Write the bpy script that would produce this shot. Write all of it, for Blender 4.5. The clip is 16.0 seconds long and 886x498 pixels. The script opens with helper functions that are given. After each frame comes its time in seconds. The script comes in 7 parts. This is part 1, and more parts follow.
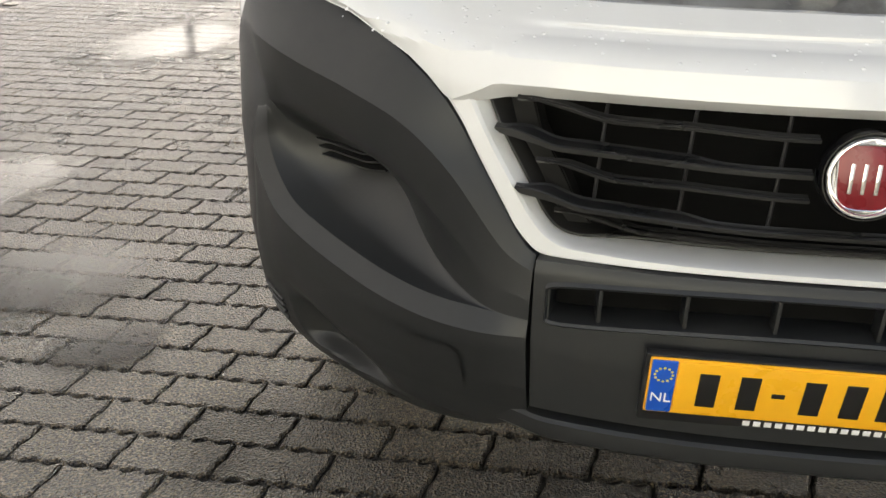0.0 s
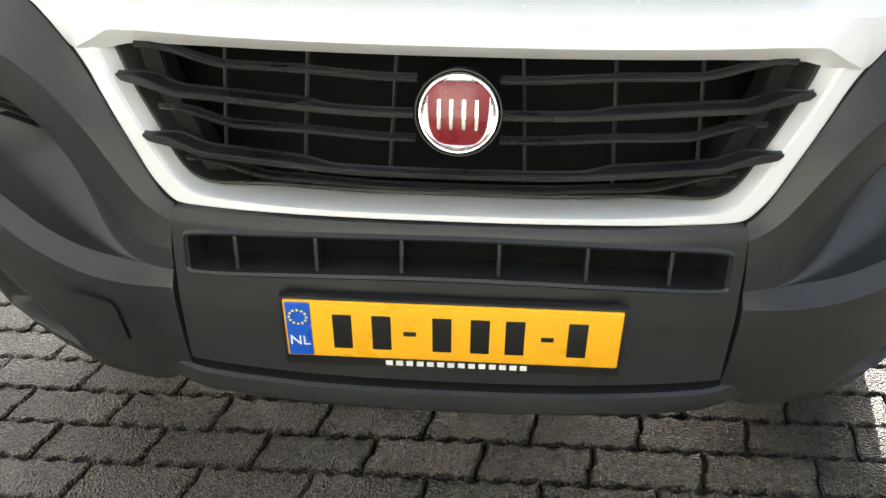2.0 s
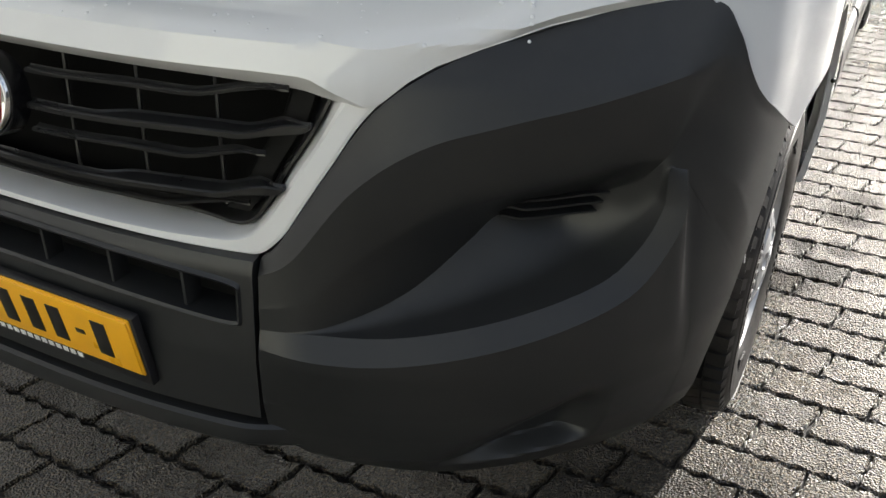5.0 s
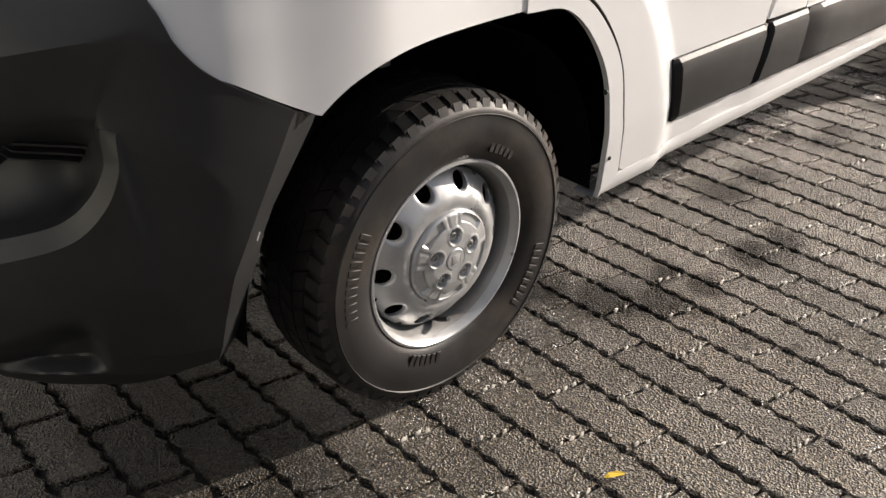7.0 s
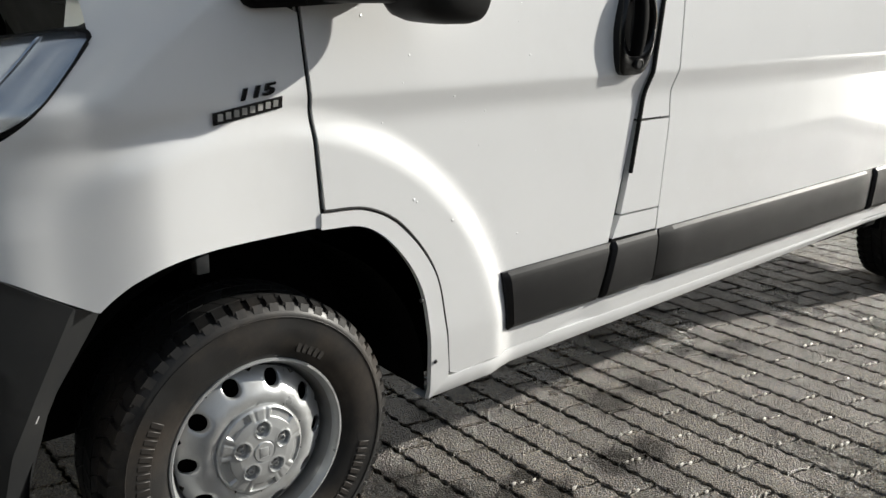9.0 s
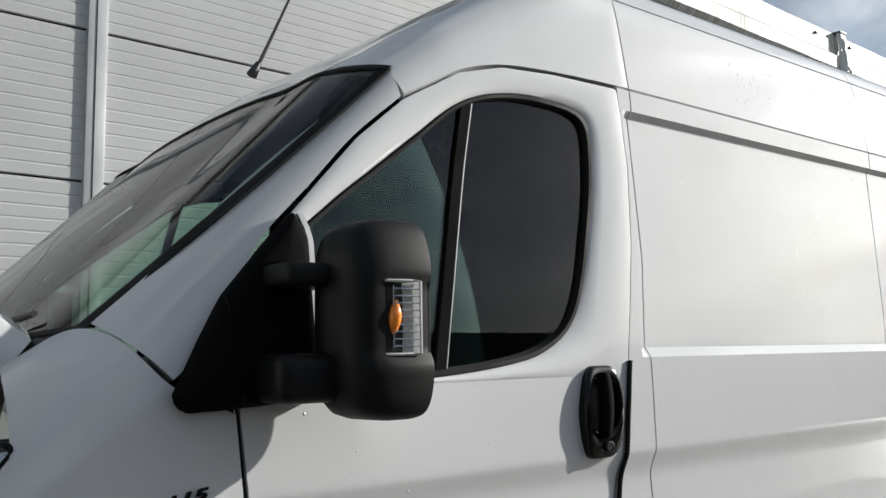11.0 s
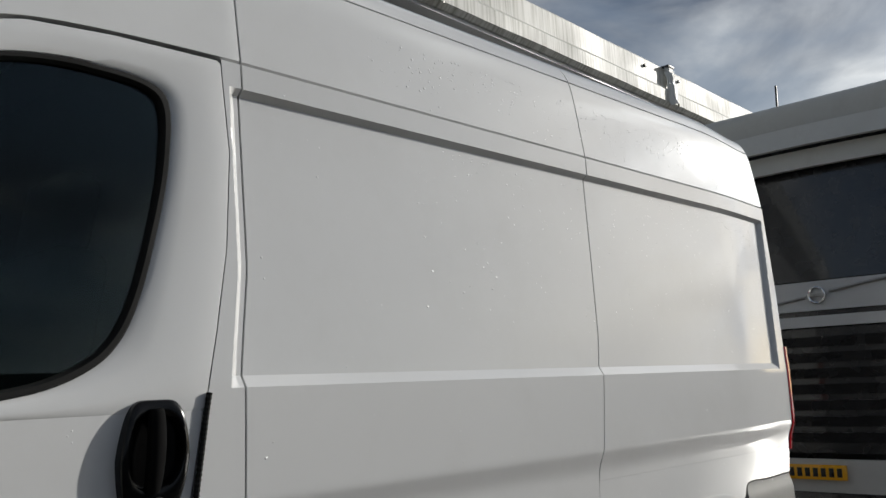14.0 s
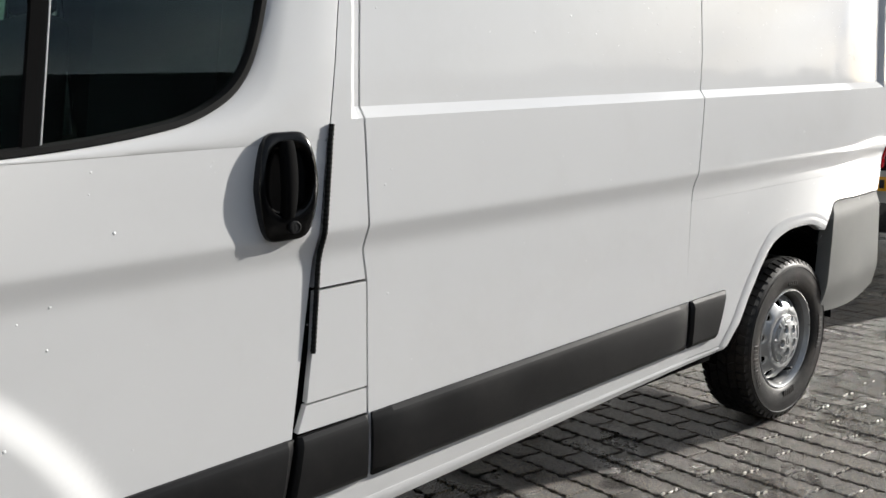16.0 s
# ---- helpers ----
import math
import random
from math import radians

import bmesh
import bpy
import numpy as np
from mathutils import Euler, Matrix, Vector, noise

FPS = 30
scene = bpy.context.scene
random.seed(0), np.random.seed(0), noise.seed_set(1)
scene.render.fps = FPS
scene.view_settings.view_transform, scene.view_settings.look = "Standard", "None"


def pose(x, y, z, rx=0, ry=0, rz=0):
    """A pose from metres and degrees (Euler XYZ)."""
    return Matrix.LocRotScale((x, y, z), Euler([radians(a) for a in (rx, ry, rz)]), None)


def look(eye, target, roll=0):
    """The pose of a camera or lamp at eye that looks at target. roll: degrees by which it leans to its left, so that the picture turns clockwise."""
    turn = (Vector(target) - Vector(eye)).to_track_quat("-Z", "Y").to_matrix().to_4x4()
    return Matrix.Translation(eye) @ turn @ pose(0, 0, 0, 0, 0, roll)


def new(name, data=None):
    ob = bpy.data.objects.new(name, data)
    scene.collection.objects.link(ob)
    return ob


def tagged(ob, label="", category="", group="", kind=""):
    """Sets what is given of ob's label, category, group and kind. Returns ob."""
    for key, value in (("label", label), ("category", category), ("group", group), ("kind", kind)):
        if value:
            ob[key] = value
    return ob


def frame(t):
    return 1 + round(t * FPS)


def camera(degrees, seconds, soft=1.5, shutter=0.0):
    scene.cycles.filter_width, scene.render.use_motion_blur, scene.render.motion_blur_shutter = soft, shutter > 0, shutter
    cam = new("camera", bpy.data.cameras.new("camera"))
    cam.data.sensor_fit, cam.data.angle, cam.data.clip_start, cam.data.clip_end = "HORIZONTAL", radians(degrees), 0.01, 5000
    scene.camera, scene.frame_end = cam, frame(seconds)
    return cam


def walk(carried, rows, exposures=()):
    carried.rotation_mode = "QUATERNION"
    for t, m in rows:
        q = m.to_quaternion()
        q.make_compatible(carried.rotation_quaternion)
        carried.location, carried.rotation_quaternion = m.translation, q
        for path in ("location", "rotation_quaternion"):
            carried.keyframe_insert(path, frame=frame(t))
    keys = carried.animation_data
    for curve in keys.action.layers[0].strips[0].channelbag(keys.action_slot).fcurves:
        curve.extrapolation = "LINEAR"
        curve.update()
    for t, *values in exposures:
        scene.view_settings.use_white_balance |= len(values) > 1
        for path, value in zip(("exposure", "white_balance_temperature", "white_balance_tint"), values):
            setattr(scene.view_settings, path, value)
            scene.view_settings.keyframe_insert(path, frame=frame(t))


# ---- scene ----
cam = camera(53.6, 16.0, soft=1.5, shutter=0.0)
PATH = [
    (0, (-0.414, -1.098, 1.239), (-0.646, 0.669, 0.332), 0.5),
    (0.5, (-0.359, -1.105, 1.22), (-0.579, 0.663, 0.312), 0.4),
    (1, (-0.243, -1.091, 1.22), (-0.406, 0.681, 0.309), 0.4),
    (1.5, (-0.087, -1.08, 1.205), (-0.198, 0.694, 0.288), 0.6),
    (2, (0.042, -1.096, 1.186), (-0.049, 0.677, 0.264), 0.8),
    (2.5, (0.193, -1.087, 1.199), (0.111, 0.685, 0.276), 1.0),
    (3, (0.341, -1.077, 1.218), (0.256, 0.695, 0.295), 1.2),
    (3.2, (0.417, -1.085, 1.226), (0.318, 0.687, 0.304), 1.5),
    (5.3, (1.257, -0.613, 1.22), (0.321, 0.862, 0.246), 0.8),
    (5.5, (1.358, -0.541, 1.202), (0.333, 0.875, 0.231), 0.9),
    (6, (1.569, -0.349, 1.237), (0.444, 0.955, 0.22), 1.2),
    (6.5, (1.856, -0.206, 1.257), (0.667, 1.035, 0.235), 1.1),
    (7, (2.077, -0.074, 1.255), (0.83, 1.112, 0.236), 1.2),
    (7.5, (2.259, 0.081, 1.266), (0.979, 1.225, 0.242), 1.2),
    (8, (2.425, 0.164, 1.287), (1.116, 1.309, 0.299), 1.4),
    (8.5, (2.496, 0.195, 1.298), (1.124, 1.385, 0.462), 1.5),
    (9, (2.515, 0.187, 1.308), (1.058, 1.427, 0.727), 1.2),
    (9.5, (2.487, 0.169, 1.32), (0.982, 1.434, 0.952), 1.0),
    (10, (2.489, 0.173, 1.336), (0.948, 1.436, 1.163), 0.7),
    (10.2, (2.489, 0.179, 1.344), (0.943, 1.445, 1.252), 0.5),
    (12.3, (2.781, 0.875, 1.364), (1.266, 2.038, 1.957), -2.6),
    (12.5, (2.767, 0.948, 1.347), (1.268, 2.123, 1.957), -2.5),
    (13, (2.759, 1.085, 1.328), (1.335, 2.349, 1.94), -2.7),
    (13.5, (2.765, 1.175, 1.314), (1.411, 2.548, 1.845), -2.7),
    (14, (2.712, 1.209, 1.325), (1.347, 2.639, 1.631), -2.3),
    (14.5, (2.744, 1.21, 1.338), (1.339, 2.634, 1.346), -2.4),
    (15, (2.746, 1.203, 1.343), (1.336, 2.603, 1.116), -2.4),
    (15.5, (2.709, 1.159, 1.384), (1.294, 2.528, 1.033), -2.1),
    (16, (2.682, 1.106, 1.406), (1.2, 2.398, 1.04), -1.8),
]
walk(cam, [(t, look(eye, target, roll)) for t, eye, target, roll in PATH],
     exposures=[(0.0, 2.0, 6550, 11), (1.0, 2.0, 6450, 12), (1.5, 2.1, 6150, 9), (2.0, 2.4, 6300, 9), (2.5, 2.0, 6550, 12), (3.0, 1.65, 6550, 12), (5.5, 1.3, 6150, 9), (6.2, 1.15, 6250, 11), (7.0, .80, 6700, 14), (8.0, .80, 6500, 11), (9.0, .62, 6200, 7), (10.0, .46, 5950, 7), (12.5, -.10, 6150, 8), (13.0, .02, 6150, 8), (13.5, -.27, 6150, 8), (14.0, -.38, 6100, 8), (14.5, -.36, 6100, 8), (15.0, .15, 6050, 9), (16.0, .40, 6100, 9)])

# ---- light ----
SUN = Vector((.80, 2.4, .96)).normalized()
world = bpy.data.worlds.new("sky")
scene.world = world
world.use_nodes = True
wn, wl = world.node_tree.nodes, world.node_tree.links
sky = wn.new("ShaderNodeTexSky")
sky.sky_type = "NISHITA"
sky.sun_disc = False
sky.sun_elevation = math.asin(SUN.z)
sky.sun_rotation = math.atan2(SUN.x, SUN.y)
sky.air_density, sky.dust_density, sky.ozone_density = 1.0, 1.5, 1.0
coord = wn.new("ShaderNodeTexCoord")
wmap = wn.new("ShaderNodeMapping")
wmap.inputs["Scale"].default_value = (1.0, 1.0, 2.6)
cl = wn.new("ShaderNodeTexNoise")
cl.inputs["Scale"].default_value = 2.3
cl.inputs["Detail"].default_value = 9.0
cl.inputs["Roughness"].default_value = 0.55
cl.inputs["Distortion"].default_value = 0.35
cramp = wn.new("ShaderNodeValToRGB")
cramp.color_ramp.elements[0].position = 0.42
cramp.color_ramp.elements[0].color = (0.25, 0.25, 0.25, 1)
cramp.color_ramp.elements[1].position = 0.64
cramp.color_ramp.elements[1].color = (1, 1, 1, 1)
ccol = wn.new("ShaderNodeTexNoise")
ccol.inputs["Scale"].default_value = 3.8
ccol.inputs["Detail"].default_value = 9.0
ccol.inputs["Distortion"].default_value = 0.4
cshade = wn.new("ShaderNodeValToRGB")
cshade.color_ramp.elements[0].position = 0.43
cshade.color_ramp.elements[0].color = (2.1, 2.4, 3.1, 1)
cshade.color_ramp.elements[1].position = 0.68
cshade.color_ramp.elements[1].color = (17.0, 16.6, 15.8, 1)
wmix = wn.new("ShaderNodeMix")
wmix.data_type = "RGBA"
wl.new(coord.outputs["Generated"], wmap.inputs["Vector"])
wl.new(wmap.outputs["Vector"], cl.inputs["Vector"])
streak = wn.new("ShaderNodeMapping")
streak.inputs["Scale"].default_value = (1.0, 1.0, 2.2)
streak.inputs["Location"].default_value = (0.35, 0.2, 0.0)
wl.new(coord.outputs["Generated"], streak.inputs["Vector"])
wl.new(streak.outputs["Vector"], ccol.inputs["Vector"])
wl.new(cl.outputs["Fac"], cramp.inputs["Fac"])
wl.new(ccol.outputs["Fac"], cshade.inputs["Fac"])
wl.new(cramp.outputs["Color"], wmix.inputs["Factor"])
wl.new(sky.outputs["Color"], wmix.inputs["A"])
# cloud close to the sun is far brighter than the rest
near = wn.new("ShaderNodeVectorMath")
near.operation = "DOT_PRODUCT"
near.inputs[1].default_value = SUN
pos = wn.new("ShaderNodeMath")
pos.operation = "MAXIMUM"
pos.inputs[1].default_value = 0.0
halo = wn.new("ShaderNodeMath")
halo.operation = "POWER"
halo.inputs[1].default_value = 18.0
gain = wn.new("ShaderNodeMath")
gain.operation = "MULTIPLY_ADD"
gain.inputs[1].default_value, gain.inputs[2].default_value = 4.0, 0.8
bright = wn.new("ShaderNodeVectorMath")
bright.operation = "SCALE"
wl.new(coord.outputs["Generated"], near.inputs[0])
wl.new(near.outputs["Value"], pos.inputs[0])
wl.new(pos.outputs[0], halo.inputs[0])
wl.new(halo.outputs[0], gain.inputs[0])
# the cloud is thin and bright low down, dark overhead
axes = wn.new("ShaderNodeSeparateXYZ")
wl.new(coord.outputs["Generated"], axes.inputs[0])
rise = wn.new("ShaderNodeMapRange")
rise.interpolation_type = "SMOOTHSTEP"
rise.inputs["From Min"].default_value, rise.inputs["From Max"].default_value = 0.0, 0.45
rise.inputs["To Min"].default_value, rise.inputs["To Max"].default_value = 1.1, 1.0
wl.new(axes.outputs["Z"], rise.inputs["Value"])
both = wn.new("ShaderNodeMath")
both.operation = "MULTIPLY"
wl.new(gain.outputs[0], both.inputs[0])
wl.new(rise.outputs["Result"], both.inputs[1])
wl.new(both.outputs[0], bright.inputs["Scale"])
wl.new(cshade.outputs["Color"], bright.inputs[0])
wl.new(bright.outputs["Vector"], wmix.inputs["B"])
wl.new(wmix.outputs["Result"], wn["Background"].inputs["Color"])
wn["Background"].inputs["Strength"].default_value = 0.073
sun = new("sun", bpy.data.lights.new("sun", "SUN"))
sun.data.energy = 5.0
sun.data.angle = radians(0.6)
sun.data.color = (1.0, 0.92, 0.81)
sun.matrix_world = look(SUN * 30, (0, 0, 0))

# ---- materials ----
def mat(name, base, rough=0.5, metal=0.0, coat=0.0, var=0.12, scale=8.0, bump=0.0, bump_scale=200.0,
        dirt=None, dirt_amount=0.0, dirt_scale=3.0, rough_var=0.1, spec=0.5, island=0.0):
    m = bpy.data.materials.new(name)
    m.use_nodes = True
    n, l = m.node_tree.nodes, m.node_tree.links
    p = n["Principled BSDF"]
    p.inputs["Metallic"].default_value = metal
    p.inputs["Specular IOR Level"].default_value = spec
    p.inputs["Coat Weight"].default_value = coat
    p.inputs["Coat Roughness"].default_value = 0.055
    p.inputs["Coat IOR"].default_value = 1.62
    tc = n.new("ShaderNodeTexCoord")
    no = n.new("ShaderNodeTexNoise")
    no.inputs["Scale"].default_value = scale
    no.inputs["Detail"].default_value = 6
    l.new(tc.outputs["Object"], no.inputs["Vector"])
    ramp = n.new("ShaderNodeValToRGB")
    lo, hi = [c * (1 - var) for c in base], [min(1, c * (1 + var)) for c in base]
    ramp.color_ramp.elements[0].position, ramp.color_ramp.elements[1].position = 0.3, 0.7
    ramp.color_ramp.elements[0].color, ramp.color_ramp.elements[1].color = (*lo, 1), (*hi, 1)
    l.new(no.outputs["Fac"], ramp.inputs["Fac"])
    colour = ramp.outputs["Color"]
    if dirt:
        dn = n.new("ShaderNodeTexNoise")
        dn.inputs["Scale"].default_value = dirt_scale
        dn.inputs["Detail"].default_value = 8
        dn.inputs["Roughness"].default_value = 0.7
        l.new(tc.outputs["Object"], dn.inputs["Vector"])
        dr = n.new("ShaderNodeValToRGB")
        dr.color_ramp.elements[0].position, dr.color_ramp.elements[1].position = 0.48, 0.72
        dr.color_ramp.elements[0].color = (0, 0, 0, 1)
        dr.color_ramp.elements[1].color = (dirt_amount,) * 3 + (1,)
        l.new(dn.outputs["Fac"], dr.inputs["Fac"])
        mx = n.new("ShaderNodeMix")
        mx.data_type = "RGBA"
        l.new(dr.outputs["Color"], mx.inputs["Factor"])
        l.new(colour, mx.inputs["A"])
        mx.inputs["B"].default_value = (*dirt, 1)
        colour = mx.outputs["Result"]
    if island:
        oi = n.new("ShaderNodeObjectInfo")
        gi = n.new("ShaderNodeNewGeometry")
        add = n.new("ShaderNodeMath")
        add.operation = "ADD"
        l.new(oi.outputs["Random"], add.inputs[0])
        l.new(gi.outputs["Random Per Island"], add.inputs[1])
        fr = n.new("ShaderNodeMath")
        fr.operation = "FRACT"
        l.new(add.outputs[0], fr.inputs[0])
        mr = n.new("ShaderNodeMapRange")
        mr.inputs["To Min"].default_value, mr.inputs["To Max"].default_value = 1 - island, 1 + island
        l.new(fr.outputs[0], mr.inputs["Value"])
        vm = n.new("ShaderNodeVectorMath")
        vm.operation = "SCALE"
        l.new(colour, vm.inputs[0])
        l.new(mr.outputs["Result"], vm.inputs["Scale"])
        colour = vm.outputs["Vector"]
    l.new(colour, p.inputs["Base Color"])
    rr = n.new("ShaderNodeMapRange")
    rr.inputs["From Min"].default_value, rr.inputs["From Max"].default_value = 0.3, 0.7
    rr.inputs["To Min"].default_value, rr.inputs["To Max"].default_value = max(0.02, rough - rough_var), min(1, rough + rough_var)
    l.new(no.outputs["Fac"], rr.inputs["Value"])
    l.new(rr.outputs["Result"], p.inputs["Roughness"])
    if bump:
        bn = n.new("ShaderNodeTexNoise")
        bn.inputs["Scale"].default_value = bump_scale
        bn.inputs["Detail"].default_value = 3
        l.new(tc.outputs["Object"], bn.inputs["Vector"])
        bp = n.new("ShaderNodeBump")
        bp.inputs["Strength"].default_value = bump
        bp.inputs["Distance"].default_value = 0.002
        l.new(bn.outputs["Fac"], bp.inputs["Height"])
        l.new(bp.outputs["Normal"], p.inputs["Normal"])
    return m


PAINT = mat("white_paint", (0.67, 0.675, 0.68), 0.55, spec=0.04, coat=1.0, var=0.015, scale=1.5, dirt=(0.42, 0.40, 0.36), dirt_amount=0.10, dirt_scale=2.2, rough_var=0.05)


def panel_waves(m, scale, depth, strength):
    """Slight unevenness of pressed sheet under the clear coat, seen in what it mirrors."""
    n, l = m.node_tree.nodes, m.node_tree.links
    tc = n.new("ShaderNodeTexCoord")
    no = n.new("ShaderNodeTexNoise")
    no.inputs["Scale"].default_value = scale
    no.inputs["Detail"].default_value = 2
    l.new(tc.outputs["Object"], no.inputs["Vector"])
    bp = n.new("ShaderNodeBump")
    bp.inputs["Strength"].default_value = strength
    bp.inputs["Distance"].default_value = depth
    l.new(no.outputs["Fac"], bp.inputs["Height"])
    l.new(bp.outputs["Normal"], n["Principled BSDF"].inputs["Coat Normal"])


panel_waves(PAINT, 2.2, 0.02, 0.16)
PLASTIC = mat("grey_bumper_plastic", (0.016, 0.017, 0.018), 0.42, spec=0.42, var=0.10, scale=3.0, bump=0.10, bump_scale=900, dirt=(0.06, 0.056, 0.05), dirt_amount=0.2, dirt_scale=4.0, rough_var=0.06)
CLADDING = mat("side_moulding_plastic", (0.0085, 0.0085, 0.009), 0.45, spec=0.26, var=0.08, scale=3.0, bump=0.08, bump_scale=900, dirt=(0.06, 0.056, 0.052), dirt_amount=0.15, dirt_scale=5.0)
REARPLASTIC = mat("weathered_bumper_plastic", (0.20, 0.20, 0.19), 0.55, var=0.08, scale=4.0, bump=0.08, bump_scale=900, dirt=(0.30, 0.29, 0.27), dirt_amount=0.25, dirt_scale=4.0)
BLACK = mat("black_plastic", (0.012, 0.012, 0.013), 0.42, var=0.15, scale=6.0, bump=0.06, bump_scale=700, dirt=(0.05, 0.045, 0.04), dirt_amount=0.2, dirt_scale=9.0)
GRILLE = mat("black_grille_plastic", (0.018, 0.018, 0.018), 0.34, var=0.15, scale=6.0, spec=0.4, dirt=(0.03, 0.028, 0.025), dirt_amount=0.15, dirt_scale=12.0)
MIRRORBLACK = mat("mirror_housing_plastic", (0.006, 0.006, 0.0062), 0.50, var=0.1, scale=6.0, spec=0.22, bump=0.05, bump_scale=900)
MATTEBLACK = mat("matte_black_plastic", (0.0045, 0.0045, 0.0047), 0.85, var=0.1, scale=6.0, spec=0.06, bump=0.05, bump_scale=900)
GLOSSBLACK = mat("gloss_black_plastic", (0.006, 0.006, 0.0065), 0.26, spec=0.35, var=0.1, rough_var=0.05)
HANDLE = mat("door_handle_plastic", (0.003, 0.003, 0.0032), 0.17, spec=0.30, var=0.1, rough_var=0.04)
# near-black that puts shade into the colour of inner sheets and hollows
SHADOWBLACK = mat("shade_black", (0.006, 0.006, 0.006), 0.85, var=0.2, spec=0.05)
SEAL = mat("rubber_seal", (0.006, 0.006, 0.006), 0.7, var=0.15, bump=0.1, bump_scale=400, spec=0.2)
RUBBER = mat("tyre_rubber", (0.0095, 0.0092, 0.009), 0.52, var=0.2, scale=10, bump=0.2, bump_scale=300, dirt=(0.085, 0.066, 0.050), dirt_amount=0.5, dirt_scale=4.0, spec=0.4)
SILVER = mat("silver_wheel_paint", (0.44, 0.45, 0.455), 0.36, metal=0.55, var=0.05, scale=20, dirt=(0.22, 0.18, 0.14), dirt_amount=0.35, dirt_scale=9.0)
# wheel silver made darker for the shade in the barrel, with more dust
RIMSHADE = mat("shaded_dusty_rim_paint", (0.27, 0.27, 0.265), 0.42, metal=0.5, var=0.12, scale=14, dirt=(0.17, 0.13, 0.095), dirt_amount=0.6, dirt_scale=7.0)
CHROME = mat("chrome", (0.80, 0.80, 0.80), 0.08, metal=1.0, var=0.02, rough_var=0.03)
STEEL = mat("galvanised_steel", (0.40, 0.40, 0.39), 0.40, metal=0.7, var=0.15, scale=14, dirt=(0.10, 0.09, 0.08), dirt_amount=0.5, dirt_scale=12)
RED = mat("red_enamel", (0.19, 0.008, 0.014), 0.3, coat=0.2, var=0.12, scale=30)
YELLOW = mat("plate_yellow", (0.86, 0.43, 0.015), 0.32, var=0.04, scale=12, coat=0.2, dirt=(0.45, 0.25, 0.05), dirt_amount=0.15, dirt_scale=10)
BLUE = mat("plate_blue", (0.012, 0.09, 0.50), 0.3, var=0.05)
STAR = mat("plate_star_yellow", (0.85, 0.65, 0.08), 0.4, var=0.05)
INK = mat("black_ink", (0.012, 0.012, 0.012), 0.35, var=0.1)
WHITEINK = mat("white_print", (0.80, 0.80, 0.80), 0.4, var=0.03)
AMBER = mat("amber_plastic", (0.95, 0.27, 0.02), 0.2, var=0.1, scale=60, coat=0.5)
REDLENS = mat("red_lens", (0.55, 0.01, 0.02), 0.12, var=0.15, scale=60, coat=0.8)
LENSGREY = mat("clear_prism_plastic", (0.62, 0.62, 0.60), 0.15, var=0.2, scale=120, coat=0.6, bump=0.4, bump_scale=150)
SEATCLOTH = mat("dark_seat_cloth", (0.014, 0.015, 0.017), 0.95, var=0.2, scale=30, spec=0.1)
DASH = mat("dashboard_plastic", (0.02, 0.021, 0.022), 0.7, var=0.15)
WALLPANEL = mat("grey_sandwich_panel", (0.50, 0.505, 0.51), 0.42, var=0.04, scale=0.7, dirt=(0.38, 0.375, 0.36), dirt_amount=0.35, dirt_scale=0.9)
TRIM = mat("silver_trim", (0.55, 0.555, 0.56), 0.38, metal=0.35, var=0.05, scale=2, dirt=(0.33, 0.32, 0.30), dirt_amount=0.3, dirt_scale=3)
LAMPTRIM = mat("silver_lamp_trim", (0.62, 0.63, 0.64), 0.16, metal=0.75, var=0.06, scale=14, coat=0.5)
DARKTRIM = mat("dark_joint", (0.02, 0.02, 0.021), 0.6, var=0.1)
CLOTH = mat("white_plastic_wrap", (0.66, 0.66, 0.64), 0.45, var=0.08, scale=6)
TRUCKPAINT = mat("dark_truck_paint", (0.014, 0.014, 0.016), 0.25, coat=0.6, var=0.1)
TRUCKSILVER = mat("silver_truck_panel", (0.52, 0.53, 0.54), 0.40, metal=0.4, var=0.06, scale=2)
TRUCKWHITE = mat("off_white_bumper", (0.55, 0.55, 0.53), 0.42, var=0.06, scale=3, dirt=(0.25, 0.23, 0.2), dirt_amount=0.3)
JOINT = mat("joint_sand", (0.022, 0.020, 0.017), 0.75, var=0.35, scale=30, bump=0.5, bump_scale=120)
# unseen walls: pale to bounce sun onto the van's front, dark to block sky
BOUNCEWALL = mat("pale_green_bounce_wall", (0.52, 0.54, 0.47), 0.7, var=0.08, scale=1.5, bump=0.2, bump_scale=60)
BLOCKERWALL = mat("dark_blocker_wall", (0.085, 0.09, 0.095), 0.7, var=0.15, scale=0.8)
LEAF = mat("yellow_leaf", (0.60, 0.42, 0.04), 0.5, var=0.15)
MARK = mat("pale_scuff", (0.55, 0.54, 0.52), 0.6, var=0.1)


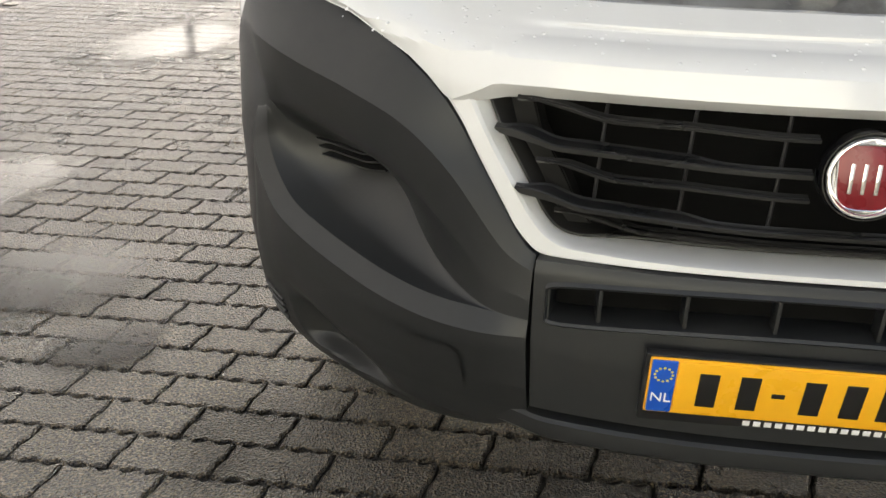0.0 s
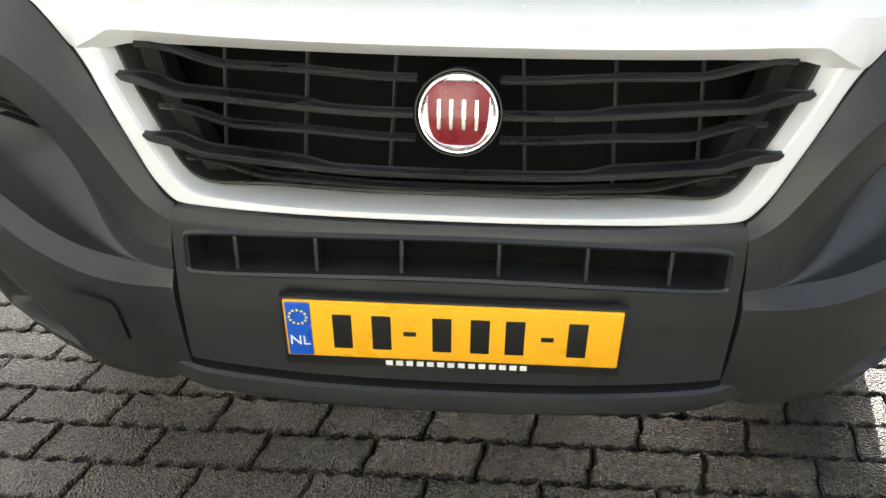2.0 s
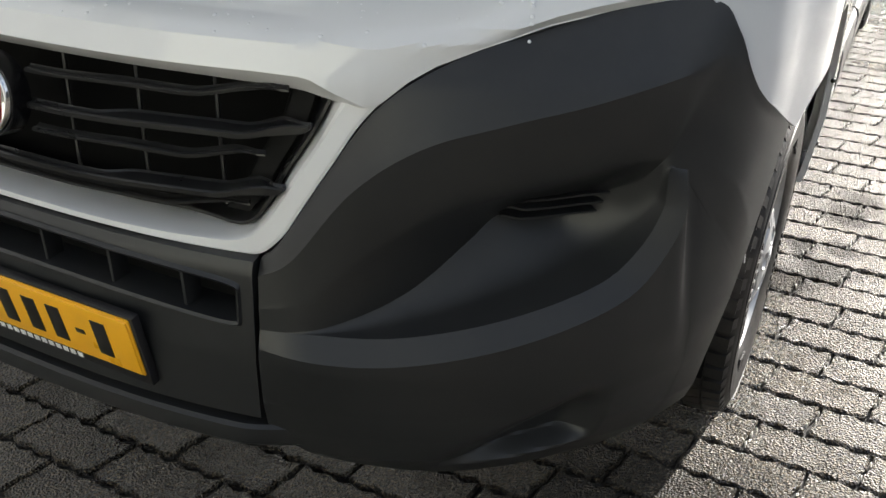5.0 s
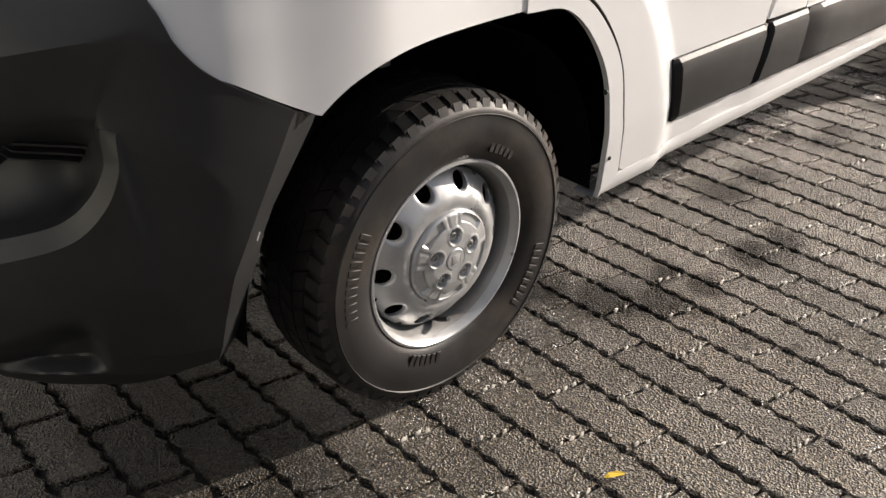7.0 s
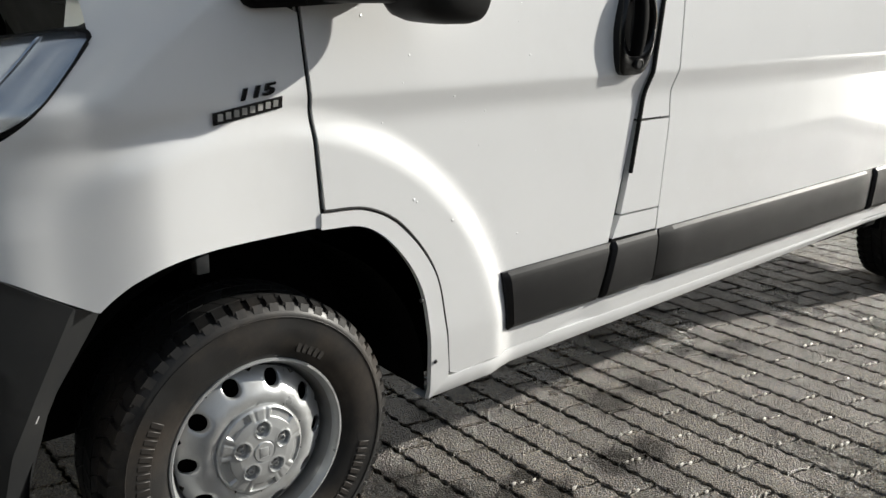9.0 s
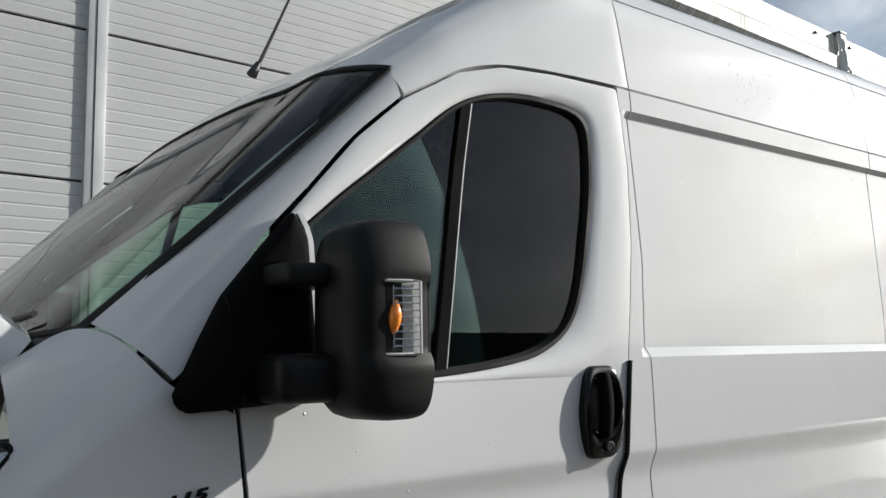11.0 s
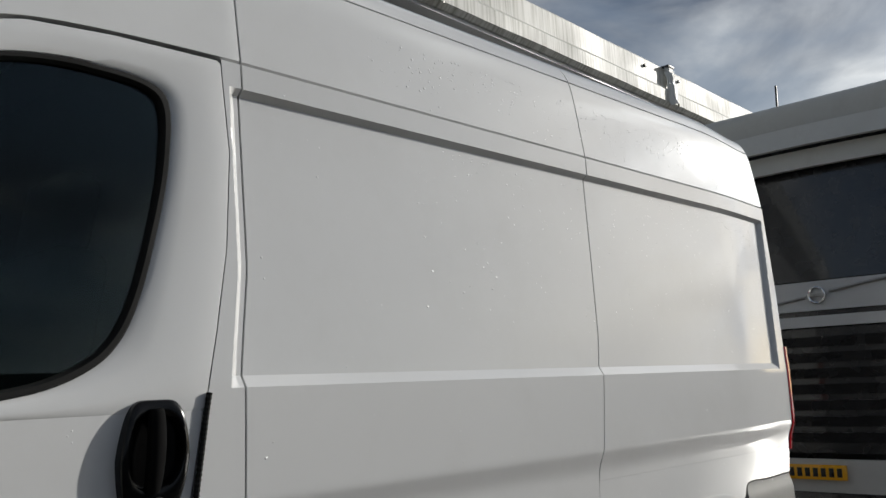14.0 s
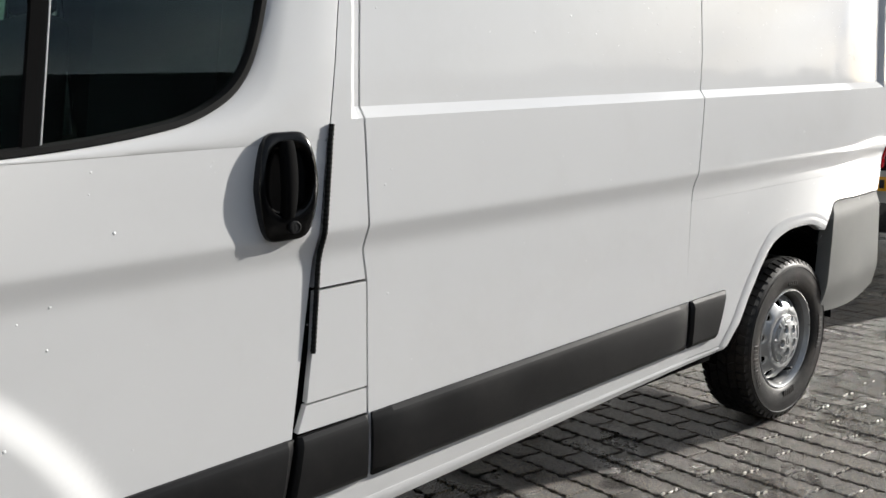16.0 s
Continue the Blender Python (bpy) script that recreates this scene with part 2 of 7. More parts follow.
def gutter_mat():
    # white coated sheet with streaks of dirt that run down it
    m = mat("streaked_white_sheet", (0.52, 0.52, 0.50), 0.55, spec=0.3, var=0.04, scale=1.0)
    n, l = m.node_tree.nodes, m.node_tree.links
    p = n["Principled BSDF"]
    tc = n.new("ShaderNodeTexCoord")
    mp = n.new("ShaderNodeMapping")
    mp.inputs["Scale"].default_value = (1.0, 9.0, 0.45)
    no = n.new("ShaderNodeTexNoise")
    no.inputs["Scale"].default_value = 2.2
    no.inputs["Detail"].default_value = 5
    r = n.new("ShaderNodeValToRGB")
    r.color_ramp.elements[0].position, r.color_ramp.elements[1].position = 0.42, 0.66
    r.color_ramp.elements[0].color, r.color_ramp.elements[1].color = (0.60, 0.60, 0.57, 1), (0.32, 0.32, 0.28, 1)
    l.new(tc.outputs["Object"], mp.inputs["Vector"])
    l.new(mp.outputs["Vector"], no.inputs["Vector"])
    l.new(no.outputs["Fac"], r.inputs["Fac"])
    l.new(r.outputs["Color"], p.inputs["Base Color"])
    return m


GUTTER = gutter_mat()


def paver_mat():
    # wet concrete: coarse exposed grit, dry and soaked patches, each stone its own tone
    m = bpy.data.materials.new("wet_concrete_paver")
    m.use_nodes = True
    n, l = m.node_tree.nodes, m.node_tree.links
    p = n["Principled BSDF"]
    p.inputs["Coat Roughness"].default_value = 0.22
    geo = n.new("ShaderNodeNewGeometry")
    grit = n.new("ShaderNodeTexVoronoi")
    grit.inputs["Scale"].default_value = 210
    fine = n.new("ShaderNodeTexNoise")
    fine.inputs["Scale"].default_value = 150
    fine.inputs["Detail"].default_value = 4
    wet = n.new("ShaderNodeTexNoise")
    wet.inputs["Scale"].default_value = 1.3
    wet.inputs["Detail"].default_value = 7
    wet.inputs["Roughness"].default_value = 0.62
    for node in (grit, fine, wet):
        l.new(geo.outputs["Position"], node.inputs["Vector"])
    r1 = n.new("ShaderNodeValToRGB")
    r1.color_ramp.elements[0].position, r1.color_ramp.elements[1].position = 0.40, 0.61
    r1.color_ramp.elements[0].color, r1.color_ramp.elements[1].color = (0.0050, 0.0042, 0.0032, 1), (0.128, 0.101, 0.066, 1)
    l.new(fine.outputs["Fac"], r1.inputs["Fac"])
    r2 = n.new("ShaderNodeValToRGB")
    r2.color_ramp.elements[0].position, r2.color_ramp.elements[1].position = 0.40, 0.62
    r2.color_ramp.elements[0].color, r2.color_ramp.elements[1].color = (0.68, 0.67, 0.66, 1), (1.10, 1.07, 1.0, 1)
    l.new(wet.outputs["Fac"], r2.inputs["Fac"])
    oi = n.new("ShaderNodeObjectInfo")
    add = n.new("ShaderNodeMath")
    add.operation = "ADD"
    l.new(oi.outputs["Random"], add.inputs[0])
    l.new(geo.outputs["Random Per Island"], add.inputs[1])
    fr = n.new("ShaderNodeMath")
    fr.operation = "FRACT"
    l.new(add.outputs[0], fr.inputs[0])
    tone = n.new("ShaderNodeMapRange")
    tone.inputs["To Min"].default_value, tone.inputs["To Max"].default_value = 0.78, 1.2
    l.new(fr.outputs[0], tone.inputs["Value"])
    mul = n.new("ShaderNodeVectorMath")
    mul.operation = "MULTIPLY"
    l.new(r1.outputs["Color"], mul.inputs[0])
    l.new(r2.outputs["Color"], mul.inputs[1])
    # single grains of the aggregate, light and dark
    split = n.new("ShaderNodeSeparateColor")
    l.new(grit.outputs["Color"], split.inputs[0])
    grain = n.new("ShaderNodeMapRange")
    grain.inputs["To Min"].default_value, grain.inputs["To Max"].default_value = 0.35, 1.85
    l.new(split.outputs[0], grain.inputs["Value"])
    both_ = n.new("ShaderNodeMath")
    both_.operation = "MULTIPLY"
    l.new(tone.outputs["Result"], both_.inputs[0])
    l.new(grain.outputs["Result"], both_.inputs[1])
    sc = n.new("ShaderNodeVectorMath")
    sc.operation = "SCALE"
    l.new(mul.outputs["Vector"], sc.inputs[0])
    l.new(both_.outputs[0], sc.inputs["Scale"])
    # oil drips beside the van; wide wet patches paint shade by its front
    spot = None
    edge = n.new("ShaderNodeTexNoise")
    edge.inputs["Scale"].default_value = 14
    edge.inputs["Detail"].default_value = 4
    l.new(geo.outputs["Position"], edge.inputs["Vector"])
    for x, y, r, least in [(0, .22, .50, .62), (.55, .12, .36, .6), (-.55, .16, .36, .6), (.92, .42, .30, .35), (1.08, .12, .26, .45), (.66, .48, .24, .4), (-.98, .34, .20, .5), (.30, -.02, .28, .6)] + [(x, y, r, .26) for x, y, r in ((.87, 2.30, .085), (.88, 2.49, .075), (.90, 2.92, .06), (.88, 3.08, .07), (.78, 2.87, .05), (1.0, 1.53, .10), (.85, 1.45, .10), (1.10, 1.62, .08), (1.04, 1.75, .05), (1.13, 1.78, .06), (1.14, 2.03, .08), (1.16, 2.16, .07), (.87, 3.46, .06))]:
        far = n.new("ShaderNodeVectorMath")
        far.operation = "DISTANCE"
        far.inputs[1].default_value = (x, y, 0)
        l.new(geo.outputs["Position"], far.inputs[0])
        wob = n.new("ShaderNodeMath")
        wob.operation = "MULTIPLY_ADD"
        wob.inputs[1].default_value = .10
        l.new(edge.outputs["Fac"], wob.inputs[0])
        l.new(far.outputs["Value"], wob.inputs[2])
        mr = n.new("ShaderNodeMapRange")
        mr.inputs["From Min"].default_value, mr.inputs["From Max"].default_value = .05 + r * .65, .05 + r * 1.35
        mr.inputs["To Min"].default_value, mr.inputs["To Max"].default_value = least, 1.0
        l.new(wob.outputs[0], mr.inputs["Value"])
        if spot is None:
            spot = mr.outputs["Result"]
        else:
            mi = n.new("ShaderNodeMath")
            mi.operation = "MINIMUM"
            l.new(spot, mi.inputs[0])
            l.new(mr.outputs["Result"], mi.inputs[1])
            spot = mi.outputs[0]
    oil_shade = n.new("ShaderNodeVectorMath")
    oil_shade.operation = "SCALE"
    l.new(sc.outputs["Vector"], oil_shade.inputs[0])
    l.new(spot, oil_shade.inputs["Scale"])
    film_ = n.new("ShaderNodeMath")
    film_.operation = "MULTIPLY"
    film_.inputs[1].default_value = 0.5
    l.new(spot, film_.inputs[0])
    l.new(film_.outputs[0], p.inputs["Coat Weight"])
    dull = n.new("ShaderNodeMath")
    dull.operation = "MULTIPLY"
    dull.inputs[1].default_value = 0.8
    l.new(spot, dull.inputs[0])
    l.new(dull.outputs[0], p.inputs["Specular IOR Level"])
    l.new(oil_shade.outputs["Vector"], p.inputs["Base Color"])
    rough = n.new("ShaderNodeMapRange")
    rough.inputs["From Min"].default_value, rough.inputs["From Max"].default_value = 0.38, 0.64
    rough.inputs["To Min"].default_value, rough.inputs["To Max"].default_value = 0.22, 0.46
    l.new(wet.outputs["Fac"], rough.inputs["Value"])
    l.new(rough.outputs["Result"], p.inputs["Roughness"])
    hsum = n.new("ShaderNodeMath")
    hsum.operation = "ADD"
    l.new(grit.outputs["Distance"], hsum.inputs[0])
    l.new(fine.outputs["Fac"], hsum.inputs[1])
    bp = n.new("ShaderNodeBump")
    bp.inputs["Strength"].default_value = 0.9
    bp.inputs["Distance"].default_value = 0.010
    l.new(hsum.outputs[0], bp.inputs["Height"])
    l.new(bp.outputs["Normal"], p.inputs["Normal"])
    l.new(bp.outputs["Normal"], p.inputs["Coat Normal"])
    return m


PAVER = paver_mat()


def far_paving_mat():
    # the same paving where it lies too far off to tell its stones apart
    m = mat("far_wet_paving", (0.085, 0.08, 0.07), 0.42, var=0.25, scale=0.6, bump=0.5, bump_scale=20, rough_var=0.12)
    n, l = m.node_tree.nodes, m.node_tree.links
    tc = n.new("ShaderNodeTexCoord")
    br = n.new("ShaderNodeTexBrick")
    br.inputs["Scale"].default_value = 1.0
    br.inputs["Brick Width"].default_value = 0.2235
    br.inputs["Row Height"].default_value = 0.1125
    br.inputs["Mortar Size"].default_value = 0.006
    br.inputs["Color1"].default_value = (0.080, 0.069, 0.053, 1)
    br.inputs["Color2"].default_value = (0.056, 0.048, 0.037, 1)
    br.inputs["Mortar"].default_value = (0.02, 0.018, 0.016, 1)
    l.new(tc.outputs["Object"], br.inputs["Vector"])
    damp = n.new("ShaderNodeTexNoise")
    damp.inputs["Scale"].default_value = 1.3
    damp.inputs["Detail"].default_value = 7
    damp.inputs["Roughness"].default_value = 0.62
    l.new(tc.outputs["Object"], damp.inputs["Vector"])
    dr = n.new("ShaderNodeMapRange")
    dr.inputs["From Min"].default_value, dr.inputs["From Max"].default_value = 0.40, 0.62
    dr.inputs["To Min"].default_value, dr.inputs["To Max"].default_value = 0.62, 1.12
    l.new(damp.outputs["Fac"], dr.inputs["Value"])
    vm = n.new("ShaderNodeVectorMath")
    vm.operation = "SCALE"
    l.new(br.outputs["Color"], vm.inputs[0])
    l.new(dr.outputs["Result"], vm.inputs["Scale"])
    l.new(vm.outputs["Vector"], n["Principled BSDF"].inputs["Base Color"])
    return m


FARPAVING = far_paving_mat()


def glass_mat(name, tint, rough=0.0, ior=1.52):
    m = bpy.data.materials.new(name)
    m.use_nodes = True
    n, l = m.node_tree.nodes, m.node_tree.links
    n.remove(n["Principled BSDF"])
    out = n["Material Output"]
    tr = n.new("ShaderNodeBsdfTransparent")
    tr.inputs["Color"].default_value = (*tint, 1)
    gl = n.new("ShaderNodeBsdfGlossy")
    gl.inputs["Roughness"].default_value = rough
    fr = n.new("ShaderNodeFresnel")
    fr.inputs["IOR"].default_value = ior
    mx = n.new("ShaderNodeMixShader")
    l.new(fr.outputs["Fac"], mx.inputs["Fac"])
    l.new(tr.outputs["BSDF"], mx.inputs[1])
    l.new(gl.outputs["BSDF"], mx.inputs[2])
    l.new(mx.outputs["Shader"], out.inputs["Surface"])
    return m


GLASS = glass_mat("tinted_door_glass", (0.58, 0.70, 0.64), 0.0)
SCREEN = glass_mat("green_windscreen_glass", (0.82, 0.92, 0.86), 0.005)
CLEAR = glass_mat("clear_lens", (0.92, 0.93, 0.93), 0.01)


def water_mat():
    """A film of water that thins out to nothing at its ragged rim."""
    m = glass_mat("water_film", (0.62, 0.61, 0.59), 0.13, 1.33)
    n, l = m.node_tree.nodes, m.node_tree.links
    out = n["Material Output"]
    film = out.inputs["Surface"].links[0].from_socket
    tc = n.new("ShaderNodeTexCoord")
    reach = n.new("ShaderNodeVectorMath")
    reach.operation = "LENGTH"
    l.new(tc.outputs["Object"], reach.inputs[0])
    no = n.new("ShaderNodeTexNoise")
    no.inputs["Scale"].default_value = 2.4
    no.inputs["Detail"].default_value = 8
    no.inputs["Roughness"].default_value = 0.7
    l.new(tc.outputs["Object"], no.inputs["Vector"])
    add = n.new("ShaderNodeMath")
    add.operation = "MULTIPLY_ADD"
    add.inputs[1].default_value = 1.1
    l.new(no.outputs["Fac"], add.inputs[0])
    l.new(reach.outputs["Value"], add.inputs[2])
    mr = n.new("ShaderNodeMapRange")
    mr.interpolation_type = "SMOOTHSTEP"
    mr.inputs["From Min"].default_value, mr.inputs["From Max"].default_value = 0.95, 1.35
    mr.inputs["To Min"].default_value, mr.inputs["To Max"].default_value = 0.0, 1.0
    l.new(add.outputs[0], mr.inputs["Value"])
    none = n.new("ShaderNodeBsdfTransparent")
    mx = n.new("ShaderNodeMixShader")
    l.new(mr.outputs["Result"], mx.inputs["Fac"])
    l.new(film, mx.inputs[1])
    l.new(none.outputs["BSDF"], mx.inputs[2])
    l.new(mx.outputs["Shader"], out.inputs["Surface"])
    return m


WATER = water_mat()

# ---- building blocks ----
def link(name, verts, faces, material, parent=None, label="", smooth=True, angle=40):
    me = bpy.data.meshes.new(name)
    me.from_pydata([tuple(v) for v in verts], [], [tuple(f) for f in faces])
    me.materials.append(material)
    if smooth:
        me.shade_smooth()
        me.set_sharp_from_angle(angle=radians(angle))
    ob = new(name, me)
    if parent:
        ob.parent = parent
    if label:
        ob["label"] = label
    return ob


def part(name, bm, material, parent=None, label="", smooth=True, angle=40):
    me = bpy.data.meshes.new(name)
    bm.to_mesh(me)
    bm.free()
    me.materials.append(material)
    if smooth:
        me.shade_smooth()
        me.set_sharp_from_angle(angle=radians(angle))
    ob = new(name, me)
    if parent:
        ob.parent = parent
    if label:
        ob["label"] = label
    return ob


def thing(name, label, category, group="", kind="", at=(0, 0, 0)):
    e = new(name)
    e.location = at
    return tagged(e, label, category, group, kind)


def spline(points, count, closed=False, straight=False):
    """Points along a curve through the given points, evenly spaced by chord length."""
    p = np.array(points, float)
    if closed:
        p = np.vstack([p, p[:1]])
    knots = np.concatenate([[0], np.cumsum(np.linalg.norm(np.diff(p, axis=0), axis=1))])
    t = count if isinstance(count, np.ndarray) else np.linspace(0, 1, count)
    t = t * knots[-1]
    if straight or len(p) < 3:
        return np.stack([np.interp(t, knots, p[:, k]) for k in range(p.shape[1])], -1)
    if closed:
        m = np.vstack([(p[1] - p[-2]) / (knots[1] + knots[-1] - knots[-2]), (p[2:] - p[:-2]) / (knots[2:] - knots[:-2])[:, None]])
        m = np.vstack([m, m[:1]])
    else:
        m = np.vstack([(p[1] - p[0]) / (knots[1] - knots[0]), (p[2:] - p[:-2]) / (knots[2:] - knots[:-2])[:, None],
                       (p[-1] - p[-2]) / (knots[-1] - knots[-2])])
    i = np.clip(np.searchsorted(knots, t, side="right") - 1, 0, len(p) - 2)
    h = (knots[i + 1] - knots[i])[:, None]
    u = ((t - knots[i]) / (knots[i + 1] - knots[i]))[:, None]
    return ((2 * u**3 - 3 * u**2 + 1) * p[i] + (u**3 - 2 * u**2 + u) * h * m[i]
            + (-2 * u**3 + 3 * u**2) * p[i + 1] + (u**3 - u**2) * h * m[i + 1])


def step(lo, hi, v):
    u = np.clip((np.asarray(v, float) - lo) / (hi - lo), 0, 1)
    return u * u * (3 - 2 * u)


def ends(n, gap, fine=True):
    """Parameters 0..1 that stop short of both ends by gap and lie closer there."""
    u = np.linspace(gap, 1 - gap, n)
    return np.unique(np.concatenate([[gap, gap * 1.6], u, [1 - gap * 1.6, 1 - gap]])) if fine and gap > 0 else u


def quads(nv, nu, start=0, wrap=False):
    f = []
    for r in range(nv - 1):
        for c in range(nu if wrap else nu - 1):
            d = (c + 1) % nu
            f.append((start + r * nu + c, start + r * nu + d, start + (r + 1) * nu + d, start + (r + 1) * nu + c))
    return f


def sheet(name, P, Q, material, parent, label="", angle=40):
    """A panel: the outer skin P and a turned-in flange from its rim to Q. Arrays nv x nu x 3."""
    nv, nu = P.shape[:2]
    verts = list(P.reshape(-1, 3))
    faces = quads(nv, nu)
    rim = [(0, c) for c in range(nu)] + [(r, nu - 1) for r in range(1, nv)] + [(nv - 1, c) for c in range(nu - 2, -1, -1)] + [(r, 0) for r in range(nv - 2, 0, -1)]
    s = len(verts)
    verts += [Q[r, c] for r, c in rim]
    n = len(rim)
    for k in range(n):
        a, b = rim[k], rim[(k + 1) % n]
        faces.append((a[0] * nu + a[1], s + k, s + (k + 1) % n, b[0] * nu + b[1]))
    return link(name, verts, faces, material, parent, label, angle=angle)


def box(lo, hi, bevel=0.0, segs=2, m=None):
    bm = bmesh.new()
    bmesh.ops.create_cube(bm, size=1)
    for v in bm.verts:
        v.co = Vector([l + (c + 0.5) * (h - l) for c, l, h in zip(v.co, lo, hi)])
    if bevel:
        bmesh.ops.bevel(bm, geom=list(bm.edges), offset=bevel, segments=segs, profile=0.6, affect="EDGES")
    if m is not None:
        bmesh.ops.transform(bm, matrix=m, verts=bm.verts)
    return bm


def tube(points, radius, sides=10):
    """A round bar along points; radius may be a list. Returns verts, faces."""
    p = np.array(points, float)
    r = np.full(len(p), radius) if np.isscalar(radius) else np.array(radius)
    t = np.gradient(p, axis=0)
    t /= np.linalg.norm(t, axis=1)[:, None]
    up = np.where(np.abs(t[:, 2:3]) > 0.9, np.array([[1.0, 0, 0]]), np.array([[0, 0, 1.0]]))
    u = np.cross(t, up)
    u /= np.linalg.norm(u, axis=1)[:, None]
    w = np.cross(u, t)
    ang = np.linspace(0, 2 * np.pi, sides, endpoint=False)
    ring = p[:, None] + r[:, None, None] * (u[:, None] * np.cos(ang)[None, :, None] + w[:, None] * np.sin(ang)[None, :, None])
    verts = list(ring.reshape(-1, 3))
    faces = quads(len(p), sides, wrap=True)
    faces += [tuple(range(sides))[::-1], tuple((len(p) - 1) * sides + k for k in range(sides))]
    return verts, faces


def revolve(profile, n=64, ang0=0.0, ang1=2 * math.pi):
    """Profile of (radius, x) turned about the x axis."""
    pr = np.array(profile, float)
    full = abs(ang1 - ang0 - 2 * math.pi) < 1e-6
    a = np.linspace(ang0, ang1, n, endpoint=not full)
    v = np.stack([np.repeat(pr[:, 1:2], n, 1), pr[:, :1] * np.cos(a), pr[:, :1] * np.sin(a)], -1)
    return list(v.reshape(-1, 3)), quads(len(pr), n, wrap=full)


def mirror(v, side):
    return np.asarray(v, float) * np.array([side, 1, 1])


# ---- shape of the van's skin ----
POWER, AX0, BX0 = 2.5, 1.01, 0.75
HALF = [(.15, .90), (.25, .955), (.35, .985), (.5, 1.0), (1.004, 1.0), (1.0155, 1.00044), (1.027, 1.00177), (1.0385, 1.00398), (1.050, 1.0071), (1.077, 1.0154), (1.0835, 1.01695), (1.090, 1.01765), (1.097, 1.0177), (1.104, 1.01745), (1.25, 1.009), (1.33, 1.003), (1.42, .9945), (1.55, .9840), (1.75, .9690), (2.05, .945), (2.126, .94)]
FRONT = [(.15, .09), (.22, .06), (.30, .03), (.48, .025), (.62, .035), (.75, .045), (.88, .06), (.95, .085), (1.05, .14), (1.2, .32), (1.35, .55), (1.42, .67), (2.05, 1.32), (2.2, 1.48)]
ROUND = [(0, .75), (.95, .75), (1.2, .60), (1.42, .42), (2.05, .32), (2.5, .3)]
_q = np.linspace(0, 1, 3001) * np.pi / 2
CX, CY = np.sin(_q) ** (2 / POWER), 1 - np.cos(_q) ** (2 / POWER)
ARC = np.concatenate([[0], np.cumsum(np.hypot(np.diff(CX * AX0), np.diff(CY * BX0)))])


def table(rows, z):
    return np.interp(z, *zip(*rows))


SIDE = [1]
BULGE = {1: .018, -1: .055}


def nose(s, z, d=0.0):
    """The front: s metres round the nose from its middle, height z, d out of the skin."""
    s, z, d = np.broadcast_arrays(np.asarray(s, float), np.asarray(z, float), np.asarray(d, float))
    a = np.abs(s)
    d = d + BULGE[SIDE[0]] * step(.90 if SIDE[0] > 0 else .75, 1.18, a)
    cx, cy = np.interp(a, ARC, CX), np.interp(a, ARC, CY)
    shelf = np.interp(z, [.925, .99, 1.05], [0, .085, .07]) * (1 - step(.55, .95, a))
    A, B, F = table(HALF, z), table(ROUND, z), table(FRONT, z) + shelf
    e = 1e-3
    dx = (np.interp(a + e, ARC, CX) - np.interp(np.maximum(a - e, 0), ARC, CX)) * A
    dy = (np.interp(a + e, ARC, CY) - np.interp(np.maximum(a - e, 0), ARC, CY)) * B + 1e-9
    ln = np.hypot(dx, dy)
    over = np.maximum(a - ARC[-1], 0)
    return np.stack([np.sign(s) * (A * cx + d * dy / ln), F + B * cy + over - d * dx / ln, z], -1)


def arch_swell(y, z, wy, wz, r0, r1, h):
    r = np.hypot(y - wy, z - wz)
    return h * (1 - step(r0, r1, r))


WHEEL_F, WHEEL_R = (0.985, 0.34), (4.445, 0.34)


def flank(y, z, d=0.0, side=1):
    """The side: y behind the nose, height z, d out of the skin."""
    y, z, d = np.broadcast_arrays(np.asarray(y, float), np.asarray(z, float), np.asarray(d, float))
    A, B, F = table(HALF, z), table(ROUND, z), table(FRONT, z)
    c = np.clip((y - F) / B, 0, 1)
    cx = np.interp(c, CY, CX)
    e = 1e-3
    dx = (np.interp(np.clip(c + e, 0, 1), CY, CX) - np.interp(np.clip(c - e, 0, 1), CY, CX)) * A
    dy = 2 * e * B
    ln = np.hypot(dx, dy)
    d = d + arch_swell(y, z, *WHEEL_F, .665, .745, .023) * step(.60, .8, y) + arch_swell(y, z, *WHEEL_R, .48, .74, .007)
    d = d + BULGE[SIDE[0]] * step(.335, .56, y) * (1 - step(.75, 1.1, y))
    # the body draws in a little towards the tail
    tail = .035 * step(4.6, 5.45, y) ** 2
    return np.stack([side * (A * cx - tail + d * dy / ln), y - d * dx / ln, z], -1)


def skin(name, S, fn, material, parent, label="", d=0.0, depth=0.02, side=1, angle=40):
    """A panel on the nose or the flank, from its 2D places."""
    SIDE[0] = 1 if side > 0 else -1
    dd = d(S[..., 0], S[..., 1]) if callable(d) else d
    return sheet(name, mirror(fn(S[..., 0], S[..., 1], dd), side), mirror(fn(S[..., 0], S[..., 1], dd - depth), side), material, parent, label, angle)


van = thing("van", "white panel van with grey bumper, bonnet open, on wet paving", "van")

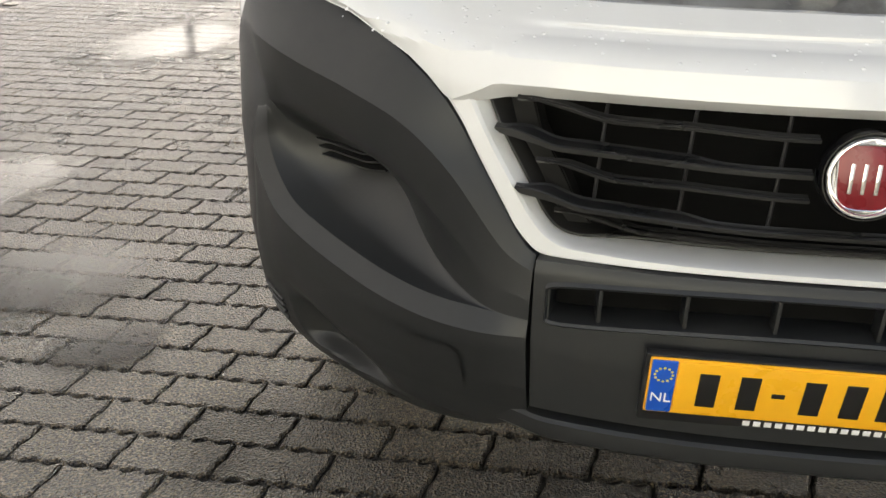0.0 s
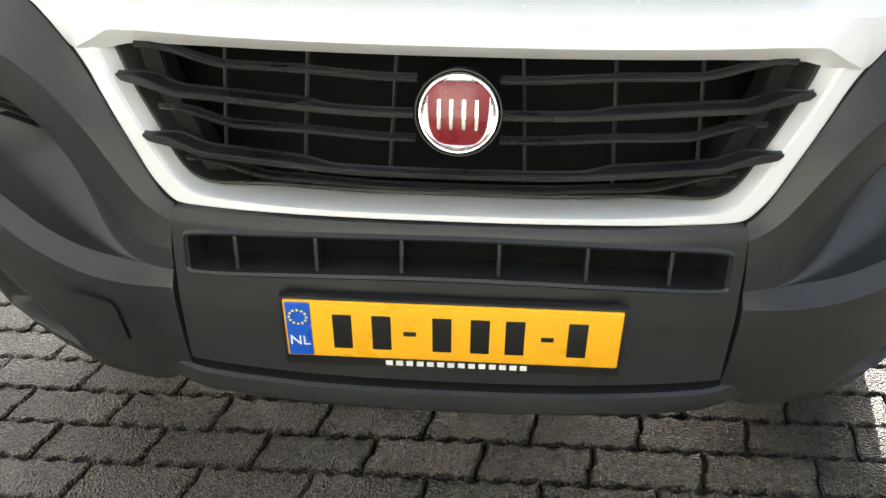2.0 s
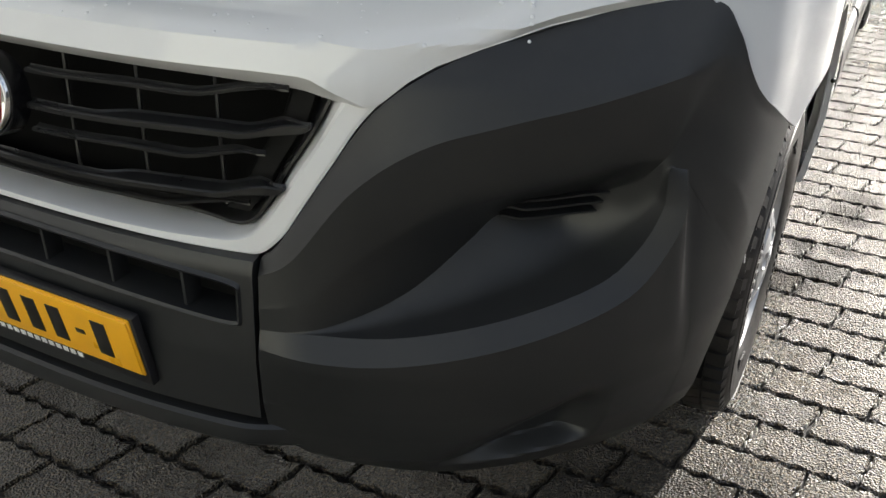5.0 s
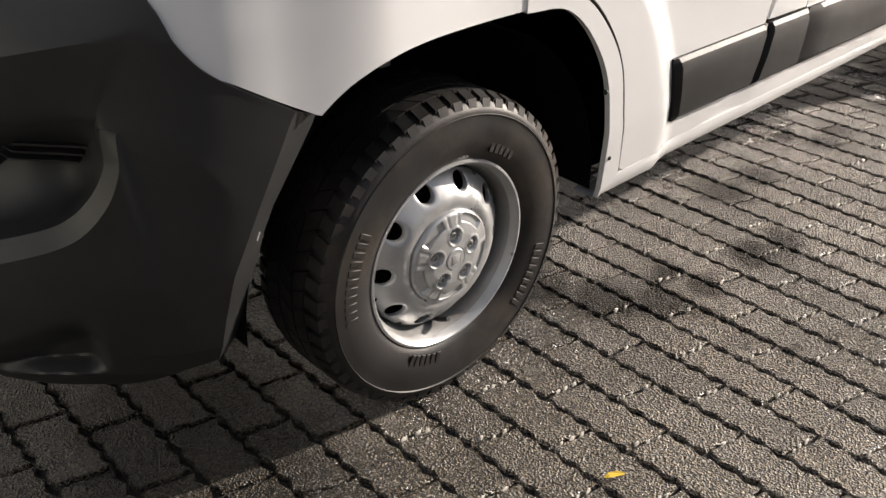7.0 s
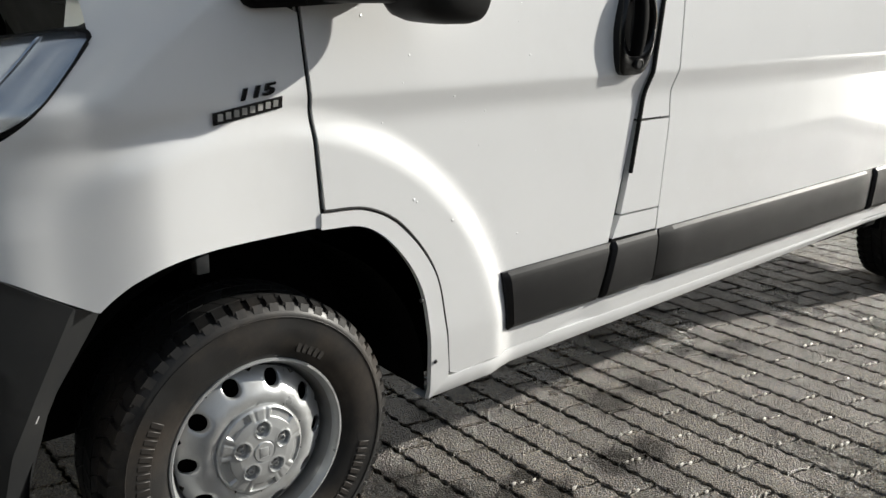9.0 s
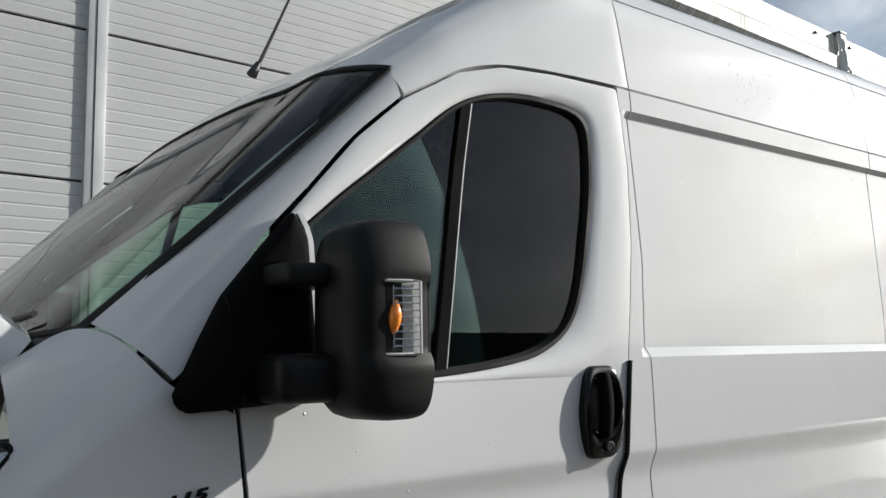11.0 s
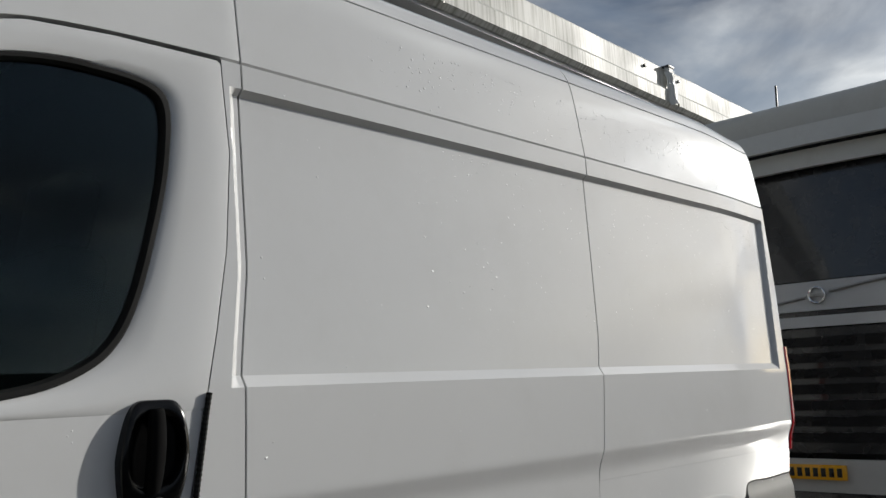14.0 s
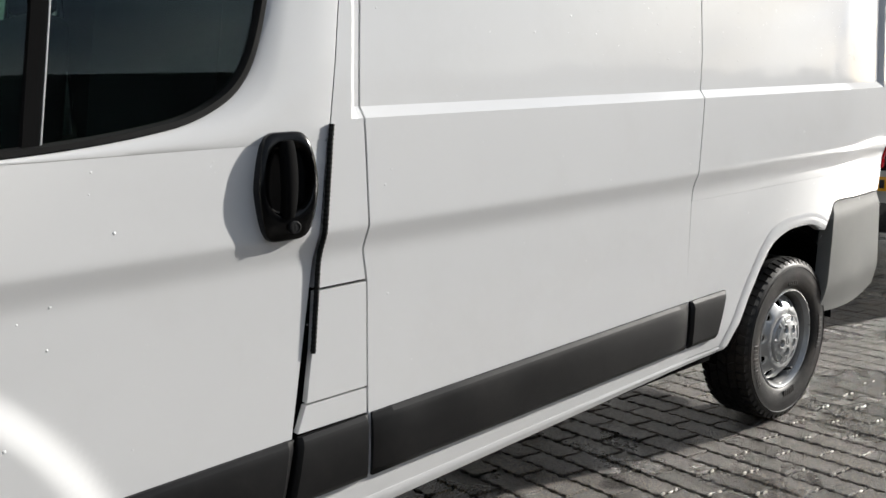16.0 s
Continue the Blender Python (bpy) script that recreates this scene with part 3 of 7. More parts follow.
# ---- front bumper corners ----
# character lines of the corner, from its middle joint to the fold at the wheel and the wheel opening: (s, z, depth)
FOOT = [(0.437, 0.335, -0.008), (0.52, 0.293, -0.012), (0.62, 0.265, -0.016), (0.72, 0.248, -0.018), (0.83, 0.25, -0.016), (0.92, 0.255, -0.014), (0.985, 0.262, -0.01), (1.03, 0.277, -0.006), (1.065, 0.292, -0.003), (1.09, 0.305, 0), (1.14, 0.32, 0.003), (1.165, 0.331, -0.022)]
LOW = [(0.437, 0.405, 0.006), (0.52, 0.4, 0.008), (0.62, 0.4, 0.01), (0.72, 0.4, 0.01), (0.84, 0.405, 0.01), (0.94, 0.41, 0.01), (1.01, 0.415, 0.008), (1.06, 0.42, 0.006), (1.09, 0.42, 0.005), (1.1, 0.42, 0.005), (1.156, 0.405, 0.003), (1.196, 0.405, -0.025)]
BAND = [(0.437, 0.5016, 0.008), (0.5231, 0.5023, 0.024), (0.6231, 0.5049, 0.024), (0.7458, 0.5251, 0.0248), (0.8674, 0.5563, 0.0248), (0.9502, 0.5879, 0.0232), (0.9983, 0.6371, 0.0195), (1.0219, 0.6938, 0.018), (1.0271, 0.7488, 0.003), (1.0918, 0.6182, 0.004), (1.1765, 0.4967, 0.003), (1.2233, 0.4992, -0.026)]
EDGE = [(0.437, 0.527, 0.001), (0.52, 0.5305, 0), (0.62, 0.534, 0), (0.739, 0.553, 0), (0.86, 0.583, 0), (0.931, 0.609, 0), (0.976, 0.652, 0), (0.999, 0.7, 0), (1.006, 0.755, 0.001), (1.098, 0.648, 0.004), (1.192, 0.537, 0.003), (1.232, 0.537, -0.024)]
INNERRIDGE = [(0.437, 0.53, 0.001), (0.52, 0.5345, -0.006), (0.635, 0.566, -0.0572), (0.738, 0.628, -0.1014), (0.795, 0.66, -0.1196), (0.885, 0.668, -0.1222), (0.945, 0.692, -0.085), (0.982, 0.728, -0.034), (1.004, 0.7595, -0.001), (1.1, 0.654, 0.004), (1.196, 0.547, 0.003), (1.235, 0.548, -0.024)]
LIP = [(0.437, 0.56, 0.001), (0.512, 0.58, -0.002), (0.605, 0.655, -0.012), (0.69, 0.705, -0.02), (0.775, 0.73, -0.024), (0.865, 0.745, -0.024), (0.94, 0.757, -0.021), (0.99, 0.767, -0.006), (1.009, 0.775, 0.001), (1.118, 0.71, 0.008), (1.212, 0.59, 0.003), (1.252, 0.59, -0.024)]
BREAK = [(0.437, 0.606, -0.004), (0.49, 0.64, 0), (0.575, 0.75, 0.014), (0.66, 0.811, 0.018), (0.76, 0.841, 0.02), (0.85, 0.858, 0.02), (0.93, 0.873, 0.019), (1, 0.884, 0.013), (1.068, 0.892, 0.006), (1.141, 0.8205, 0.003), (1.272, 0.74, 0.003), (1.322, 0.713, -0.023)]
CROWN = [(0.437, 0.629, -0.018), (0.468, 0.658, -0.017), (0.53, 0.752, -0.018), (0.6, 0.849, -0.015), (0.69, 0.9065, -0.018), (0.8, 0.94, -0.018), (0.905, 0.9625, -0.012), (1.02, 0.965, -0.001), (1.07, 0.9235, 0.004), (1.143, 0.834, 0.004), (1.279, 0.7525, 0.003), (1.328, 0.7275, -0.023)]


def ridge_line(keys, u):
    """A character line: smooth as far as the fold, straight from there to the wheel opening."""
    n = len(keys) - 2
    k = np.array(keys)
    cut = n / (n + .9)
    body = np.minimum(u, cut) / cut * n
    i = np.clip(body.astype(int), 0, n - 1)
    f = (body - i)[:, None]
    m = np.gradient(k[:n + 1], axis=0)
    p = (2 * f**3 - 3 * f**2 + 1) * k[i] + (f**3 - 2 * f**2 + f) * m[i] + (-2 * f**3 + 3 * f**2) * k[i + 1] + (f**3 - f**2) * m[i + 1]
    r = np.clip((u - cut) / (1 - cut), 0, 1)[:, None]
    return p + (k[n + 1] - k[n]) * r


def bumper_corner(side):
    n = 10
    cut = n / (n + .9)
    us = np.unique(np.concatenate([np.linspace(.004, cut, 190), np.linspace(cut, .997, 8)]))
    rows = []
    lines = [FOOT, LOW, BAND, EDGE, INNERRIDGE, LIP, BREAK, CROWN]
    counts = [36, 16, 10, 14, 14, 18, 12]
    for j, c in enumerate(counts):
        lo, hi = ridge_line(lines[j], us), ridge_line(lines[j + 1], us)
        for v in np.linspace(0, 1, c, endpoint=(j == len(counts) - 1)):
            w = v ** .72 if j == 5 else v
            row = lo + (hi - lo) * v
            row[:, 2] = lo[:, 2] + (hi[:, 2] - lo[:, 2]) * w
            if j == 3:
                # the floor drops off just behind its edge, then runs level to the ridge
                row[:, 2] = lo[:, 2] + (hi[:, 2] - lo[:, 2]) * (v ** .32)
            rows.append(row)
    K = np.stack(rows)
    K[0, :, 1] += .002
    K[-1, :, 1] -= .0015
    s, z = K[..., 0], K[..., 1]
    # lower scoop that runs up to the round blank
    zl = .276 + .13 * (s - .69)
    up = np.clip((s - .69) / .22, 0, 1)
    scoop = step(zl - .006, zl + .014, z) * (1 - step(zl + .07 * up - .02, zl + .085 * up + .05, z)) * step(.68, .86, s) * (1 - step(.915, .970, s))
    d = K[..., 2] - .042 * scoop
    SIDE[0] = side
    P, Q = nose(s, z, d), nose(s, z, d - .025)
    ob = sheet("bumper_corner", mirror(P, side), mirror(Q, side), PLASTIC, van, "dark grey moulded bumper corner", 20)
    # louvres in the mouth of the intake
    for k in range(4):
        z = .672 + .0125 * k
        e = .940 + .010 * k
        s = np.linspace(.785 + .008 * k, e, 20)
        d = -.072 + .004 * step(e - .05, e, s) - .014 * (1 - step(s[0], s[0] + .03, s))
        P = np.stack([nose(s, z, d), nose(s, z + .0035, d + .001), nose(s, z + .005, d - .035), nose(s, z, d - .035)], 0)
        P = mirror(np.concatenate([P, P[:1]]), side)
        link("louvre", list(P.reshape(-1, 3)), quads(5, 20), PLASTIC, ob)
    if side < 0:
        # square tow-eye cover with its joint
        for nm, grow, d, m in (("cover_joint", .0525, .0045, INK), ("tow_cover", .0504, .0058, PLASTIC)):
            a = np.linspace(0, 2 * np.pi, 48, endpoint=False)
            k = np.maximum(np.abs(np.cos(a)) ** 6 + np.abs(np.sin(a)) ** 6, 1e-9) ** (-1 / 6)
            rings = []
            for f in (1.0, .6, .2):
                s, z = .600 + f * grow * k * np.cos(a), .418 + f * .86 * grow * k * np.sin(a)
                keys = [[np.interp(s, [k[0] for k in ln], [k[i] for k in ln]) for i in (1, 2)] for ln in (FOOT, LOW, BAND)]
                (z0, d0), (z1, d1), (z2, d2) = keys
                base = np.where(z < z1, d0 + (d1 - d0) * (z - z0) / (z1 - z0), d1 + (d2 - d1) * (z - z1) / (z2 - z1))
                rings.append(nose(s, z, base + d))
            P = mirror(np.stack(rings), side)
            link(nm, list(P.reshape(-1, 3)), quads(3, 48, wrap=True) + [tuple(96 + i for i in range(48))], m, ob)
        for k in range(4):
            s = np.linspace(1.00, 1.05 + .01 * k, 8)
            P = mirror(nose(s, .33 + .014 * k + .02 * (s - 1.0), .004), side)
            v, f = tube(P, .0035, 6)
            link("vent_bar", v, f, PLASTIC, ob)
    return ob


for sd in (1, -1):
    bumper_corner(sd)


# ---- middle of the bumper ----
def nose_grid(s0, s1, z0, z1, nu, nv, gap=0.0):
    us, vs = ends(nu, gap / max(s1 - s0, .01)), ends(nv, gap / max(.02, .1)) if gap else np.linspace(0, 1, nv)
    s = s0 + (s1 - s0) * us
    lo = z0(s) if callable(z0) else s * 0 + z0
    hi = z1(s) if callable(z1) else s * 0 + z1
    return np.stack([np.broadcast_to(s, (len(vs), len(s))), lo + (hi - lo) * vs[:, None]], -1)


def slot_low(s):
    return .556 - .022 * (s / .41) ** 2


def slot_high(s):
    return .612 - .018 * (s / .41) ** 2


def insert_top(s):
    return .633 - .003 * (s / .41) ** 2


def insert_round(s, z):
    return -.012 * step(.60, .645, z) ** 2 + .004 - .03 * np.maximum(0, .36 - z)


middle = skin("bumper_insert", nose_grid(-.434, .434, .370, lambda s: slot_low(s) - .004, 90, 20), nose, PLASTIC, van, "dark grey centre bumper panel", d=insert_round, depth=.03)
skin("upper_rail", nose_grid(-.434, .434, lambda s: slot_high(s) + .004, insert_top, 90, 10), nose, PLASTIC, middle, d=insert_round, depth=.05)
for a, b in ((-.434, -.408), (.408, .434)):
    skin("end_panel", nose_grid(a, b, lambda s: slot_low(s) - .004, lambda s: slot_high(s) + .004, 6, 8), nose, PLASTIC, middle, d=.004, depth=.05)
# rounded rim of the slot
t = np.linspace(0, 2 * np.pi, 160, endpoint=False)
k = (np.abs(np.cos(t)) ** 14 + np.abs(np.sin(t)) ** 14) ** (-1 / 14)
ss, f = .411 * np.clip(k * np.cos(t), -1, 1), .5 + .5 * np.clip(k * np.sin(t), -1, 1)
zz = slot_low(ss) + (slot_high(ss) - slot_low(ss)) * f
grow = np.stack([nose(ss * (1 + .012 * g), zz + (f - .5) * .018 * g, d) for g, d in ((1, .004), (.5, .009), (0, .006), (-.3, -.02), (-.3, -.05))])
link("slot_rim", list(grow.reshape(-1, 3)), quads(5, 160, wrap=True), PLASTIC, middle)
# near-black sheet stands for the shade inside the slot
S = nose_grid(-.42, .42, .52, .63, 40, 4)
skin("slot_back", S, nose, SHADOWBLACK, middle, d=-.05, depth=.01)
for x in (-.335, -.208, -.078, .067, .198, .325):
    z0, z1 = slot_low(x), slot_high(x)
    p = [nose(x, z0 + (z1 - z0) * q, -.012 - .01 * math.sin(q * math.pi)) for q in np.linspace(-.05, 1.05, 6)]
    bm = box((-.003, -.03, 0), (.003, .0, z1 - z0 + .004), .0012)
    o = part("slot_rib", bm, PLASTIC, middle)
    q = nose(x, z0, -.002)
    o.matrix_local = Matrix.Translation(Vector(q) + Vector((0, .03, -.002))) @ Matrix.Rotation(-x * .25, 4, "Z")

# lower lip under the bumper
ls = np.linspace(-.50, .50, 60)
prof = [(.374, -.050), (.361, -.046), (.3575, -.020), (.3555, .007), (.351, .0135), (.334, .0155), (.322, .0145), (.314, .008), (.307, -.002), (.300, -.06)]
P = np.stack([nose(ls, z - .004 * step(.40, .50, np.abs(ls)), d - .022 * step(.40, .50, np.abs(ls))) for i, (z, d) in enumerate(prof)])
link("lower_lip", list(P.reshape(-1, 3)), quads(len(prof), 60), PLASTIC, van, "dark lower bumper lip", angle=22)
P = np.stack([nose(ls * 1.5, .30, -.05), nose(ls * 1.5, .27, -.30)])
link("undertray", list(P.reshape(-1, 3)), quads(2, 60), SHADOWBLACK, van)

# ---- white surround of the grille, up to the bonnet line ----
INNER = [(0, .647), (.20, .647), (.36, .650), (.405, .663), (.432, .697), (.452, .737), (.498, .806), (.514, .845), (.517, .865)]
RIDGE = [(0, .6345), (.22, .634), (.415, .630), (.440, .634), (.460, .650), (.478, .670), (.497, .70), (.523, .74), (.549, .78), (.575, .82), (.601, .850), (.612, .860)]
SHELF_LOW = [(0, .868), (.20, .868), (.36, .867), (.46, .864), (.50, .860), (.543, .849), (.582, .8485), (.600, .8505), (.636, .880), (.669, .899), (.724, .919), (.80, .941), (.85, .951), (.93, .962), (1.02, .964)]
SHELF_LIP = [(0, .888), (.44, .888), (.50, .886), (.515, .883), (.545, .867), (.582, .8505), (.600, .8525), (.636, .882), (.669, .901), (.724, .921), (.80, .943), (.85, .953), (.93, .964), (1.02, .966)]


def shelf_depth(s, z):
    """Brow over the grille with its chamfer, hollow behind it, ridge before the slam panel; flush with the bumper at the corner."""
    low, lip = table(SHELF_LOW, s), table(SHELF_LIP, s)
    d0 = np.interp(s, [0, .543, .582, .60, .80, .90, 1.02], [-.026, -.028, -.011, -.016, -.018, -.012, -.005])
    d1 = np.interp(s, [0, .50, .545, .582, .60, .80, .90, 1.02], [.003, .002, -.004, -.010, -.0155, -.0175, -.0115, -.005])
    top = np.maximum(.942, lip + .012)
    d = np.where(z < lip, d0 + (d1 - d0) * np.clip((z - low) / np.maximum(lip - low, 1e-4), 0, 1), d1 * (1 - np.clip((z - lip) / (top - lip), 0, 1)))
    hollow = (1 - step(.40, .50, s)) * np.clip((z - .942) / .003, 0, 1)
    return d - hollow * (.011 - .013 * step(.954, .964, z)) - .002 * step(.5, .7, s)


def surround(side):
    n = 130
    inner, ridge = spline(INNER, n), spline(RIDGE, n)
    rows = []
    turn = (.14 + .34 * step(.50, .78, np.arange(n) / n))[:, None]
    for v, d in ((0, -.090), (.10, -.078), (.25, -.058), (.5, -.032), (.75, -.012), (.88, -.004), (1, -.0006), (1.04, .001), (1.8, .001), (1.95, -.0005), (2, -.006)):
        p = inner + (ridge - inner) * (turn * v if v <= 1 else turn + (1 - turn) * (v - 1))
        rows.append(nose(p[:, 0], p[:, 1], d - .013 - .006 * step(.3, .6, np.arange(n) / n)))
    P = np.stack(rows)
    back = nose(inner[:, 0], inner[:, 1], -.11)
    P = np.concatenate([back[None], P])
    SIDE[0] = side
    # black band lining the back of the grille recess, to paint its shade
    tang = np.gradient(inner, axis=0)
    inward = np.stack([-tang[:, 1], tang[:, 0]], -1) / np.linalg.norm(tang, axis=1)[:, None]
    share = step(.42, .70, np.arange(n) / n)
    front_v = .22 + .38 * share
    rim_d = -.013 - .006 * step(.3, .6, np.arange(n) / n)
    shade_rows = []
    for q, off in ((0, .003), (.5, .003), (.94, .003), (1, .0045), (1, .0085), (.94, .0100), (.2, .0105)):
        vq = front_v * q
        p = inner + (ridge - inner) * turn * vq[:, None] + inward * off
        shade_rows.append(nose(p[:, 0], p[:, 1], np.interp(vq, [0, .1, .25, .5, .75, 1], [-.09, -.078, -.058, -.032, -.012, 0]) + rim_d + .003))
    shade_grid = np.stack(shade_rows)
    ob = link("grille_surround", list(mirror(P, side).reshape(-1, 3)), quads(len(P), n), PAINT, van, "white painted grille surround", angle=17)
    link("recess_shade", list(mirror(shade_grid, side).reshape(-1, 3)), quads(len(shade_grid), n), GRILLE, ob, "black band that paints shade at the back of the grille recess", angle=30)
    # brow and shelf in one pressing, up to the slam panel
    s = np.unique(np.concatenate([np.linspace(0, .44, 30), np.linspace(.44, .74, 60), np.linspace(.74, 1.02, 24)]))
    lo, lip, hi = table(SHELF_LOW, s), table(SHELF_LIP, s), np.interp(s, [0, .66, .85, 1.02], [.984, .988, .998, 1.008])
    mid = np.maximum(.942, lip + .012)
    z = np.concatenate([a + (b - a) * np.linspace(0, 1, c, endpoint=last)[:, None] for a, b, c, last in ((lo, lip, 5, False), (lip, mid, 8, False), (mid, hi, 18, True))])
    S = np.stack([np.broadcast_to(s, z.shape), z], -1)
    skin("shelf", S, nose, PAINT, ob, d=shelf_depth, depth=.05, side=side, angle=22)
    return ob


for sd in (1, -1):
    surround(sd)

# ---- grille ----
grille = new("grille")
grille.parent = van
grille["label"] = "black grille with horizontal bars"
# near-black sheet stands for the shade behind the bars
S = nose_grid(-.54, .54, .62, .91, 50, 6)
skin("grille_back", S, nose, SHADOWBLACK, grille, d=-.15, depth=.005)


def grille_bar(z, half, height, out, deep, wide, gap=.066, tips=True):
    """A flat ledge with a thin front edge and a raised rim behind; the ledge is wider from the kink outwards."""
    for sd in (1, -1):
        s = np.concatenate([np.linspace(gap, .17, 8), np.linspace(.18, .23, 8), np.linspace(.24, half, 34)])
        zf = z(s)
        fine = np.clip((half - s) / .05, .25, 1) if not tips else (1 + .5 * np.sin(np.clip((half - s) / .07, 0, 1) * np.pi)) * np.clip((half - s) / .004, .5, 1)
        h = height * fine
        back = out - (deep + (wide - deep) * step(.175, .235, s)) * np.clip((half - s) / .05, .25, 1)
        rows = [nose(s, zf - .004, back - .004), nose(s, zf + .0025, back - .003), nose(s, zf + .0035, back - .001), nose(s, zf + .001, back + .002),
                nose(s, zf, out - .006), nose(s, zf + .0008, out - .003), nose(s, zf - .001, out), nose(s, zf - h + .001, out - .001), nose(s, zf - h, out - .004), nose(s, zf - .005, back)]
        P = np.stack(rows)
        n = len(s)
        fcs = quads(10, n) + [tuple(r * n + n - 1 for r in range(10))]
        link("grille_bar", list(mirror(P, sd).reshape(-1, 3)), fcs, GRILLE, grille, angle=30)


grille_bar(lambda s: .840 + .006 * step(.08, .25, s) + .018 * step(.33, .45, s), .482, .006, -.016, .012, .014, .058, False)
grille_bar(lambda s: .794 + .009 * step(.1, .4, s) + .017 * step(.41, .49, s), .513, .0085, -.010, .013, .032, .062)
grille_bar(lambda s: .756 + .006 * step(.08, .25, s) + .016 * step(.32, .42, s), .449, .006, -.016, .012, .014, .060, False)
grille_bar(lambda s: .708 + .010 * step(.1, .4, s) + .017 * step(.37, .45, s), .477, .0085, -.010, .013, .032, .0)
grille_bar(lambda s: .679 + .004 * step(.08, .25, s) + .018 * step(.27, .39, s), .418, .006, -.028, .012, .014, .0, False)
for x in (-.352, -.222, -.090, .090, .224, .355):
    pts = [nose(x + .012 * np.sign(x) * q, .880 - .200 * q, -.058) for q in np.linspace(0, 1, 5)]
    v, f = tube(pts, .0030, 6)
    link("grille_rib", v, f, BLACK, grille)
for sd in (1, -1):
    zs = np.linspace(.672, .875, 20)
    rim = np.interp(zs, [.672, .704, .742, .812, .862, .882], [.405, .432, .452, .498, .514, .512])
    for nm, w0, w1, d0, d1 in (("side_cheek", .004, .042, -.060, -.064), ("cheek_edge", .040, .046, -.060, -.088)):
        S = np.stack([np.stack([rim - w0 - (w1 - w0) * q, zs], -1) for q in np.linspace(0, 1, 5)], 1)
        P = nose(S[..., 0], S[..., 1], d0 + (d1 - d0) * np.linspace(0, 1, 5)[None, :])
        link(nm, list(mirror(P, sd).reshape(-1, 3)), quads(20, 5), SEAL, grille)

# round badge
badge = new("round_badge")
badge.parent = van
badge["label"] = "round chrome badge with a red shield"
badge.matrix_local = Matrix.Translation((.002, .044, .802)) @ Matrix.Rotation(radians(-8), 4, "X") @ Matrix.Rotation(radians(-90), 4, "Z") @ Matrix.Scale(.86, 4)
# local x points out of the badge towards the front after this turn
RING = [(.0705, -.03), (.0705, .000), (.0690, .005), (.0670, .005), (.0655, .002)]
v, f = revolve(RING, 72)
link("black_bezel", v, f, GLOSSBLACK, badge)
v, f = revolve([(.0655, -.01), (.0652, .005), (.0640, .0095), (.0618, .0118), (.0595, .0118), (.0570, .0085), (.0540, .0045), (.0300, .0035)], 72)
link("chrome_ring", v, f, CHROME, badge)


def shield(scale, x):
    a = np.linspace(0, 2 * np.pi, 64, endpoint=False)
    k = (np.abs(np.cos(a)) ** 3.6 + np.abs(np.sin(a)) ** 3.6) ** (-1 / 3.6)
    yy, zz2 = .0490 * k * np.cos(a) * scale, .0520 * k * np.sin(a) * scale
    yy = yy * (1 + .10 * zz2 / .0500)
    return np.stack([a * 0 + x - 3.0 * (yy ** 2 + zz2 ** 2), yy, zz2], -1)


P = np.stack([shield(1.02, .004), shield(1.02, .0155), shield(.99, .0170), shield(.965, .0160)])
link("shield_rim", list(P.reshape(-1, 3)), quads(4, 64, wrap=True), CHROME, badge)
P = np.stack([shield(.97, .0160), shield(.6, .0172), shield(.25, .0176)])
link("red_shield", list(P.reshape(-1, 3)), quads(3, 64, wrap=True) + [tuple(128 + i for i in range(64))], RED, badge)
for y, w in ((-.030, .0062), (-.011, .0062), (.009, .0066), (.029, .0062)):
    o = part("bar_mark", box((.0115, y - w / 2, -.024), (.0188, y + w / 2, .024), .001), CHROME, badge)

# ---- number plate ----
plate = thing("number_plate", "yellow number plate with blue strip in a black holder", "number plate")
plate.matrix_world = Matrix.Translation((0, .010, .469)) @ Matrix.Rotation(radians(8), 4, "X") @ Matrix.Scale(.962, 4)
part("holder", box((-.268, .0, -.078), (.268, .016, .060), .004), BLACK, plate, "black plate holder")
part("yellow_sheet", box((-.218, -.006, -.053), (.258, .002, .053), .003), YELLOW, plate)
part("blue_strip", box((-.258, -.0058, -.053), (-.219, .002, .053), .003), BLUE, plate)
part("plate_edge", box((-.261, -.003, -.056), (.261, .001, .056), .003), YELLOW, plate)
for i in range(12):
    a = i * math.pi / 6
    bm = bmesh.new()
    bmesh.ops.create_circle(bm, cap_ends=True, radius=.0022, segments=10)
    o = part("star", bm, STAR, plate)
    o.matrix_local = Matrix.Translation((-.2385 + .0135 * math.cos(a), -.0066, .026 + .0135 * math.sin(a))) @ Matrix.Rotation(radians(90), 4, "X")
cu = bpy.data.curves.new("country_lettering", "FONT")
cu.body, cu.size, cu.align_x, cu.align_y, cu.extrude = "NL", .026, "CENTER", "CENTER", .0004
o = new("country_lettering", cu)
o.data.materials.append(WHITEINK)
o.parent = plate
o.matrix_local = Matrix.Translation((-.2385, -.0064, -.022)) @ Matrix.Rotation(radians(90), 4, "X")
o["label"] = "white NL letters"
for x, w, h in ((-.170, .030, .068), (-.109, .030, .068), (-.065, .020, .009), (-.015, .030, .068), (.044, .030, .068), (.098, .030, .068), (.148, .020, .009), (.194, .030, .068)):
    part("plate_bar", box((x - w / 2, -.0072, -h / 2), (x + w / 2, -.004, h / 2), .0015), INK, plate)
for i in range(14):
    x = -.105 + i * .0165
    part("white_bar", box((x, -.0008, -.072), (x + .0110, .004, -.062), .0005), WHITEINK, plate)

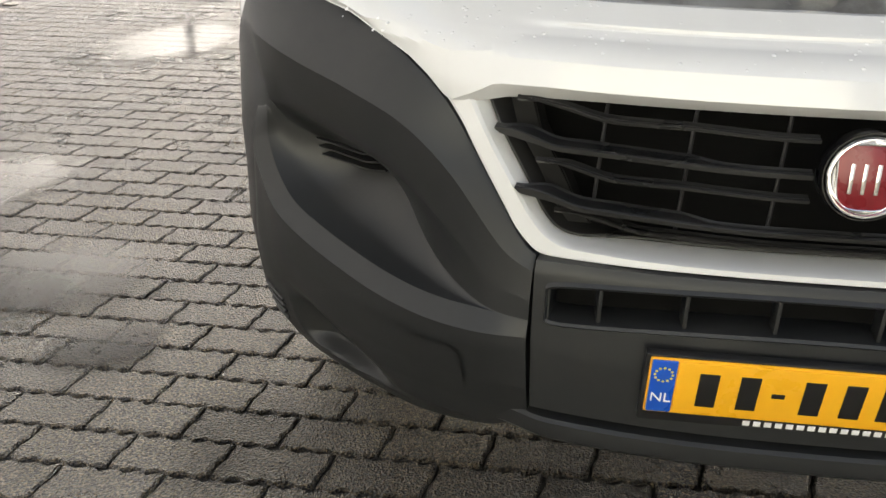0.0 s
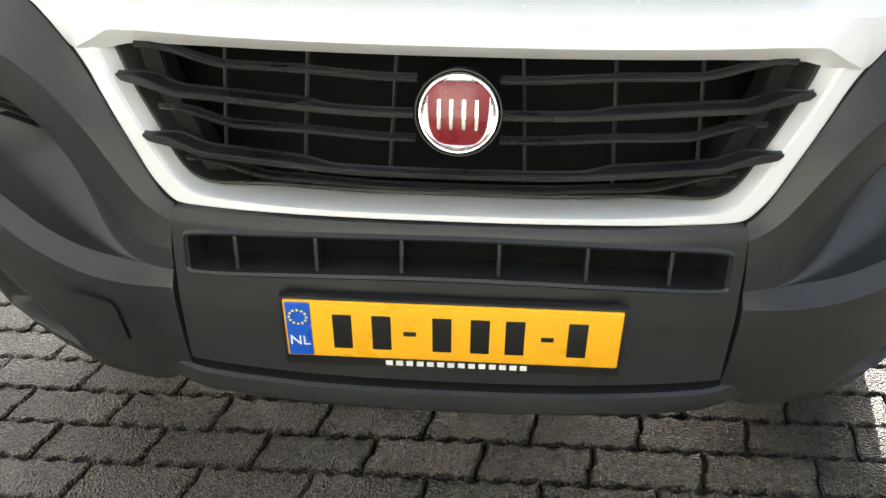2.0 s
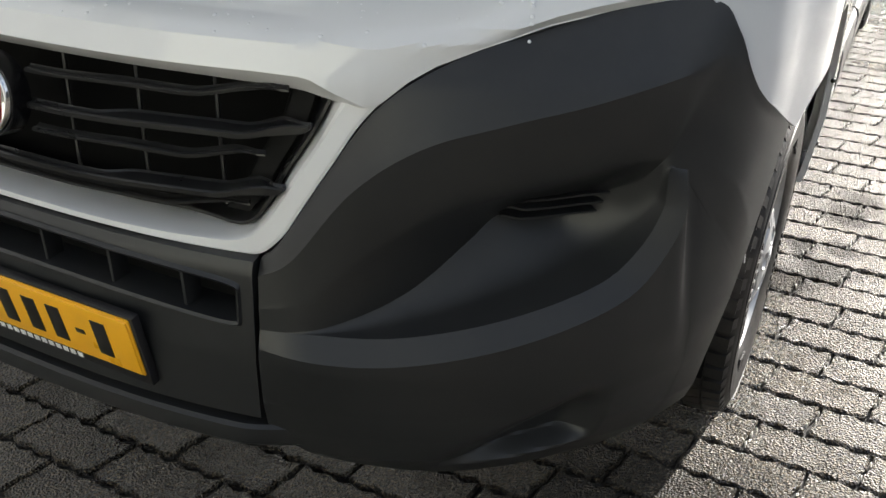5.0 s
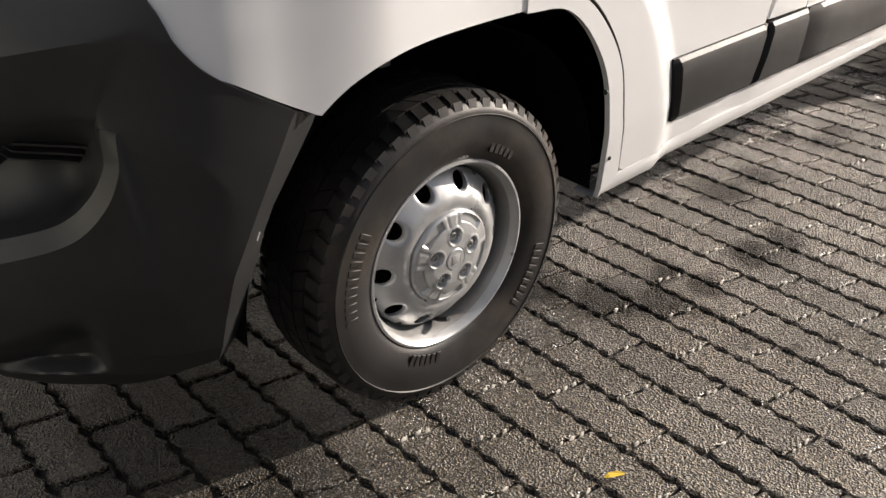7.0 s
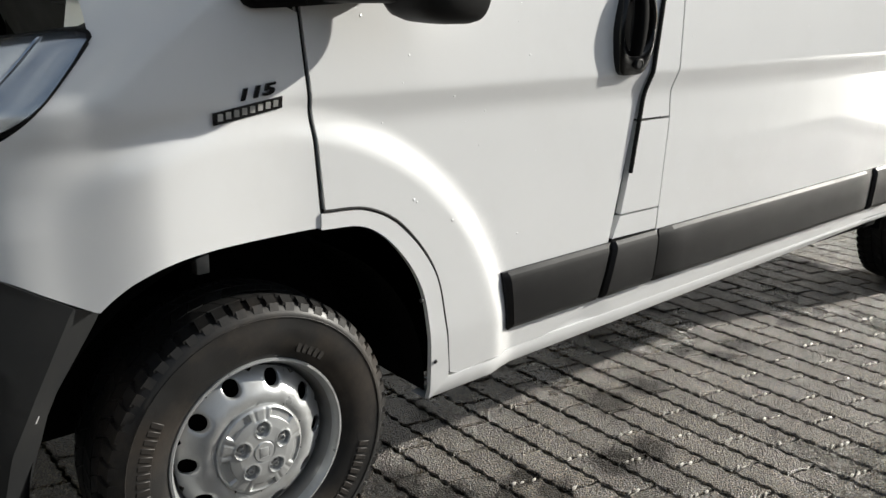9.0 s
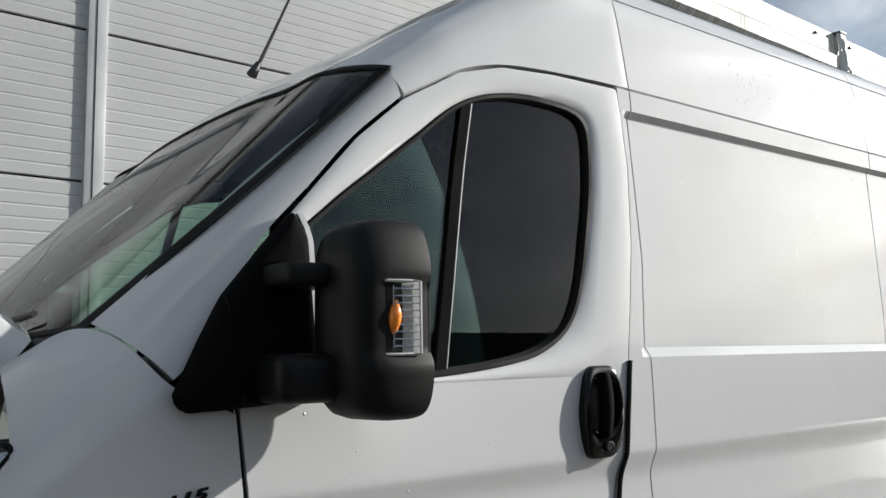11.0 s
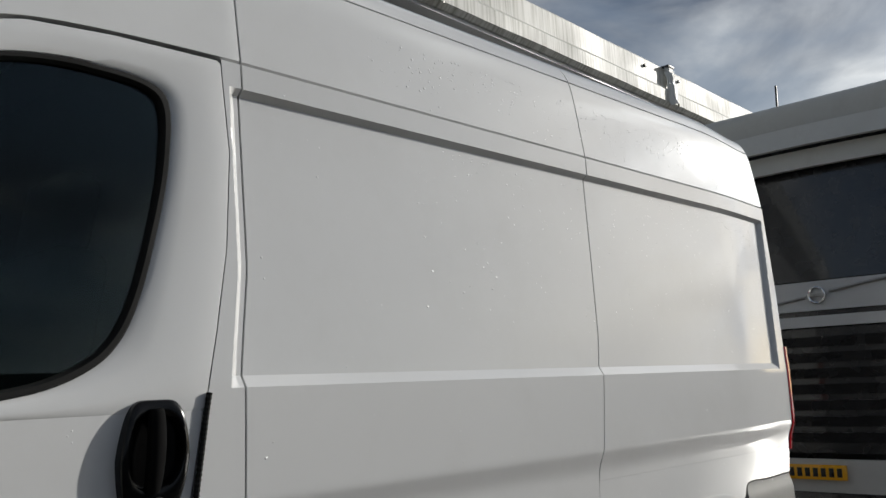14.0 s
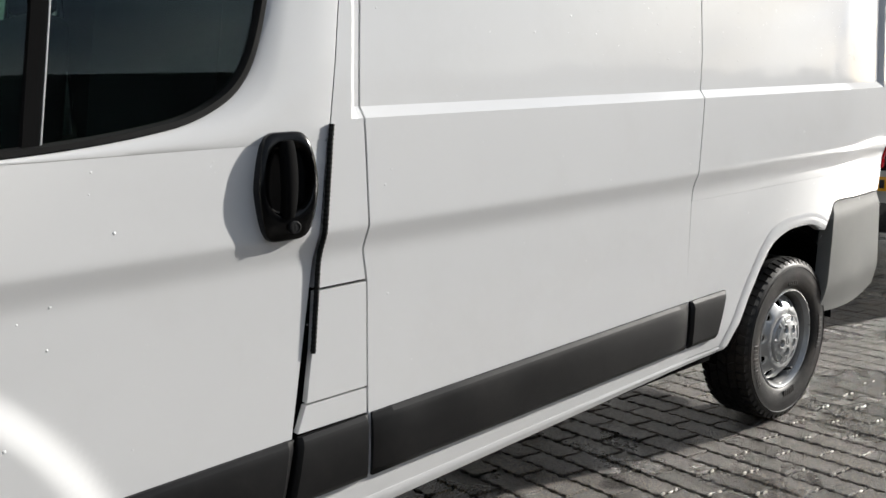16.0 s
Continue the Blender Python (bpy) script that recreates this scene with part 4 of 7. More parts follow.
# ---- side panels ----
def ruled(low, high, nu, nv, gap=.003, straight=False, open_top=False):
    """Places between two curves in the side's plane."""
    L = np.linalg.norm(np.diff(np.array(high), axis=0), axis=1).sum()
    us = ends(nu, gap / L)
    a, b = spline(low, us, straight=straight), spline(high, us, straight=straight)
    H = np.linalg.norm(b - a, axis=1).mean()
    vs = ends(nv, gap / max(H, .05))
    if open_top:
        vs = np.append(vs[:-2], 1.0)
    return a[None] * (1 - vs[:, None, None]) + b[None] * vs[:, None, None]


def rows_between(y0, y1, zs, nu, gap=.003, cuts=()):
    """Level rows at heights zs, from y0(z) to y1(z)."""
    zs = np.array(zs)
    a, b = np.array([y0(z) for z in zs]) + gap, np.array([y1(z) for z in zs]) - gap
    u = np.unique(np.concatenate([[0, .004], np.linspace(.012, .988, nu), [.996, 1], cuts]))
    return np.stack([a[:, None] + (b - a)[:, None] * u, np.broadcast_to(zs[:, None], (len(zs), len(u)))], -1)


FENDER_LOW = [(.422, .972), (.444, .934), (.460, .905), (.475, .868), (.498, .830), (.506, .823), (.541, .805), (.601, .768), (.660, .7345), (.667, .731), (.6705, .734), (.694, .754), (.729, .777), (.785, .799), (.863, .811), (.96, .815), (1.129, .816)]
FENDER_HIGH = [(.44, 1.015), (.515, 1.034), (.558, 1.050), (.618, 1.100), (.704, 1.20), (.708, 1.215), (.709, 1.23), (.713, 1.30), (.718, 1.345), (.724, 1.354), (.736, 1.362), (.851, 1.417), (.96, 1.312), (1.092, 1.25)]
DOOR_LOW = [(1.130, .852), (1.24, .842), (1.335, .79), (1.432, .665), (1.470, .52), (1.492, .385), (1.62, .378), (1.92, .392), (2.062, .46)]
DOOR_MID = [(1.092, 1.291), (1.22, 1.2912), (1.34, 1.2915), (1.47, 1.292), (1.60, 1.292), (1.72, 1.292), (1.84, 1.292), (2.05, 1.292), (2.232, 1.292)]
FRAME_OUT = [(1.092, 1.291), (1.5, 1.292), (1.9, 1.292), (2.232, 1.292), (2.27, 1.46), (2.305, 1.65), (2.325, 1.89), (2.312, 2.118), (2.046, 2.112), (1.855, 2.096), (1.71, 2.054), (1.532, 1.954), (1.399, 1.842), (1.285, 1.719), (1.15, 1.57), (1.088, 1.42)]
FRAME_IN = [(1.165, 1.305), (1.50, 1.300), (1.86, 1.338), (2.0, 1.395), (2.07, 1.48), (2.13, 1.66), (2.172, 1.87), (2.160, 2.005), (2.0, 2.034), (1.83, 2.018), (1.70, 1.97), (1.56, 1.865), (1.43, 1.765), (1.32, 1.68), (1.19, 1.56), (1.14, 1.43)]


def pillar_front(z):
    return float(np.interp(z, [.46, .62, .686, .806, 1.037, 1.29, 1.46, 1.65, 1.89, 2.118], [2.062, 2.105, 2.133, 2.156, 2.187, 2.232, 2.27, 2.305, 2.325, 2.312]))


def pillar_back(z):
    return float(np.interp(z, [.46, .69, .945, 1.03, 1.085, 1.35, 1.61, 2.12], [2.30, 2.312, 2.325, 2.317, 2.327, 2.340, 2.372, 2.371]))


def rear_seam(z):
    return float(np.interp(z, [.45, .64, 1.044, 1.195, 1.477, 2.12], [3.672, 3.69, 3.712, 3.742, 3.80, 3.838]))


def tail_line(z):
    return float(np.interp(z, [.40, .86, .97, 1.34, 1.7, 2.12], [5.25, 5.27, 5.30, 5.36, 5.395, 5.405]))


LEVELS = list(np.linspace(.66, .98, 12)) + [.99, 1.004, 1.0155, 1.027, 1.0385, 1.050, 1.063, 1.077, 1.0835, 1.090, 1.097, 1.104, 1.12, 1.15, 1.2, 1.25, 1.30, 1.337]
UPPER = [1.337, 1.364] + list(np.linspace(1.40, 2.02, 20)) + [2.044, 2.060, 2.09, 2.1235]


def inset(y, z):
    """The cargo panels are pressed in between the belt and the top rail."""
    y, z = np.asarray(y, float), np.asarray(z, float)
    end = np.interp(z, [1.34, 2.05], [5.268, 5.362])
    m = np.clip((z - 1.337) / .027, 0, 1) * np.clip((2.060 - z) / .016, 0, 1) * np.clip((end + .002 - y) / .014, 0, 1)
    back = np.interp(z, [1.03, 1.085, 1.35, 1.61, 2.12], [2.317, 2.327, 2.340, 2.372, 2.371])
    return -.019 * m * np.clip((y - back + .036) / .020, 0, 1)


CLAD_TOP = lambda y: .607 + .0155 * (y - 1.67)
CLAD_LOW = lambda y: .446 + .0125 * (y - 1.70)
SILL_LOW = lambda y: .318 + .034 * (y - 1.43)
SILL_HIGH = lambda y: .378 + .022 * (y - 1.49)


def door_rows():
    """The door below its window: its rows run level where the crease crosses it."""
    length = np.linalg.norm(np.diff(np.array(DOOR_MID), axis=0), axis=1).sum()
    us = ends(90, .003 / length)
    low, high = spline(DOOR_LOW, us), spline(DOOR_MID, us)
    low[:, 1] += .003
    low[:, 0] += .004 * (1 - step(1.44, 1.52, low[:, 0]))
    rows = []
    for z0, z1, count in ((None, 1.012, 44), (1.012, 1.036, 4), (1.036, 1.078, 4), (1.078, 1.100, 4), (1.100, 1.292, 14)):
        for v in np.linspace(0, 1, count, endpoint=z1 > 1.29):
            z = (low[:, 1] if z0 is None else z0) * (1 - v) + z1 * v
            f = (z - low[:, 1]) / (high[:, 1] - low[:, 1])
            rows.append(np.stack([low[:, 0] + (high[:, 0] - low[:, 0]) * f, z + 0 * f], -1))
    return np.stack(rows)


def side_panels(sd):
    SIDE[0] = sd
    S = ruled(FENDER_LOW, FENDER_HIGH, 90, 46)
    fender = skin("fender", S, flank, PAINT, van, "white front wing", side=sd, depth=.025)

    door = skin("front_door", door_rows(), flank, PAINT, van, "white front door", side=sd, depth=.03, angle=35)
    arc = spline(DOOR_LOW[:6], 60)
    v, f = tube(mirror(flank(arc[:, 0] + .001, arc[:, 1] + .001, .001), sd), .0028, 6)
    link("door_gap_seal", v, f, SEAL, door)
    v, f = tube(mirror(flank(np.linspace(1.1305, 1.0915, 30), np.linspace(.845, 1.285, 30), -.007), sd), .0030, 6)
    link("door_gap_seal", v, f, SEAL, door)
    n = 200
    o, i = spline(FRAME_OUT, n, closed=True, straight=True), spline(FRAME_IN, n, closed=True)
    rows = []
    for v, d in ((0, 0), (.04, .001), (.35, .002), (.7, .0), (.92, -.004), (1, -.012), (1.0, -.05)):
        p = o + (i - o) * v
        rows.append(flank(p[:, 0], p[:, 1], d))
    P = mirror(np.stack(rows), sd)
    link("window_frame", list(P.reshape(-1, 3)), quads(len(rows), n, wrap=True), PAINT, door)
    # rubber round the glass
    rows = []
    cen = np.array([1.72, 1.68])
    for g, d in ((1.012, -.010), (.995, .001), (.970, .001), (.955, -.010), (.955, -.03)):
        p = cen + (i - cen) * g
        rows.append(flank(p[:, 0], p[:, 1], d))
    P = mirror(np.stack(rows), sd)
    link("window_rubber", list(P.reshape(-1, 3)), quads(len(rows), n, wrap=True), SEAL, door)
    # glass in two panes and the bar between them
    p = cen + (i - cen) * .965
    P = mirror(np.concatenate([flank(p[:, 0], p[:, 1], -.016), flank(p[:, 0], p[:, 1], -.020)]), sd)
    g = link("door_glass", list(P), [tuple(range(n)), tuple(range(2 * n - 1, n - 1, -1))] + [(k, n + k, n + (k + 1) % n, (k + 1) % n) for k in range(n)], GLASS, door, "dark tinted glass")
    g.visible_shadow = False
    bar = spline([(1.592, 1.300), (1.632, 1.50), (1.69, 1.80), (1.738, 2.0)], 12)
    P = np.stack([flank(bar[:, 0] - .018, bar[:, 1], -.015), flank(bar[:, 0] - .015, bar[:, 1], -.006), flank(bar[:, 0] + .015, bar[:, 1], -.006), flank(bar[:, 0] + .018, bar[:, 1], -.015)])
    link("window_bar", list(mirror(P, sd).reshape(-1, 3)), quads(4, 12), MATTEBLACK, door)
    v, f = tube(mirror(flank(bar[:, 0] + .0185, bar[:, 1], -.009), sd), .0022, 6)
    link("bar_edge", v, f, TRIM, door, "bright edge of the window bar")

    # A-pillar
    left = [(.853, 1.424), (.973, 1.540), (1.118, 1.690), (1.29, 1.85), (1.42, 1.955), (1.515, 2.030)]
    right = [(.968, 1.312), (1.082, 1.42), (1.144, 1.572), (1.280, 1.723), (1.394, 1.846), (1.528, 1.96)]
    skin("windscreen_pillar", ruled(left, right, 50, 14), flank, PAINT, van, side=sd, depth=.03)

    # pillar behind the door with the filler flap
    pil = skin("side_pillar", rows_between(pillar_front, pillar_back, [.955] + [z for z in LEVELS if z > .96] + [z for z in UPPER if z > 1.338], 40), flank, PAINT, van, "white pillar behind the door", d=inset, side=sd, depth=.03, angle=11)
    skin("pillar_foot", rows_between(pillar_front, pillar_back, np.linspace(.62, .682, 5), 8), flank, PAINT, pil, side=sd)
    skin("filler_flap" if sd > 0 else "pillar_panel", rows_between(pillar_front, pillar_back, np.linspace(.688, .948, 12), 8), flank, PAINT, pil, "white filler flap", side=sd, d=.001)
    # loose door seal that stands out of the joint
    zz = np.linspace(.806, 1.328, 200)
    yy = np.array([pillar_front(q) for q in zz]) + .002
    if sd > 0:
        P = flank(yy, zz, .006)
        rad = .0058 + .0013 * (np.arange(200) // 2 % 2)
        v, f = tube(mirror(P, sd), rad, 8)
        link("loose_seal", v, f, SEAL, door, "black ribbed door seal hanging out of the gap")

    # cargo side, in two pressings
    Z = [z for z in [.47, .5, .55, .6, .64] + LEVELS] + UPPER[1:]
    skin("cargo_panel", rows_between(pillar_back, rear_seam, Z, 60), flank, PAINT, van, "white load-bay side panel", d=inset, side=sd, depth=.03, angle=11)
    top = [z for z in LEVELS if z >= .99] + UPPER[1:]
    rear = skin("rear_panel", rows_between(rear_seam, tail_line, top, 60, cuts=np.linspace(.93, .99, 16)), flank, PAINT, van, "white rear side panel", d=inset, side=sd, depth=.03, angle=11)
    low = [(3.675, .47), (3.90, .44), (3.955, .42), (4.03, .50), (4.10, .60), (4.24, .755), (4.36, .80), (4.47, .808), (4.58, .80), (4.68, .765), (4.74, .82), (4.78, .872), (5.0, .872), (5.272, .872)]
    high = [(3.709, .9895), (3.86, .9895), (3.95, .9895), (4.03, .9895), (4.12, .9895), (4.24, .9895), (4.36, .9895), (4.47, .9895), (4.58, .9895), (4.68, .9895), (4.74, .9895), (4.80, .9895), (5.0, .9895), (5.303, .9895)]
    skin("rear_panel_foot", ruled(low, high, 100, 30, gap=.0), flank, PAINT, rear, side=sd, depth=.03)
    c = spline([(3.955, .42), (4.03, .50), (4.10, .60), (4.24, .755), (4.36, .80), (4.47, .808), (4.58, .80), (4.68, .765)], 50)
    wy, wz = WHEEL_R
    out = (c - np.array([wy, wz])) / np.linalg.norm(c - np.array([wy, wz]), axis=1)[:, None]
    P = np.stack([flank(*(c + out * .05).T, .001), flank(*(c + out * .040).T, .004), flank(*(c + out * .012).T, .007), flank(*c.T, .004), flank(*(c - out * .004).T, -.03)])
    link("rear_wheel_lip", list(mirror(P, sd).reshape(-1, 3)), quads(5, 50), PAINT, rear)

    # white moulding round the front wheel, running on as the sill
    inn = [(1.124, .815), (1.235, .803), (1.32, .74), (1.392, .632), (1.422, .50), (1.432, .40), (1.436, .325)]
    out2 = [(1.124, .848), (1.24, .838), (1.332, .786), (1.430, .663), (1.467, .52), (1.489, .40), (1.49, .38)]
    S = ruled(inn, out2, 50, 10, gap=.0)
    moulding = skin("arch_moulding", S, flank, PAINT, van, "white wheel arch moulding", d=lambda y, z: .004, side=sd, depth=.014)
    for q in ((1.374, .60), (1.425, .43)):
        bm = bmesh.new()
        bmesh.ops.create_uvsphere(bm, u_segments=8, v_segments=6, radius=.006, matrix=Matrix.Translation(Vector(mirror(flank(q[0] + .018, q[1], .003), sd))))
        part("screw", bm, INK, moulding)
    y = np.linspace(1.44, 3.955, 60)
    hi = SILL_HIGH(y)
    P = np.stack([flank(y, SILL_LOW(y), -.07), flank(y, SILL_LOW(y), -.012), flank(y, SILL_LOW(y) + .006, -.003), flank(y, SILL_LOW(y) + .02, .001), flank(y, hi - .012, .003), flank(y, hi - .003, .001), flank(y, hi - .003, -.03)])
    link("sill", list(mirror(P, sd).reshape(-1, 3)), quads(7, 60), PAINT, van, "white sill", angle=30)
    # strip of body between sill and moulding
    y = np.linspace(1.86, 3.70, 34)
    dz = np.interp(y, [1.86, 2.05, 2.08], [-.006, -.006, 0])
    P = np.stack([flank(y, SILL_HIGH(y) - .004, dz), flank(y, y * 0 + .47, dz)])
    link("sill_panel", list(mirror(P, sd).reshape(-1, 3)), quads(2, 34), PAINT, van)
    y = np.linspace(3.70, 3.95, 8)
    P = np.stack([flank(y, SILL_HIGH(y), 0), flank(y, np.interp(y, [3.675, 3.90, 3.955], [.475, .445, .43]), 0)])
    link("sill_panel", list(mirror(P, sd).reshape(-1, 3)), quads(2, 8), PAINT, van)

    # rubbing strips
    def strip(y0, y1, skew0, skew1, nm="side_moulding"):
        us = np.linspace(0, 1, 24)
        rows = []
        for v, grow, d in ((0, 1, -.004), (0, 1, .009), (.05, 1, .018), (.11, 1, .0225), (.5, 1, .0235), (.86, 1, .0228), (.945, 1, .0175), (1, 1, .008), (1, 1, -.004)):
            a = y0 + skew0 * (1 - v)
            b = y1 + skew1 * (1 - v)
            yy = a + (b - a) * us
            zz = CLAD_LOW(yy) + (CLAD_TOP(yy) - CLAD_LOW(yy)) * v
            dd = np.full(24, d)
            if d > .012:
                dd[0] -= .012
                dd[-1] -= .012
            rows.append(flank(yy, zz, dd))
        P = np.stack(rows)
        nv = len(rows)
        fcs = quads(nv, 24) + [tuple(r * 24 for r in range(nv)), tuple(r * 24 + 23 for r in range(nv))]
        return link(nm, list(mirror(P, sd).reshape(-1, 3)), fcs, CLADDING, van, "dark grey plastic rubbing strip", angle=25)

    strip(1.668, 2.092, .028, -.040)
    strip(2.106, 2.304, -.040, -.008)
    strip(2.318, 3.690, -.008, -.012)
    strip(3.704, 3.922, -.012, -.065)

    # rear bumper side
    low = [(4.700, .40), (4.85, .385), (5.0, .38), (5.15, .385), (5.30, .42)]
    high = [(4.745, .80), (4.79, .868), (5.0, .868), (5.15, .868), (5.275, .868)]
    skin("rear_bumper", ruled(low, high, 30, 24), flank, REARPLASTIC, van, "weathered grey rear bumper end", d=lambda y, z: .012 - .016 * step(.80, .87, z) - .02 * step(.55, .38, z), side=sd, depth=.06)
    # tail lamp
    zz = np.linspace(.97, 1.44, 24)
    yy = np.array([tail_line(q) for q in zz])
    P = np.stack([flank(yy - .004, zz, .0), flank(yy + .004, zz, .006), flank(yy + .025, zz, .004), flank(yy + .035, zz, -.02), flank(yy + .035, zz, -.10)])
    link("tail_lamp", list(mirror(P, sd).reshape(-1, 3)), quads(5, 24), REDLENS, van, "red tail lamp")


for sd in (1, -1):
    side_panels(sd)

SIDE[0] = 1
# tail of the body
zz = np.concatenate([[.42, .60, .866], np.linspace(.88, 2.12, 30)])
yy = np.array([tail_line(q) for q in zz])
edge = flank(yy, zz, -.002)
rows = []
for v in np.linspace(1, -1, 25):
    r = edge.copy()
    r[:, 0] = edge[:, 0] * np.sign(v) * (1 - (1 - abs(v)) ** 1.0)
    r[:, 1] = edge[:, 1] + .05 * (1 - abs(v) ** 6)
    rows.append(r)
P = np.stack(rows)
link("rear_doors", list(P.reshape(-1, 3)), quads(25, len(zz)), PAINT, van, "white rear doors")

# ---- roof ----
BASE_Z, TOP_Z = 2.132, 2.568


def section(y, phi):
    """Across the high roof: phi 0 at the gutter to 1 at the middle."""
    q = phi * np.pi / 2
    drop = .02 * step(4.9, 5.45, y)
    h = np.sin(q) ** (2 / 7)
    x = (.938 - .035 * step(4.6, 5.45, y) ** 2) * np.cos(q) ** (2 / 7) * (1 - .07 * h)
    return np.stack([x, y + 0 * q, BASE_Z + (TOP_Z - drop - BASE_Z) * h], -1)


def phi_at(z):
    return math.asin(((z - BASE_Z) / (TOP_Z - BASE_Z)) ** 3.5) / (math.pi / 2)


PS = phi_at(2.428)
phis_low = np.concatenate([[0.0, 1e-8, 1e-7, 1e-6, 1e-5, 1e-4, .0006, .003, .012, .024], np.linspace(.04, PS - .02, 14), [PS - .006]])
phis_top = np.concatenate([[PS + .006], np.linspace(PS + .02, .78, 14), np.linspace(.8, 1.0, 10)])
for y0, y1 in ((2.374, 3.836), (3.842, 5.40)):
    for sd in (1, -1):
        for ph, nm in ((phis_low, "roof_side"), (phis_top, "roof_top")):
            ys = np.linspace(y0, y1, 30)
            Y, PH = np.meshgrid(ys, ph, indexing="ij")
            P = section(Y, PH)
            Q = P * np.array([.975, 1, 1]) - np.array([0, 0, .012])
            sheet(nm, mirror(P, sd), mirror(Q, sd), PAINT, van, "white roof panel")
# front dome, from the windscreen to the first roof seam
ws = np.linspace(0, 1, 46)
vs = np.linspace(0, 1, 44)
front = np.concatenate([nose(1.168 * np.linspace(0, 1, 38), 2.075 - .04 * np.linspace(0, 1, 38) ** 2), flank(np.linspace(1.503, 1.535, 9)[1:], np.linspace(2.035, 1.968, 9)[1:])])
front[28:38] += (flank(1.503, 2.035) - front[37]) * (np.linspace(0, 1, 10) ** 2)[:, None]
rear = section(np.full(46, 2.368), 1 - ws)
mid = spline([(0, front[0, 1], front[0, 2]), (0, 1.55, 2.200), (0, 1.78, 2.33), (0, 2.05, 2.46), (0, 2.368, TOP_Z)], vs)
gut2 = spline([(1.535, 1.968), (1.62, 2.013), (1.72, 2.066), (1.855, 2.104), (2.05, 2.122), (2.368, 2.132)], vs)
side_line = flank(gut2[:, 0], gut2[:, 1])
side_line[0], side_line[-1] = front[-1], rear[-1]
u, v = ws[None, :, None], vs[:, None, None]
C = ((1 - v) * front[None] + v * rear[None] + (1 - u) * mid[:, None] + u * side_line[:, None]
     - ((1 - u) * (1 - v) * front[0] + u * (1 - v) * front[-1] + (1 - u) * v * rear[0] + u * v * rear[-1]))
# low behind the screen, swelling before the first seam; the middle of the brow is pressed in between two ridges
swell = np.sin(np.pi * vs) * (-.048 * (1 - vs) + .135 * vs ** 2)
C[..., 2] += swell[:, None] * np.abs(np.sin(np.pi * ws))[None, :] ** .7
C[..., 2] -= .016 * (step(.04, .16, vs) * (1 - step(.62, .80, vs)))[:, None] * (1 - step(.60, .66, ws))[None, :]
C[..., 0] += .010 * np.sin(np.pi * vs)[:, None] * (ws ** 3)[None, :] * (1 - ws)[None, :]
for sd in (1, -1):
    sheet("roof_dome", mirror(C, sd), mirror(C * np.array([.97, 1, 1]) - np.array([0, -.01, .015]), sd), PAINT, van, "white domed front roof")

# ---- windscreen ----
us, vs2 = np.linspace(-1, 1, 60), np.linspace(0, 1, 30)
low = np.stack([1.0 * us, 1.385 + .03 * us ** 2], -1)
high = np.stack([1.19 * us, 2.072 - .042 * us ** 2], -1)
S = low[None] * (1 - vs2[:, None, None]) + high[None] * vs2[:, None, None]
scr = sheet("windscreen", nose(S[..., 0], S[..., 1], -.006), nose(S[..., 0], S[..., 1], -.011), SCREEN, van, "green-tinted windscreen")
scr.visible_shadow = False
for e in (0, -1):
    c = S[e]
    P = np.stack([nose(c[:, 0], c[:, 1] + o, d) for o, d in ((-.010, -.004), (-.006, .001), (.006, -.001), (.010, -.02))])
    link("windscreen_rubber", list(P.reshape(-1, 3)), quads(4, 60), SEAL, van)
for e in (0, -1):
    c = S[:, e]
    sg = -1 if e == 0 else 1
    P = np.stack([nose(c[:, 0] + sg * o, c[:, 1], d) for o, d in ((-.05, -.008), (-.03, -.001), (.004, -.001), (.01, -.02))])
    link("windscreen_rubber", list(P.reshape(-1, 3)), quads(4, 30), SEAL, van)
# scuttle panel below the screen
us = np.linspace(-.98, .98, 40)
P = np.stack([nose(us, 1.385 + .03 * us ** 2, 0), nose(us, 1.35 + 0 * us, -.02), nose(us, 1.33 + 0 * us, -.0), nose(us, 1.29 + 0 * us, .0)])
link("scuttle", list(P.reshape(-1, 3)), quads(4, 40), BLACK, van, "black scuttle panel")
for x0, x1 in ((-.55, .05), (.10, .72)):
    pts = [nose(x0 + (x1 - x0) * q, 1.40 + .05 * q, .02) for q in np.linspace(0, 1, 10)]
    vv, ff = tube(pts, .007, 8)
    link("wiper", vv, ff, BLACK, van, "black wiper")

